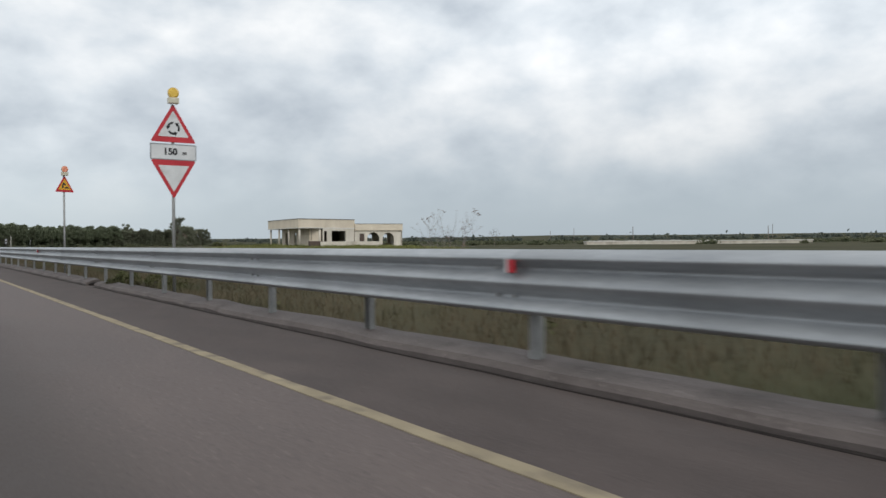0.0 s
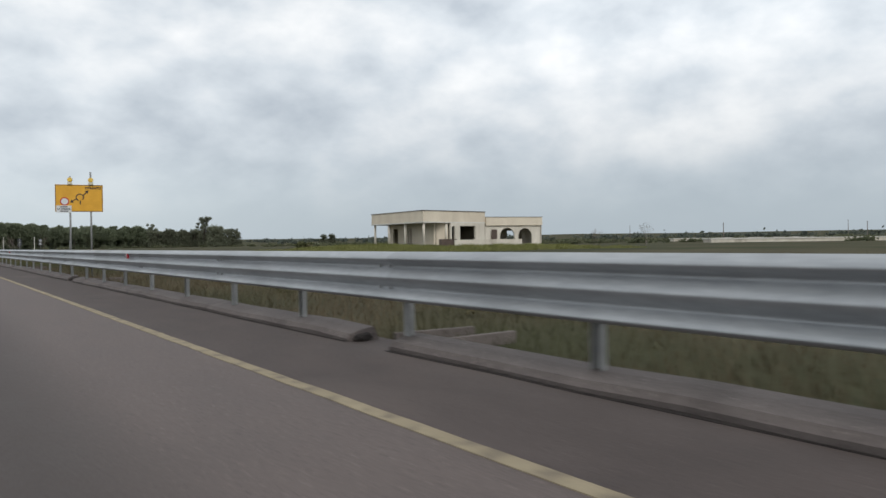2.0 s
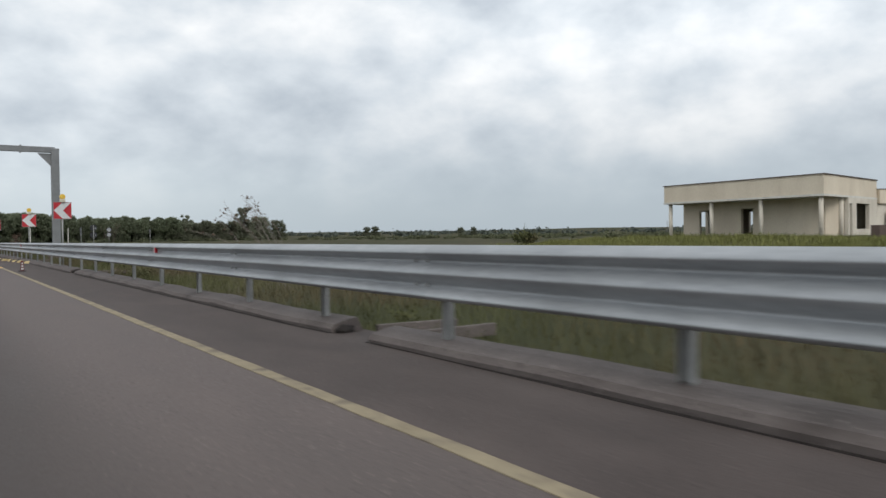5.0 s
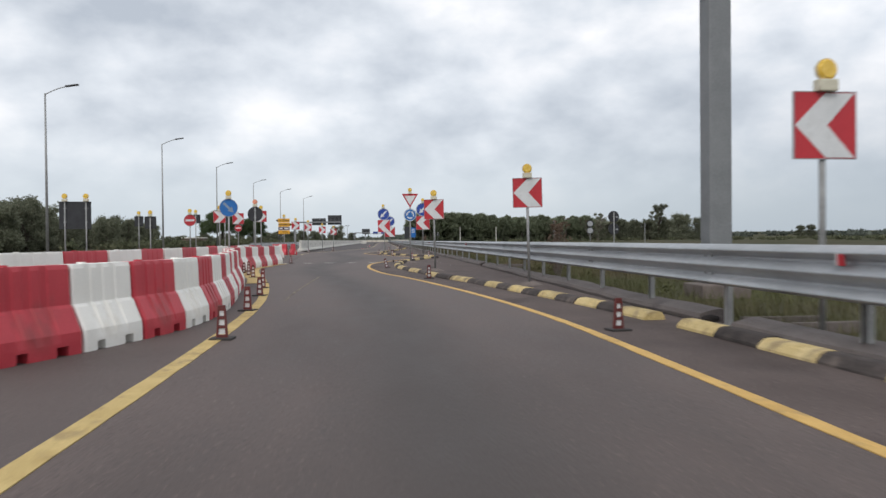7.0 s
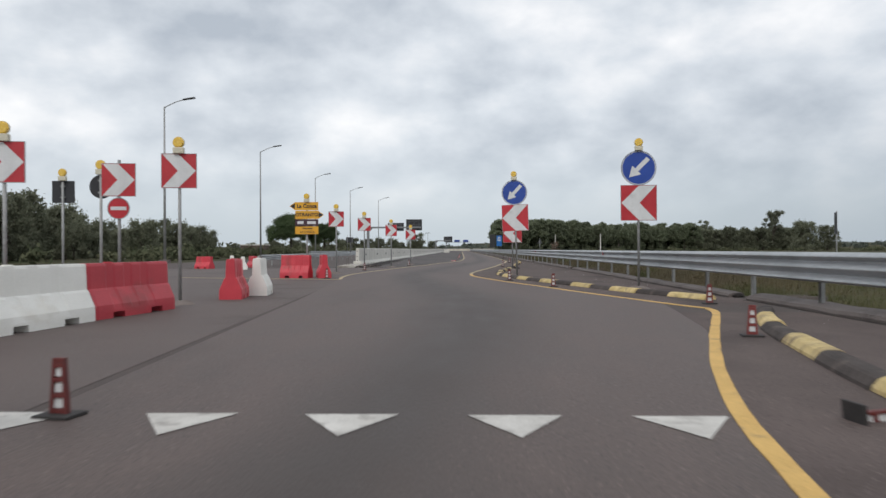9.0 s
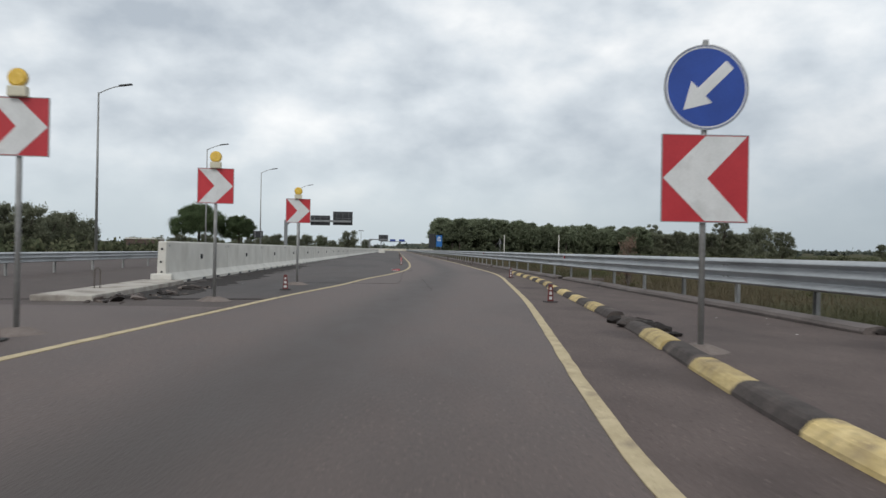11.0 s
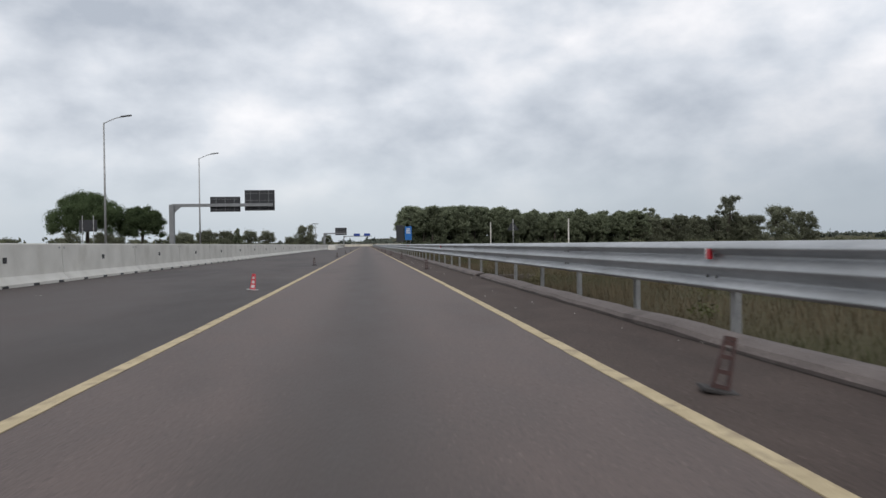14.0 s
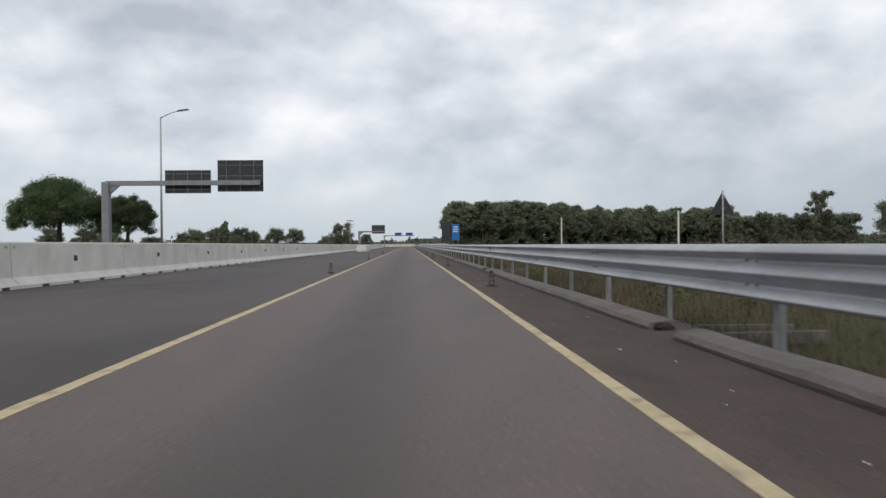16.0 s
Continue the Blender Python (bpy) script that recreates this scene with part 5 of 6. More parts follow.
# ---- water-filled plastic barriers ----
def barrier_mesh():
    """Jersey-shaped hollow block, 1.06 m long, with ribs on its flanks and fork slots below."""
    L, H = 1.06, 0.80
    stations = [0.0, 0.03, 0.10, 0.199, 0.20, 0.22, 0.30, 0.32, 0.34, 0.341, 0.42, 0.44, 0.52, 0.54, 0.64, 0.66, 0.70, 0.699, 0.74, 0.76, 0.86, 0.861, 0.96, 1.03, 1.06]
    stations.sort()
    slots = (0.20, 0.34), (0.70, 0.86)
    ribs = (0.21, 0.31), (0.43, 0.53), (0.65, 0.75)
    vs, fs = [], []
    for s in stations:
        slot = any(a <= s <= b for a, b in slots)
        rib = any(a <= s <= b for a, b in ribs)
        end = 0.012 if s in (0.0, 1.06) else 0.0
        r = 0.028 if rib else 0.0
        half = [(0.225 - end, 0.09 if slot else 0.0), (0.225 - end, 0.12), (0.220 - r * 0.3 - end, 0.20), (0.130 - r - end, 0.41), (0.102 - r * 0.5 - end, 0.44), (0.088 - r * 0.35 - end, 0.76), (0.075 - end, H)]
        vs += [(-a, s, h) for a, h in half] + [(a, s, h) for a, h in reversed(half)]
    m = 14
    for i in range(len(stations) - 1):
        for j in range(m):
            a, b = i * m + j, i * m + (j + 1) % m
            fs.append((a, a + m, b + m, b))
    fs += [tuple(range(m)), tuple(range((len(stations) - 1) * m, len(stations) * m))[::-1]]
    return vs, [], fs


def make_barriers():
    first = {}
    rng = random.Random(21)

    def place(x, y, deg, red, long=1.0, tall=1.0):
        key = "red" if red else "white"
        if key not in first:
            ob = thing("plastic_barrier", f"{key} ribbed plastic water-filled road barrier", "road barrier", f"{key} plastic barriers", (x, y, 0), deg)
            part("shell", barrier_mesh(), PLASTIC_RED if red else PLASTIC_WHITE, ob)
            bm = bmesh.new()
            rod(bm, (0, 0.3, 0.795), (0, 0.3, 0.815), 0.045, n=14)
            part("filler_cap", bm, PLASTIC_RED if red else PLASTIC_WHITE, ob)
            bm = bmesh.new()
            box(bm, (0, 1.066, 0.36), (0.07, 0.02, 0.5), bevel=0.006)
            part("coupling", bm, PLASTIC_RED if red else PLASTIC_WHITE, ob)
            first[key] = ob
        else:
            copy_thing(first[key], pose(x, y, 0, 0, 0, deg) @ Matrix.Diagonal((1, long, tall, 1)))

    def row(points, start_red, long=1.0):
        line, k, i = spline(points, 0.05), start_red, 0
        while i < len(line) - 1:
            a, j = line[i], i
            while j < len(line) - 1 and (line[j] - a).length < 1.075 * long:
                j += 1
            d = line[j] - a
            if d.length < 1.0 * long:
                break
            place(a.x + rng.uniform(-0.015, 0.015), a.y, math.degrees(math.atan2(-d.x, d.y)) + rng.uniform(-1.2, 1.2), k % 2 == 0, long)
            k += 1
            i = j

    # the near row: lengths differ a little along the bend; a red one ends beside the first bend
    at, total = along(spline([(-12.11, 122.38), (-10.4, 124.2), (-9.0, 125.6), (-7.9, 126.6), (-7.15, 128.4), (-6.55, 129.9), (-6.18, 131.3), (-6.08, 132.6), (-6.22, 134.6), (-6.5, 136.6), (-6.75, 138.3), (-6.95, 139.8), (-7.25, 141.2), (-7.75, 143.2), (-8.3, 145.6), (-8.58, 147.6), (-8.62, 150), (-8.52, 152.5), (-8.35, 155), (-8.2, 157.2)], 0.05))
    mid = min((i * 0.01 for i in range(int(total * 100))), key=lambda u: abs(at(u).y - 135.3))
    for step in (1, -1):
        u, k = mid, 1 if step > 0 else 0
        while True:
            y = at(u).y
            size = 0.91 if y < 134.5 else 1.0 if y < 145 else 1.045
            if not 0 < u + step * size < total:
                break
            a, b = (at(u), at(u + size)) if step > 0 else (at(u - size), at(u))
            place(a.x, a.y, math.degrees(math.atan2(a.x - b.x, b.y - a.y)) + rng.uniform(-0.8, 0.8), k % 2 == 0, (size - 0.01) / 1.066)
            u, k = u + step * size, k + 1
    row([(-14.5, 128.8), (-13.0, 133.5), (-11.9, 138.5)], 1)
    row([(-11.7, 139.2), (-11.0, 143), (-10.75, 148), (-10.8, 153), (-10.95, 158), (-10.8, 162.4), (-10.25, 166.4)], 1, 2.0)
    # loose ones at the crossing
    for x, y, deg, red in ((-9.95, 167.6, 8, 1), (-9.75, 168.8, 8, 0), (-10.62, 178.95, 78, 1), (-10.07, 178.72, 16, 1), (-16.9, 195.0, 32, 1), (-19.4, 198.9, 20, 0), (-16.3, 190.4, 15, 0), (-18.6, 192.6, 62, 1)):
        place(x, y, deg, bool(red), 1.0, 0.8 if y > 185 else 1.0)


make_barriers()


def broken_block():
    """One kerb block gone to pieces, spilt towards the island."""
    rng = random.Random(6)
    for i in range(26):
        u = i / 25
        r = 0.15 - 0.10 * u + rng.uniform(-0.02, 0.04)
        x, y = -2.90 + 0.55 * u * rng.random() + rng.uniform(-0.12, 0.12), 191.0 + rng.uniform(-0.55, 0.5) - 0.9 * u * rng.random()
        bm = bmesh.new()
        bmesh.ops.create_icosphere(bm, subdivisions=2 if i < 8 else 1, radius=1.0, matrix=Matrix.LocRotScale((x, y, r * 0.25), Euler((0, 0, rng.uniform(0, 3))), Vector((r, r * 1.3, r * 0.45))))
        for v in bm.verts:
            v.co += Vector((rng.uniform(-1, 1), rng.uniform(-1, 1), rng.uniform(-0.6, 0.6))) * r * 0.16
        tagged(part("kerb_fragment", bm, SEAM_AND_SHADE if i % 3 else KERB_BLACK), "crumbled black lump of a broken striped kerb", "rubble", "pieces of the broken kerb")


broken_block()


# ---- small folding cones ----
def make_cones():
    first = bare = fresh = None
    rng = random.Random(4)
    spots_a = [(-5.2, 121.5, 0), (-5.25, 124.7, 0), (-5.3, 130.5, 0), (-5.6, 133.7, 0), (-5.9, 136.7, 0), (-6.2, 139.0, 0), (-6.52, 141.1, 0), (-7.22, 143.9, 0), (-7.58, 145.3, 0), (-7.98, 146.8, 0), (-8.06, 148.1, 0), (-8.45, 153.3, 0), (-7.75, 157.1, 0), (-5.1, 116.0, 0), (-1.04, 115.4, 0)]
    spots_b = [(-1.16, 130.6, 0), (-2.48, 142.1, 0), (-3.5, 150.0, -12), (-3.18, 157.0, 84), (-2.15, 161.2, 0), (-1.0, 166.2, 0), (-3.0, 172.4, 0), (-3.88, 176.4, 0), (-3.05, 195.4, 0), (-1.86, 208.3, 0), (-1.105, 230.42, 12), (-1.03, 253.75, 0), (-0.95, 275.0, 0), (-1.1, 291.0, 0), (-1.05, 312, 0)]
    spots_c = [(-1.0, 334, 0), (-1.05, 358, 0), (-9.95, 178.4, 0), (-9.97, 188.6, 0), (-8.54, 198.4, 0), (-6.20, 215.0, 80), (-5.72, 228.6, 14), (-5.62, 242.3, 6), (-5.62, 261.6, 0), (-5.4, 284, 0), (-5.4, 308, 0), (-5.4, 335, 0)]
    for x, y, lean in spots_a + spots_b + spots_c:
        m = pose(x, y, 0, 0, lean, rng.uniform(-14, 14))
        if first is None:
            c = thing("folding_cone", "small flat red and white marker cone on a black rubber base", "traffic cone", "marker cones", (x, y, 0))
            bm = bmesh.new()
            box(bm, (0, 0, 0.014), (0.23, 0.20, 0.022), bevel=0.006)
            part("base_plate", bm, RUBBER, c, "black rubber base")
            H, w0, w1 = 0.35, 0.115, 0.07
            bm = bmesh.new()
            for s in (-1, 1):
                plate(bm, [(s * w0 / 2, 0.02), (s * (w0 / 2 - 0.02), 0.02), (s * (w1 / 2 - 0.014), H), (s * w1 / 2, H)], -0.02, 0.02)
            for u in (0.02, 0.30, 0.58, 0.84, 1.0):
                z, w = 0.02 + (H - 0.02) * u, w0 + (w1 - w0) * u
                box(bm, (0, 0, min(z + 0.012, H - 0.012)), (w - 0.006, 0.036, 0.026))
            part("frame", bm, CONE_RED, c, "brick red frame")
            for u0, u1 in ((0.08, 0.28), (0.36, 0.56), (0.64, 0.82)):
                bm = bmesh.new()
                pts = []
                for u, s in ((u0, -1), (u0, 1), (u1, 1), (u1, -1)):
                    w = w0 + (w1 - w0) * u
                    pts.append((s * (w / 2 - 0.018), 0.02 + (H - 0.02) * u + 0.012))
                plate(bm, pts, -0.006, 0.006)
                part("white_panel", bm, WHITE, c, "white reflective panel")
            first = c
            c.matrix_basis = m
        elif x < -5.5 and (210 < y < 220 or 240 < y < 245):
            # newer cones, still bright
            if fresh is None:
                fresh = thing("folding_cone", "small bright red and white marker cone on a grey base", "traffic cone", "marker cones", (x, y, 0))
                for p in first.children:
                    q = again(p, Matrix.Identity(4), fresh)
                    if p.name.startswith("frame"):
                        q.data = p.data.copy()
                        q.data.materials[0] = PLASTIC_RED
                        tagged(q, "bright red frame")
                    elif p.name.startswith("base"):
                        q.data = p.data.copy()
                        q.data.materials[0] = GALV_POST
                        tagged(q, "grey rubber base")
                fresh.matrix_basis = m
            else:
                copy_thing(fresh, m)
        elif (y > 210 and x > -2) or y > 235:
            if bare is None:
                bare = thing("folding_cone", "small dark cone frame without panels on a black base", "traffic cone", "marker cones", (x, y, 0))
                for p in first.children:
                    if p.name.startswith(("base", "frame")):
                        q = again(p, Matrix.Identity(4), bare)
                        if p.name.startswith("frame"):
                            q.data = p.data.copy()
                            q.data.materials[0] = CONE_DARK
                            tagged(q, "dark brown frame")
                bare.matrix_basis = m
            else:
                copy_thing(bare, m)
        else:
            copy_thing(first, m)


make_cones()


# ---- concrete median wall ----
def make_wall():
    wall = thing("median_wall", "white-grey concrete median barrier in long units", "barrier wall", kind="structure")
    L = 6.85
    prof = [(-0.31, 0.0), (-0.31, 0.08), (-0.27, 0.11), (-0.125, 0.26), (-0.09, 1.05), (-0.07, 1.08), (0.07, 1.08), (0.09, 1.05), (0.125, 0.26), (0.27, 0.11), (0.31, 0.08), (0.31, 0.0)]
    unit = part("wall_unit", extrude_along([Vector((0, 0, 0)), Vector((0, 1.7, 0)), Vector((0, 3.4, 0)), Vector((0, 5.1, 0)), Vector((0, L - 0.03, 0))], prof), CONCRETE, wall)
    # no hole is cut: a black block paints the slot's inner shade
    bm = bmesh.new()
    box(bm, (0.105, L / 2 - 0.1, 0.66), (0.06, 0.16, 0.14))
    slot = part("lifting_slot", bm, BLACK, unit, "black block painting the shade of a lifting slot")
    bm = bmesh.new()
    for y in (0.15, L - 0.2):
        box(bm, (0.085, y, 0.96), (0.03, 0.10, 0.06), bevel=0.006)
    clip = part("joint_clip", bm, GALV_POST, unit)
    # solid black blocks give the notches their shade by colour
    bm = bmesh.new()
    for y in (1.2, 2.9, 4.6, 6.2):
        box(bm, (0.30, y, 0.035), (0.05, 0.30, 0.06))
    notch = part("drain_notch", bm, BLACK, unit, "black blocks painting the shade in the drain notches")
    unit.matrix_basis = pose(-11.95, 200.7, 0)
    y = 200.7
    for i in range(1, 46):
        y += L
        c = again(unit, pose(-11.95, y, 0.0), wall)
        for o in (slot, clip, notch):
            again(o, Matrix.Identity(4), c)
    # plinth and rubble at the wall's head
    bm = bmesh.new()
    box(bm, (-11.78, 197.3, 0.035), (1.02, 6.4, 0.13), Euler((0, 0, radians(2))), 0.02)
    part("plinth", bm, SLAB, wall, "low concrete plinth")
    bm = bmesh.new()
    box(bm, (-11.93, 200.56, 0.52), (0.22, 0.24, 1.10), Euler((0, radians(1.5), radians(3))), 0.035)
    end = part("end_block", bm, CONCRETE, wall, "chipped concrete end block")
    bm = bmesh.new()
    box(bm, (-11.92, 200.50, 0.17), (0.52, 0.30, 0.17), Euler((0, 0, radians(4))), 0.04)
    part("foot_step", bm, CONCRETE, end)
    # raised black squares paint the dark inside of the bolt holes
    for x, z in ((-11.92, 0.88), (-11.94, 0.55), (-11.92, 0.30)):
        bm = bmesh.new()
        box(bm, (x, 200.435, z), (0.05, 0.02, 0.05), bevel=0.008)
        part("bolt_hole", bm, BLACK, end)
    hoop = [(-11.97, 0.0), (-11.97, 0.36), (-11.94, 0.42), (-11.89, 0.42), (-11.86, 0.36), (-11.86, 0.0)]
    part("lifting_hoop", tube([(x, 196.3, z + 0.08) for x, z in hoop], 0.012, 6), BARK, wall, "rusty bent lifting hoop")
    rng = random.Random(31)
    for i in range(110):
        bm = bmesh.new()
        near = i < 62
        r = rng.uniform(0.04, 0.16) if i < 16 else rng.uniform(0.02, 0.07) if near else rng.uniform(0.012, 0.04)
        x = -10.95 + rng.uniform(-0.25, 0.75) if near else -11.1 + rng.uniform(-0.4, 0.8)
        y = rng.uniform(193.6, 199.5) if near else rng.uniform(199, 240)
        bmesh.ops.create_icosphere(bm, subdivisions=1, radius=1.0, matrix=Matrix.LocRotScale((x, y, r * 0.2), Euler((rng.uniform(-0.4, 0.4), rng.uniform(-0.4, 0.4), rng.uniform(0, 3))), Vector((r, r * rng.uniform(0.6, 1.5), r * rng.uniform(0.28, 0.5)))))
        for v in bm.verts:
            v.co += Vector((rng.uniform(-1, 1), rng.uniform(-1, 1), rng.uniform(-0.5, 0.5))) * r * 0.3
        tagged(part("rubble_stone", bm, rng.choice((FOOT, KERB_BLACK, KERB_BLACK, SEAM_AND_SHADE))), "small lump of broken asphalt and concrete", "rubble", "rubble at the wall end")
    # a strip of broken asphalt along the wall
    part("broken_strip", ribbon(spline([(-10.7, 195), (-10.85, 204), (-11.1, 212), (-11.2, 222)], 0.5), 1.0, 0.0075, 0.25, 6), SEAM_AND_SHADE, wall, "dark broken asphalt strip")


make_wall()

guardrail("guardrail_opposite", "galvanised two-wave guardrail of the opposite carriageway", -17.2, [197.4 + 3.2 * i for i in range(95)], 0.37, 0.69, 0.08, side=-1)
guardrail("guardrail_outer", "galvanised two-wave guardrail along the far edge", -27.2, [262 + 4.0 * i for i in range(60)], 0.45, 0.76, 0.08, side=-1)


# ---- the unfinished building ----
def make_building():
    h = thing("unfinished_building", "derelict flat-roofed beige building shell with columns and arches", "building")
    C, L, M = Vector((52.1, 118.5)), Vector((53.0, 134.3)), Vector((64.4, 120.8))
    R = Vector((73.5, 118.7))
    B = L + (M - C)
    z0, z1, z2 = 0.40, 3.78, 5.26

    def prism(bm, pts, a, b):
        lo = [bm.verts.new((p.x, p.y, a)) for p in pts]
        hi = [bm.verts.new((p.x, p.y, b)) for p in pts]
        bm.faces.new(lo[::-1])
        bm.faces.new(hi)
        for i in range(len(pts)):
            j = (i + 1) % len(pts)
            bm.faces.new((lo[i], lo[j], hi[j], hi[i]))
        return bm

    def wall(p, q, a, b, t=0.3, holes=(), mat=STUCCO_PALE, name="wall"):
        """A wall from p to q with rectangular holes (from, to, low, high) in metres along it."""
        d = (q - p).normalized()
        n = Vector((-d.y, d.x)) * t
        L0 = (q - p).length

        def piece(u0, u1, v0, v1):
            if u1 - u0 > 0.01 and v1 - v0 > 0.01:
                part(name, prism(bmesh.new(), [p + d * u0, p + d * u1, p + d * u1 + n, p + d * u0 + n], v0, v1), mat, h)

        u = 0.0
        for h0, h1, v0, v1 in sorted(holes):
            piece(u, h0, a, b)
            piece(h0, h1, a, v0)
            piece(h0, h1, v1, b)
            u = h1
        piece(u, L0, a, b)

    part("floor_slab", prism(bmesh.new(), [C, M, B, L], -0.2, z0), CONCRETE, h)
    part("roof_fascia", prism(bmesh.new(), [C, M, B, L], z1, z2), STUCCO, h, "deep beige roof fascia")
    ce = (C + M + B + L) / 4
    part("roof_coping", prism(bmesh.new(), [ce + (p - ce) * 1.012 for p in (C, M, B, L)], z2, z2 + 0.07), RUST_WALL, h, "thin dark coping")
    part("soffit_edge", prism(bmesh.new(), [ce + (p - ce) * 1.006 for p in (C, M, B, L)], z1 - 0.16, z1), CONCRETE, h)
    u, v = (L - C).normalized(), (M - C).normalized()
    for k, (a, b) in enumerate(((0.35, 0.35), (5.6, 0.35), (10.6, 0.35), (15.3, 0.4), (0.35, 4.6))):
        bm = bmesh.new()
        p = C + u * a + v * b
        rod(bm, (p.x, p.y, z0), (p.x, p.y, z1 - 0.16), 0.17, n=18)
        part("column", bm, STUCCO_PALE, h, "round pale column", smooth=True)
    # recessed rooms behind the columns
    w0 = C + u * 1.2 + v * 3.2
    wall(w0, C + u * 15.2 + v * 3.2, z0, z1 - 0.16, 0.3, ((6.4, 7.6, z0, z0 + 2.6), (10.6, 12.2, z0, z0 + 2.6)), STUCCO)
    wall(C + u * 15.2 + v * 3.2, C + u * 15.2 + v * 12, z0, z1 - 0.16, 0.3, ((2.0, 4.4, z0 + 0.2, z0 + 2.6),), STUCCO)
    wall(C + u * 7.0 + v * 12.2, C + u * 7.0 + v * 3.5, z0, z1 - 0.16, 0.25, ((5, 6.2, z0, z0 + 2.4),), RUST_WALL)
    wall(C + u * 0.25 + v * 12.3, C + u * 0.25 + v * 5.2, z0, z1 - 0.16, 0.3, ((2.0, 5.2, z0 + 0.7, z0 + 2.8), (6.2, 6.9, z0, z0 + 2.75)), STUCCO_PALE)
    wall(C + u * 0.4 + v * 5.0, C + u * 1.4 + v * 3.4, z0, z1 - 0.16, 0.25, (), STUCCO)
    wall(B - v * 0.3, M - v * 0.3 + u * 0.3, z0, z1 - 0.16, 0.3, ((3, 6, z0 + 0.5, z0 + 2.6),), STUCCO_PALE)
    # lower wing with two arches
    D = (R - M).normalized()
    N = Vector((-D.y, D.x))
    if N.y < 0:
        N = -N
    zw0, zw1 = z1 - 0.50, 4.5
    a0 = M - N * 0.25 + D * 0.05
    part("wing_fascia", prism(bmesh.new(), [a0, R - N * 0.25, R + N * 7, M + N * 7 + D * 0.05], zw0, zw1), STUCCO, h, "beige fascia of the lower wing")
    cw = (a0 + R + R + N * 7 + M + N * 7) / 4
    part("wing_coping", prism(bmesh.new(), [a0 - N * 0.05, R - N * 0.30 + D * 0.06, R + N * 7.05, M + N * 7.05], zw1, zw1 + 0.06), RUST_WALL, h)
    part("wing_floor", prism(bmesh.new(), [a0, R - N * 0.2, R + N * 7, M + N * 7], -0.2, z0), CONCRETE, h)
    W = (R - M).length

    def arch_wall(p, d, n, length, a, b, arches, t=0.3):
        """A wall with round-headed openings."""
        bm = bmesh.new()
        loops = []
        cuts = [0.0]
        for c, r, spring in arches:
            cuts += [c - r, c + r]
        cuts.append(length)
        for i in range(0, len(cuts), 2):
            if cuts[i + 1] - cuts[i] > 0.02:
                prism(bm, [p + d * cuts[i], p + d * cuts[i + 1], p + d * cuts[i + 1] + n * t, p + d * cuts[i] + n * t], a, b)
        for c, r, spring in arches:
            m = 14
            for k in range(m):
                t0, t1 = math.pi * k / m, math.pi * (k + 1) / m
                x0, x1 = c - r * math.cos(t0), c - r * math.cos(t1)
                q0, q1 = spring + r * math.sin(t0), spring + r * math.sin(t1)
                vs = []
                for off in (0.0, t):
                    e = n * off
                    for x, z in ((x0, q0), (x1, q1), (x1, b), (x0, b)):
                        s = p + d * x + e
                        vs.append(bm.verts.new((s.x, s.y, z)))
                for f in ((0, 1, 2, 3), (7, 6, 5, 4), (0, 4, 5, 1)):
                    bm.faces.new([vs[g] for g in f])
        return part("arcade_wall", bm, STUCCO_PALE, h, "pale wall with two round arches")

    arch_wall(M, D, N, W, z0, zw0, ((3.6, 1.18, z0 + 1.35), (6.55, 1.12, z0 + 1.35)))
    wall(M + D * 0.6 + N * 3.2, M + D * 3.0 + N * 3.2, z0, zw0, 0.25, (), STUCCO)
    wall(R + N * 6.8, M + N * 6.8, z0, zw0, 0.3, ((0.9, 2.6, z0 + 0.5, z0 + 2.2), (4.0, 5.6, z0 + 0.5, z0 + 2.2)), STUCCO_PALE)
    wall(R, R + N * 6.8, z0, zw0, 0.3, ((1, 2.4, z0 + 0.6, z0 + 2.2),), STUCCO_PALE)
    # no opening here: a dark brown sheet before the wall stands for the doorway
    bm = bmesh.new()
    p0 = M + D * 0.85 - N * 0.33
    prism(bm, [p0, p0 + D * 0.9, p0 + D * 0.9 - N * 0.02, p0 - N * 0.02], z0 + 0.2, z0 + 2.3)
    part("dark_doorway", bm, RUST_WALL, h)
    # terrace wall in front
    q0 = Vector((54.2, 114.0))
    wall(q0, Vector((65.8, 114.2)), -0.1, 1.25, 0.25, (), STUCCO_PALE, "terrace_wall")
    bm = bmesh.new()
    prism(bm, [Vector((52.4, 114.6)), Vector((54.9, 114.6)), Vector((54.9, 115.2)), Vector((52.4, 115.2))], 0.1, 1.35)
    part("rusty_panel", bm, RUST_WALL, h, "rusty brown panel leaning on the terrace")


make_building()


# ---- plants ----
def leaf_cloud(clumps, count, size, seed, flat=1.0, loose=0.42):
    """Leaf tufts scattered in the given clumps (x, y, z, radius): crossed small quads, uneven at the rim."""
    rng = np.random.default_rng(seed)
    cl = np.array(clumps, float)
    w = cl[:, 3] ** 2
    pick = rng.choice(len(cl), count, p=w / w.sum())
    d = rng.normal(size=(count, 3))
    d /= np.linalg.norm(d, axis=1)[:, None]
    r = cl[pick, 3] * (0.30 + 0.85 * rng.random(count)) * (1 + loose * rng.normal(size=count))
    c = cl[pick, :3] + d * r[:, None] * [1, 1, flat]
    a = rng.normal(size=(count, 3))
    a /= np.linalg.norm(a, axis=1)[:, None]
    b = np.cross(a, d * 0.8 + [0, 0, 0.4] + rng.normal(size=(count, 3)) * 0.6)
    b /= np.linalg.norm(b, axis=1)[:, None] + 1e-9
    s = size * (0.55 + 0.9 * rng.random(count))[:, None]
    A, Bv = a * s, b * s * 0.55
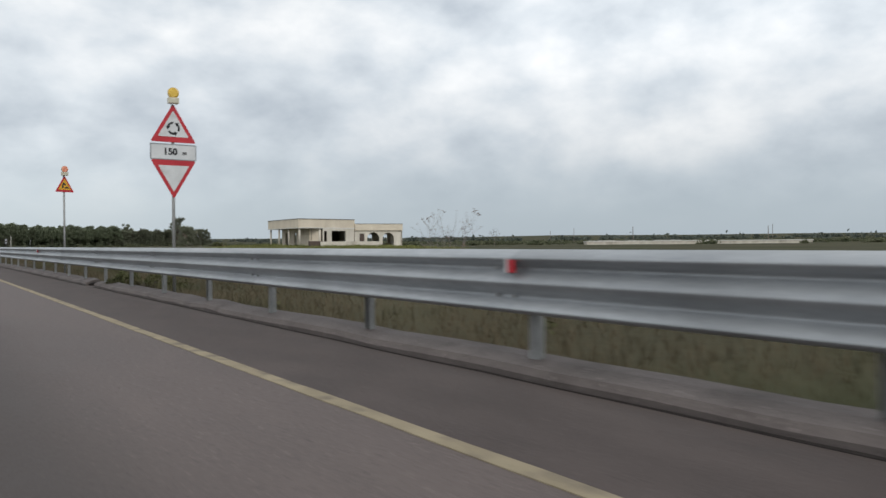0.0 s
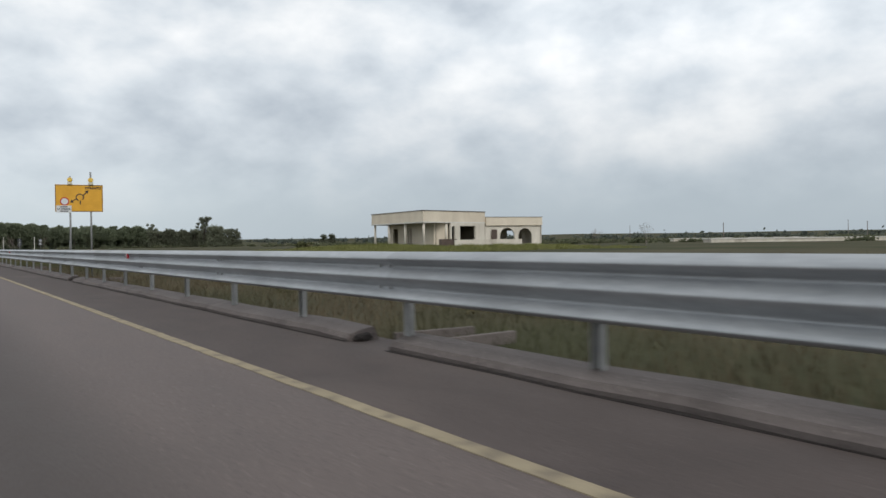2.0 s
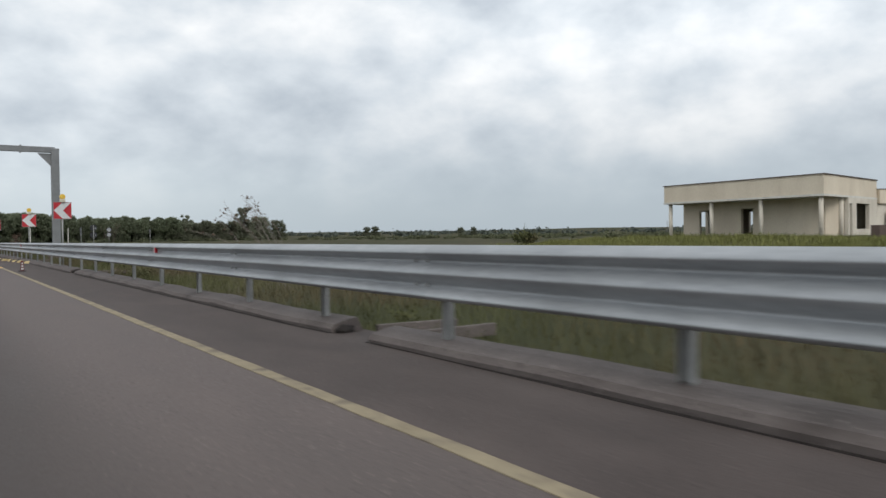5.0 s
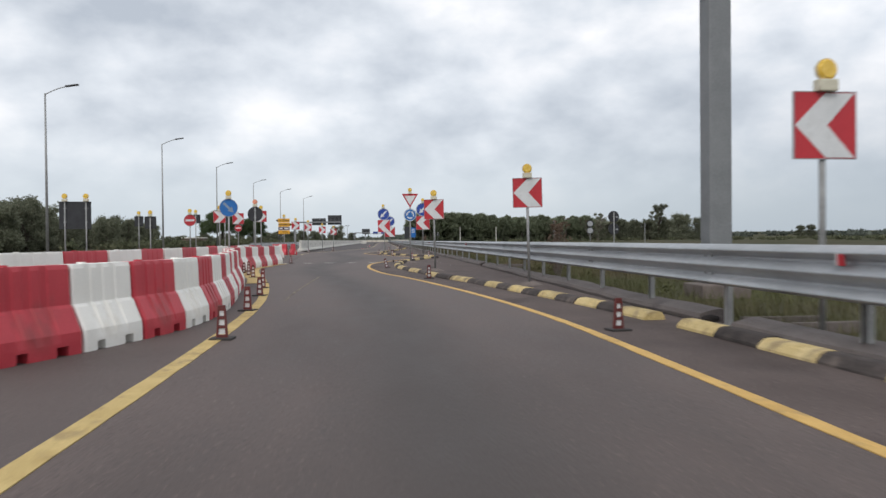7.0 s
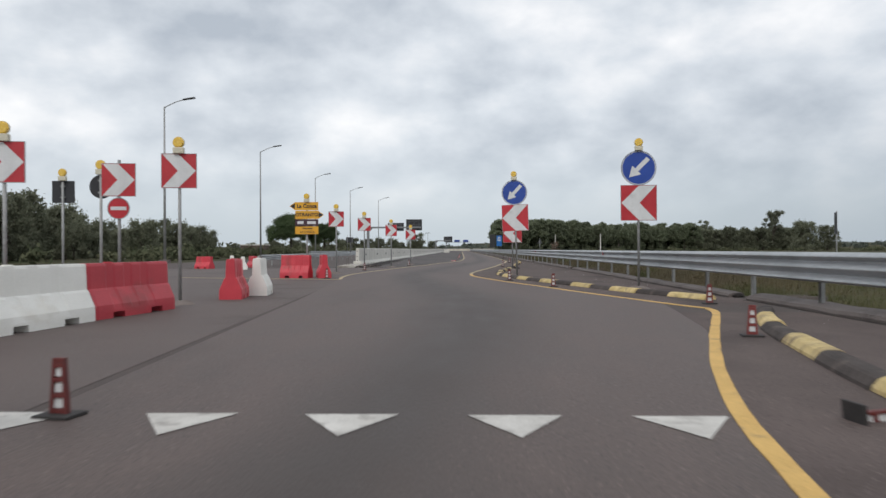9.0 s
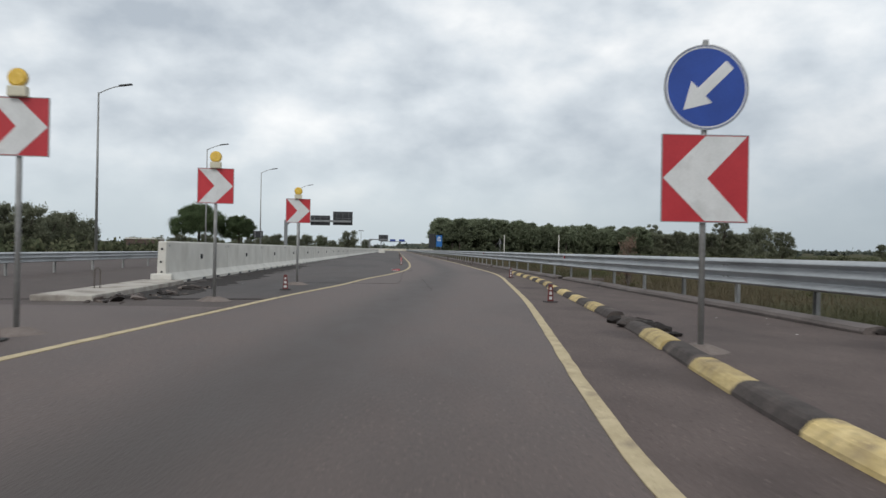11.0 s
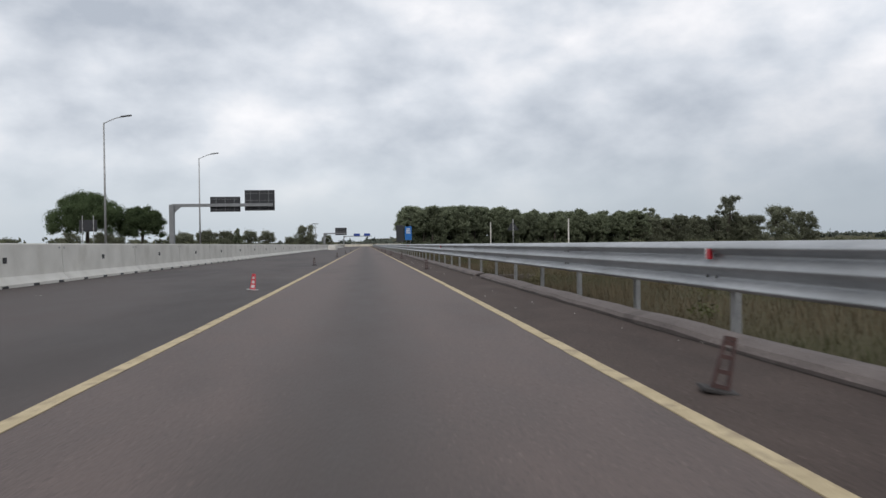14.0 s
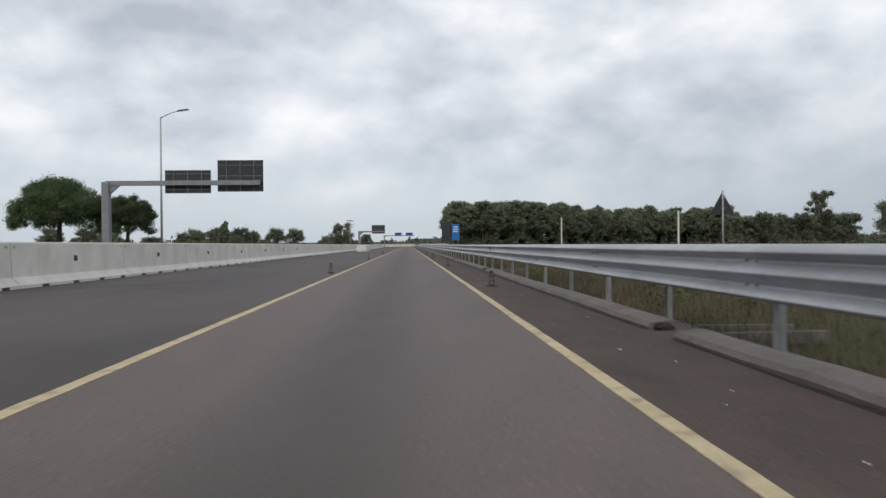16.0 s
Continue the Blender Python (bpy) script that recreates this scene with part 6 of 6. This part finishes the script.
    vs = np.stack([c - A, c + Bv * 0.9, c + A, c - Bv], 1).reshape(-1, 3)
    fs = np.arange(count * 4).reshape(-1, 4)
    return vs.tolist(), [], fs.tolist()


def limb(bm, a, b, r0, r1):
    rod(bm, a, b, r0, r1, 7)


def tree(name, label, kind, height, spread, leaf_mat, seed, leaves, leaf_size, at):
    """A tapered trunk, limbs and a crown of many tufts."""
    rng = random.Random(seed)
    t = thing(name, label, "tree", at=at)
    bm = bmesh.new()
    clumps = []
    if kind == "umbrella":
        fork = height * 0.45
        limb(bm, (0, 0, -0.2), (0.15, 0.1, fork), height * 0.035, height * 0.026)
        for k in range(9):
            a, rr = 2 * math.pi * k / 9 + rng.uniform(-0.2, 0.2), spread * rng.uniform(0.25, 0.78)
            e = Vector((rr * math.cos(a), rr * math.sin(a), height * rng.uniform(0.66, 0.74)))
            limb(bm, (0.15, 0.1, fork), e, height * 0.017, 0.05)
        for k in range(190):
            a, rr = rng.uniform(0, 6.28), spread * math.sqrt(rng.random()) * 0.90
            top = height * (0.94 - 0.36 * (rr / spread) ** 2.8)
            clumps.append((rr * math.cos(a), rr * math.sin(a), top - rng.random() ** 1.3 * 0.47 * height * (1.0 - 0.28 * rr / spread), spread * rng.uniform(0.11, 0.20)))
        flat = 0.8
    elif kind == "pine":
        limb(bm, (0, 0, -0.2), (0, 0, height * 0.93), height * 0.022, 0.04)
        for k in range(110):
            # a domed crown on a bare stem, with suckers and brush below
            u = rng.uniform(0.40, 0.97) if k % 6 else rng.uniform(0.05, 0.40)
            dome = math.sqrt(max(0.05, 1 - ((u - 0.55) / 0.45) ** 2)) if k % 6 else 0.6
            rr = spread * dome * rng.uniform(0.2, 1.0)
            a = rng.uniform(0, 6.28)
            e = Vector((rr * math.cos(a), rr * math.sin(a), height * u))
            if k % 7 == 0:
                limb(bm, (0, 0, height * u * 0.85), e, 0.09, 0.03)
            clumps.append((*e, spread * rng.uniform(0.09, 0.24)))
        flat = 0.75
    elif kind == "column":
        limb(bm, (0, 0, -0.2), (0, 0, height * 0.93), height * 0.022, 0.04)
        for k in range(150):
            u = rng.uniform(0.08, 0.98)
            rr = spread * (1.05 - 0.82 * u ** 1.8) * math.sqrt(rng.random())
            a = rng.uniform(0, 6.28)
            clumps.append((rr * math.cos(a), rr * math.sin(a), height * u, spread * rng.uniform(0.08, 0.20)))
        flat = 0.95
    elif kind == "eucalyptus":
        limb(bm, (0, 0, -0.2), (0.3, 0, height * 0.5), height * 0.024, height * 0.016)
        for k in range(22):
            a = rng.uniform(0, 6.28)
            u = rng.uniform(0.5, 0.95)
            rr = spread * rng.uniform(0.25, 1.0) * (1.25 - 0.7 * u)
            e = Vector((rr * math.cos(a) + 0.3, rr * math.sin(a), height * u))
            limb(bm, (0.3, 0, height * rng.uniform(0.3, 0.5)), e, height * 0.011, 0.04)
            for q in range(2):
                clumps.append((e.x + rng.uniform(-0.6, 0.6), e.y + rng.uniform(-0.6, 0.6), e.z + rng.uniform(-0.3, 0.8), spread * rng.uniform(0.08, 0.17)))
        flat = 0.95
    else:
        limb(bm, (0, 0, -0.2), (0.1, 0, height * 0.35), height * 0.04, height * 0.026)
        for k in range(70):
            a, u = rng.uniform(0, 6.28), rng.uniform(0.12, 0.95)
            rr = spread * math.sqrt(rng.random()) * 0.85 * (1.05 - 0.5 * u)
            e = Vector((rr * math.cos(a), rr * math.sin(a), height * u))
            if k % 6 == 0:
                limb(bm, (0.1, 0, height * 0.3), e, height * 0.014, 0.04)
            clumps.append((*e, spread * rng.uniform(0.10, 0.22)))
        flat = 0.9
    part("trunk", bm, BARK, t)
    part("crown", leaf_cloud(clumps, leaves, leaf_size, seed, flat, 0.16 if kind == "umbrella" else 0.34), leaf_mat, t)
    return t


def plant_trees():
    rng = random.Random(77)
    # two umbrella pines beyond the opposite carriageway
    tree("stone_pine", "broad dark umbrella pine with a bare forked trunk", "umbrella", 11.7, 6.9, LEAF_STONE, 1, 120000, 0.115, (-55.8, 376, -0.2))
    tree("stone_pine", "smaller umbrella pine beside a broader one", "umbrella", 9.3, 4.5, LEAF_STONE, 2, 64000, 0.112, (-46.0, 377, -0.2))
    # a pine wood on the verge side
    kinds = [tree("pine_tree", "dark green pine in a dense wood", "pine", 13.8, 4.3, LEAF_PINE, 11 + k, 11000, 0.25, p) for k, p in enumerate(((12, 492, 0), (20, 500, 0), (29, 497, 0), (36, 499, 0), (44, 503, 0)))]
    for i in range(86):
        u = i / 85
        x = 11 + 98 * u + rng.uniform(-2, 2)
        for row in range(2):
            y = 486 + 38 * u + rng.uniform(0, 10) + row * 10
            sc = rng.uniform(0.78, 1.06) if u < 0.42 else rng.uniform(0.62, 1.0)
            wide = sc * rng.uniform(0.75, 1.2)
            copy_thing(rng.choice(kinds), pose(x, y, -0.2, 0, 0, rng.uniform(0, 360)) @ Matrix.Diagonal((wide, wide, sc, 1)))
    # broadleaf end of the wood, with taller single trees
    broad = [tree("broadleaf_tree", "grey-green broadleaf tree at the wood's edge", "broad", 8.6, 4.6, LEAF_OLIVE, 31 + k, 6000, 0.24, p) for k, p in enumerate(((112, 528, 0), (120, 531, 0), (127, 533, 0)))]
    for i in range(34):
        u = i / 33
        sc = rng.choice((0.95, 1.05, 1.2, 1.35))
        copy_thing(rng.choice(broad), pose(104 + 62 * u + rng.uniform(-2, 2), 526 + 16 * u + rng.uniform(-3, 6), -0.2, 0, 0, rng.uniform(0, 360)) @ Matrix.Diagonal((sc, sc, sc, 1)))
    for x, y, sc in ((255, 574, 0.95), (264, 578, 1.0), (300, 520, 0.8), (340, 560, 0.9)):
        copy_thing(broad[0], pose(x, y, land(x, y), 0, 0, x) @ Matrix.Diagonal((sc, sc, sc, 1)))
    tree("eucalyptus_tree", "tall thin eucalyptus with a loose grey-green crown", "eucalyptus", 20.4, 6.6, LEAF_EUC, 41, 11000, 0.27, (149.5, 534.7, -0.2))
    tree("eucalyptus_tree", "loose grey-green eucalyptus above the wood", "eucalyptus", 15.0, 5.0, LEAF_EUC, 42, 6500, 0.26, (118, 540, -0.2))
    tree("broadleaf_tree", "dark rounded broadleaf tree beside the eucalyptus", "broad", 12.6, 7.6, LEAF_OLIVE, 43, 15000, 0.24, (138.5, 474, -0.2))
    tree("broadleaf_tree", "dark rounded broadleaf tree at the end of the wood", "broad", 11.0, 6.8, LEAF_OLIVE, 44, 13000, 0.24, (150, 479, -0.2))
    # olive wood beyond the opposite carriageway
    olive = [tree("olive_tree", "dull green olive tree in a dark wood", "broad", 6.6, 4.2, LEAF_OLIVE, 51 + k, 8500, 0.165, p) for k, p in enumerate(((-48, 205, 0), (-55, 214, 0), (-50, 226, 0), (-60, 236, 0)))]
    for i in range(120):
        u = i / 119
        y = 160 + 170 * u
        x = -46 - 8 * rng.random() - (2 + 22 * max(0, u - 0.45)) - 14 * rng.random()
        sc = (rng.uniform(0.55, 1.02) if i % 8 else rng.uniform(1.1, 1.3)) * (0.78 if u < 0.26 else 1.0 if u < 0.6 else 0.9)
        copy_thing(rng.choice(olive), pose(x, y, -0.2, 0, 0, rng.uniform(0, 360)) @ Matrix.Diagonal((sc, sc, sc, 1)))
    # scattered trees further along the opposite side
    for x, y, sc in ((-58, 392, 0.7), (-66, 396, 0.7), (-38, 420, 0.75), (-44, 424, 0.8), (-50, 430, 0.75), (-34, 470, 0.9), (-40, 474, 0.95), (-46, 470, 0.8), (-53, 480, 0.85), (-60, 500, 0.9), (-29.7, 565, 1.5), (-70, 520, 0.9), (-80, 540, 0.95), (-24, 640, 1.0), (-34, 650, 1.0), (-44, 640, 0.9)):
        copy_thing(rng.choice(olive), pose(x, y, -0.2, 0, 0, rng.uniform(0, 360)) @ Matrix.Diagonal((sc, sc, sc, 1)))
    for k in range(60):
        y = 385 + 190 * rng.random()
        x = -30 - 0.16 * (y - 385) - 55 * rng.random() ** 1.3
        sc = rng.uniform(0.28, 0.62)
        copy_thing(rng.choice(olive), pose(x, y, -0.2, 0, 0, rng.uniform(0, 360)) @ Matrix.Diagonal((sc * 1.25, sc * 1.25, sc, 1)))
    tree("cypress_tree", "slim dark pointed cypress", "column", 3.6, 0.75, LEAF_PINE, 61, 3000, 0.12, (-21.3, 335.9, -0.1))


plant_trees()


def make_scrub():
    """Low scrub and hedges that close the far fields."""
    rng = np.random.default_rng(8)
    clumps = []
    for k in range(1100):
        a = rng.uniform(-0.12, 1.75)
        d = rng.uniform(150, 640)
        x, y = 20 + d * math.sin(a), 60 + d * math.cos(a)
        if (x < 40 and y > 300) or (x < 125 and y < 420):
            continue
        clumps.append((x, y, land(x, y) + rng.uniform(0.1, 0.7), rng.uniform(0.8, 2.2)))
    s = part("scrub", leaf_cloud(clumps, 150000, 0.36, 5, 0.42), SCRUB)
    tagged(s, "dull green scrub and hedges across the far fields", "scrub", kind="stuff")
    clumps = []
    for k in range(170):
        y = rng.uniform(210, 640)
        x = -33 - rng.uniform(0, 9) + 0.02 * (y - 210)
        clumps.append((x, y, rng.uniform(0.1, 0.7), rng.uniform(0.7, 1.7)))
    s = part("scrub", leaf_cloud(clumps, 44000, 0.26, 6, 0.6), SCRUB)
    tagged(s, "low scrub along the opposite verge", "scrub", kind="stuff")
    clumps = []
    for k in range(520):
        a = rng.uniform(-0.1, 2.2)
        d = rng.uniform(700, 1500)
        x, y = d * math.sin(a), 150 + d * math.cos(a)
        clumps.append((x, y, land(x, y) + 1.0, rng.uniform(4, 9)))
    s = part("far_wood", leaf_cloud(clumps, 26000, 2.6, 7, 0.45), HILL)
    tagged(s, "distant woods on low hills, haze painted into the leaf colour", "wood", kind="stuff")


make_scrub()


def make_grass():
    """Uncut grass behind the guardrail."""
    rng = np.random.default_rng(3)

    def blades(n, x0, x1, y0, y1, h, seed, width):
        r = np.random.default_rng(seed)
        x = x0 + (x1 - x0) * r.random(n) ** 1.4
        y = y0 + (y1 - y0) * r.random(n)
        z = np.where(x < 4, -0.10, -0.14) if x1 < 43 else np.array([land(a, b) for a, b in zip(x, y)])
        hh = h * (0.35 + 0.9 * r.random(n)) * (0.75 + 0.6 * np.sin(y * 0.7 + 3 * np.sin(y * 0.23)) * np.sin(x * 1.1 + 1.0) * 0.6)
        a = r.random(n) * 6.283
        lean = 0.25 + 0.5 * r.random(n)
        dx, dy = np.cos(a), np.sin(a)
        w = width * (0.6 + r.random(n))
        p0 = np.stack([x - dy * w, y + dx * w, z], 1)
        p1 = np.stack([x + dy * w, y - dx * w, z], 1)
        p2 = np.stack([x + dx * hh * lean, y + dy * hh * lean, z + hh], 1)
        vs = np.stack([p0, p1, p2], 1).reshape(-1, 3)
        return vs.tolist(), [], np.arange(n * 3).reshape(-1, 3).tolist()

    for seed, a in ((5, (100000, 0.5, 8.0, -25, 82, 0.28, 11, 0.0045)), (1, (95000, 0.5, 8.0, 82, 175, 0.30, 15, 0.0045)), (2, (170000, 0.35, 7.0, 175, 345, 0.32, 12, 0.0045)), (3, (150000, 5, 42, -20, 330, 0.34, 13, 0.010)), (4, (34000, 38, 76, 100, 113.6, 0.42, 14, 0.022)), (6, (26000, 36, 51.6, 112, 142, 0.42, 16, 0.022))):
        tagged(part("grass", blades(*a), GRASS_DRY if seed in (2, 3, 5) else GRASS_MOUND if seed in (4, 6) else GRASS), "rough half-dry grass on the verge", "grass", kind="stuff")
    # low weeds and shrubs near the rail
    clumps = []
    for k in range(150):
        y = rng.uniform(-15, 320)
        x = 0.9 + rng.random() ** 1.5 * 6
        clumps.append((x, y, 0.05, rng.uniform(0.12, 0.42)))
    tagged(part("weeds", leaf_cloud(clumps, 34000, 0.030, 9, 0.8), GRASS), "leafy weeds and small shrubs on the verge", "weeds", kind="stuff")


make_grass()


def low_bush(x, y, size, seed):
    """A low leafy weed with a few stems that spills over the kerb."""
    b = thing("low_bush", "low grey-green weed growing over the asphalt kerb", "bush", at=(x, y, 0))
    rng = random.Random(seed)
    bm, clumps = bmesh.new(), []
    for k in range(22):
        a, r = rng.uniform(0, 6.28), size * math.sqrt(rng.random()) * 0.55
        e = (r * math.cos(a), r * math.sin(a) * 1.5, size * rng.uniform(0.12, 0.80) * (1.1 - r / size))
        rod(bm, (0, 0, 0), e, 0.005, 0.002, 5)
        clumps.append((*e, size * rng.uniform(0.10, 0.20)))
    part("stem_set", bm, TWIG, b)
    part("leaves", leaf_cloud(clumps, 2600, 0.022, seed, 0.9), GRASS, b)


low_bush(0.36, 14.15, 0.40, 71)
low_bush(0.75, 15.0, 0.50, 72)
low_bush(1.35, 14.6, 0.55, 73)


def dry_shrub(x, y, height, seed, label, lean=(0.0, 0.0), stems=5, bits=0):
    """A bare shrub of thin stems that sway to one side, with a few withered leaf tips."""
    s = thing("dry_shrub", label, "shrub", at=(x, y, -0.1))
    rng = random.Random(seed)
    bm = bmesh.new()
    tips = []

    def grow(p, d, L, r, n):
        q = p + d * L
        rod(bm, p, q, r, r * 0.65, 5)
        tips.append((*q, 0.05))
        if n:
            for k in range(2):
                e = (d + Vector((rng.uniform(-1, 1) + lean[0], rng.uniform(-1, 1) + lean[1], rng.uniform(-0.3, 0.5))) * 0.5).normalized()
                grow(q, e, L * rng.uniform(0.6, 0.85), r * 0.65, n - 1)

    for k in range(stems):
        d = Vector((rng.uniform(-0.35, 0.35) + lean[0] * rng.random(), rng.uniform(-0.35, 0.35) + lean[1] * rng.random(), 1)).normalized()
        grow(Vector((rng.uniform(-0.12, 0.12), rng.uniform(-0.12, 0.12), 0)), d, height * 0.34, height * 0.0034, 3)
    part("branch_frame", bm, TWIG, s)
    if bits:
        part("withered_leaves", leaf_cloud(tips, bits, 0.011 * height, seed), RUST_LEAF, s, "small withered leaf tips")


dry_shrub(4.3, 7.0, 1.75, 15, "tall dry weed stalks behind the guardrail", (0.1, 0.3), 7, 160)
dry_shrub(2.36, 13.7, 1.7, 16, "tall dry weed stalk behind the guardrail", (-0.4, 0.3), 3, 60)
dry_shrub(2.75, 101.95, 2.5, 5, "bare dry shrub beyond the guardrail", (-0.5, 0.33), 6, 150)
dry_shrub(14.0, 185.0, 3.2, 6, "bare dry shrub in the field", (0.2, 0.0), 5, 200)
dry_shrub(94.3, 116.5, 3.8, 7, "bare dry shrub in the field", (0.0, 0.0), 7, 500)
dry_shrub(84.0, 118.0, 3.0, 9, "bare dry shrub in the field", (0.3, 0.0), 6, 400)


def brown_bush(x, y, seed):
    s = thing("brown_bush", "thin rusty brown dry bush just behind the guardrail", "shrub", "dry bushes", (x, y, -0.1))
    rng = random.Random(seed)
    bm = bmesh.new()
    clumps = []
    for k in range(30):
        a, r, z = rng.uniform(0, 6.28), rng.uniform(0, 0.34), rng.uniform(0.3, 1.5)
        rod(bm, (0, 0, 0), (r * math.cos(a), r * math.sin(a), z), 0.009, 0.004, 5)
        clumps.append((r * math.cos(a), r * math.sin(a), z, rng.uniform(0.08, 0.17)))
    part("stems", bm, TWIG, s)
    part("foliage", leaf_cloud(clumps, 900, 0.035, seed), RUST_LEAF, s)


brown_bush(0.75, 141.5, 14)
brown_bush(0.85, 203.0, 18)


def reed_clump():
    s = thing("reed_clump", "clump of green reeds with plumes", "plant", at=(48.2, 148.5, -0.1))
    rng = random.Random(12)
    bm = bmesh.new()
    for k in range(26):
        x, y = rng.uniform(-0.7, 0.7), rng.uniform(-1, 1)
        h = rng.uniform(1.0, 2.4)
        rod(bm, (x, y, 0), (x + rng.uniform(-0.2, 0.7), y, h), 0.03, 0.01, 5)
    part("stems", bm, GRASS, s)
    part("leaves", leaf_cloud([(rng.uniform(-1, 1), rng.uniform(-1, 1), rng.uniform(0.3, 1.0), 0.5) for _ in range(10)], 600, 0.2, 4), GRASS, s)


reed_clump()


# ---- far things ----
def utility_pole(x, y, h, label="far wooden utility pole"):
    s = thing("utility_pole", label, "utility pole", "utility poles", (x, y, land(x, y)))
    bm = bmesh.new()
    rod(bm, (0, 0, -0.3), (0, 0, h), 0.17, 0.12, 8)
    part("pole", bm, TWIG, s)
    bm = bmesh.new()
    box(bm, (0, 0, h - 0.5), (1.5, 0.12, 0.14), Euler((0, 0, 0.7)))
    part("crossarm", bm, TWIG, s)


for x, y, h in ((233, 200, 6.6), (330, 330, 9), (300, 183, 7.0), (260, 110, 6.5), (405, 245, 10), (395, 420, 9)):
    utility_pole(x, y, h)
for x, y, h in ((23.9, 389.8, 5.6), (31, 352, 5.0)):
    s = thing("pale_post", "pale bare post before the wood", "post", "pale posts", (x, y, -0.1))
    part("pole", rod(bmesh.new(), (0, 0, 0), (0, 0, h), 0.13, 0.11, 10), CONCRETE, s)


def info_panel():
    s = thing("roadside_panel", "dark panel and blue panel on posts beside the road", "road sign", at=(9.6, 482.7, 0))
    for x, w, h, zc, mat in ((-1.3, 2.6, 5.6, 4.6, SIGN_BACK), (1.5, 2.3, 4.6, 4.6, BLUE_ROAD)):
        bm = bmesh.new()
        box(bm, (x, 0, zc), (w, 0.12, h), bevel=0.02)
        p = part("panel", bm, mat, s)
        bm = bmesh.new()
        for q in (-0.3, 0.3):
            rod(bm, (x + q * w, 0.12, -0.1), (x + q * w, 0.12, zc + h / 2), 0.09, n=8)
        part("post_pair", bm, GREY_PAINT, p)
        if mat is BLUE_ROAD:
            bars(p, x, zc + 0.8, 1.6, 2.0, 3, WHITE, -0.064)


info_panel()


def low_buildings():
    rng = random.Random(2)
    for x, y, w, d, hh, lab in ((175, 128, 60, 8, 0.75, "long low pale greenhouse wall in the far field"), (250, 205, 50, 8, 0.95, "long low pale farm wall in the far field"), (-51.8, 323, 5.4, 5, 2.1, "small brown farm hut before the olive wood"), (-14, 700, 30, 6, 1.3, "low pale block at the road's far end"), (14, 690, 22, 6, 1.2, "low pale block at the road's far end")):
        s = thing("low_building", lab, "building", at=(x, y, land(x, y)), turn=-40 if x > 100 else 0)
        bm = bmesh.new()
        box(bm, (0, 0, hh / 2), (w, d, hh), bevel=0.05)
        part("wall", bm, STUCCO_PALE if hh != 2.1 else RUST_WALL, s)
        bm = bmesh.new()
        box(bm, (0, 0, hh + 0.12), (w * 1.01, d * 1.05, 0.24), bevel=0.03)
        part("roof", bm, CONCRETE, s)
        if hh == 2.1:
            for k in range(4):
                bm = bmesh.new()
                box(bm, (-w * 0.35 + w * 0.23 * k, -d / 2 - 0.01, hh * 0.5), (w * 0.1, 0.06, hh * 0.35))
                part("window", bm, BLACK, s)


low_buildings()


def median_blocks():
    """Low barriers where the median wall ends far off."""
    s = thing("rail_end", "low pale rail end on the far median", "barrier", at=(-9.5, 372, 0))
    bm = bmesh.new()
    box(bm, (0, 0, 0.45), (1.4, 9, 0.9), bevel=0.1)
    part("block", bm, CONCRETE, s)


median_blocks()


def road_litter():
    """Small stones and chips on the shoulder."""
    rng = np.random.default_rng(15)
    n = 500
    vs, fs = [], []
    for i in range(n):
        y = rng.uniform(-10, 300)
        x = rng.choice([rng.uniform(-1.1, -0.1), rng.uniform(-1.25, 0.0), rng.uniform(-11.2, -6.2)])
        if x < -2 and y < 190:
            continue
        r = rng.uniform(0.004, 0.013)
        b = len(vs)
        pts = np.array([[1, 0, 0], [0, 1, 0], [-1, 0, 0], [0, -1, 0], [0, 0, 0.9]]) * r * rng.uniform(0.6, 1.3, (5, 1)) + [x, y, 0.004]
        vs += pts.tolist()
        fs += [(b, b + 1, b + 4), (b + 1, b + 2, b + 4), (b + 2, b + 3, b + 4), (b + 3, b, b + 4)]
    tagged(part("road_grit", (vs, [], fs), BERM), "scattered grit on the shoulder", "grit", kind="stuff")


def litter_chips():
    """Pale scraps and chips blown along the shoulder and the wall foot."""
    rng = np.random.default_rng(44)
    vs, fs = [], []
    for i in range(260):
        y = rng.uniform(150, 300)
        x = rng.uniform(-1.2, -0.1) if i % 3 else rng.uniform(-11.4, -9.6)
        if x < -2 and y < 200:
            continue
        a, r = rng.uniform(0, 6.28), rng.uniform(0.006, 0.018)
        c, s, b = math.cos(a) * r, math.sin(a) * r, len(vs)
        vs += [(x + c, y + s, 0.006), (x - s, y + c, 0.012), (x - c, y - s, 0.006), (x + s, y - c, 0.010)]
        fs.append((b, b + 1, b + 2, b + 3))
    tagged(part("litter", (vs, [], fs), PLASTIC_WHITE), "small pale scraps on the road edge", "litter", kind="stuff")


road_litter()
litter_chips()
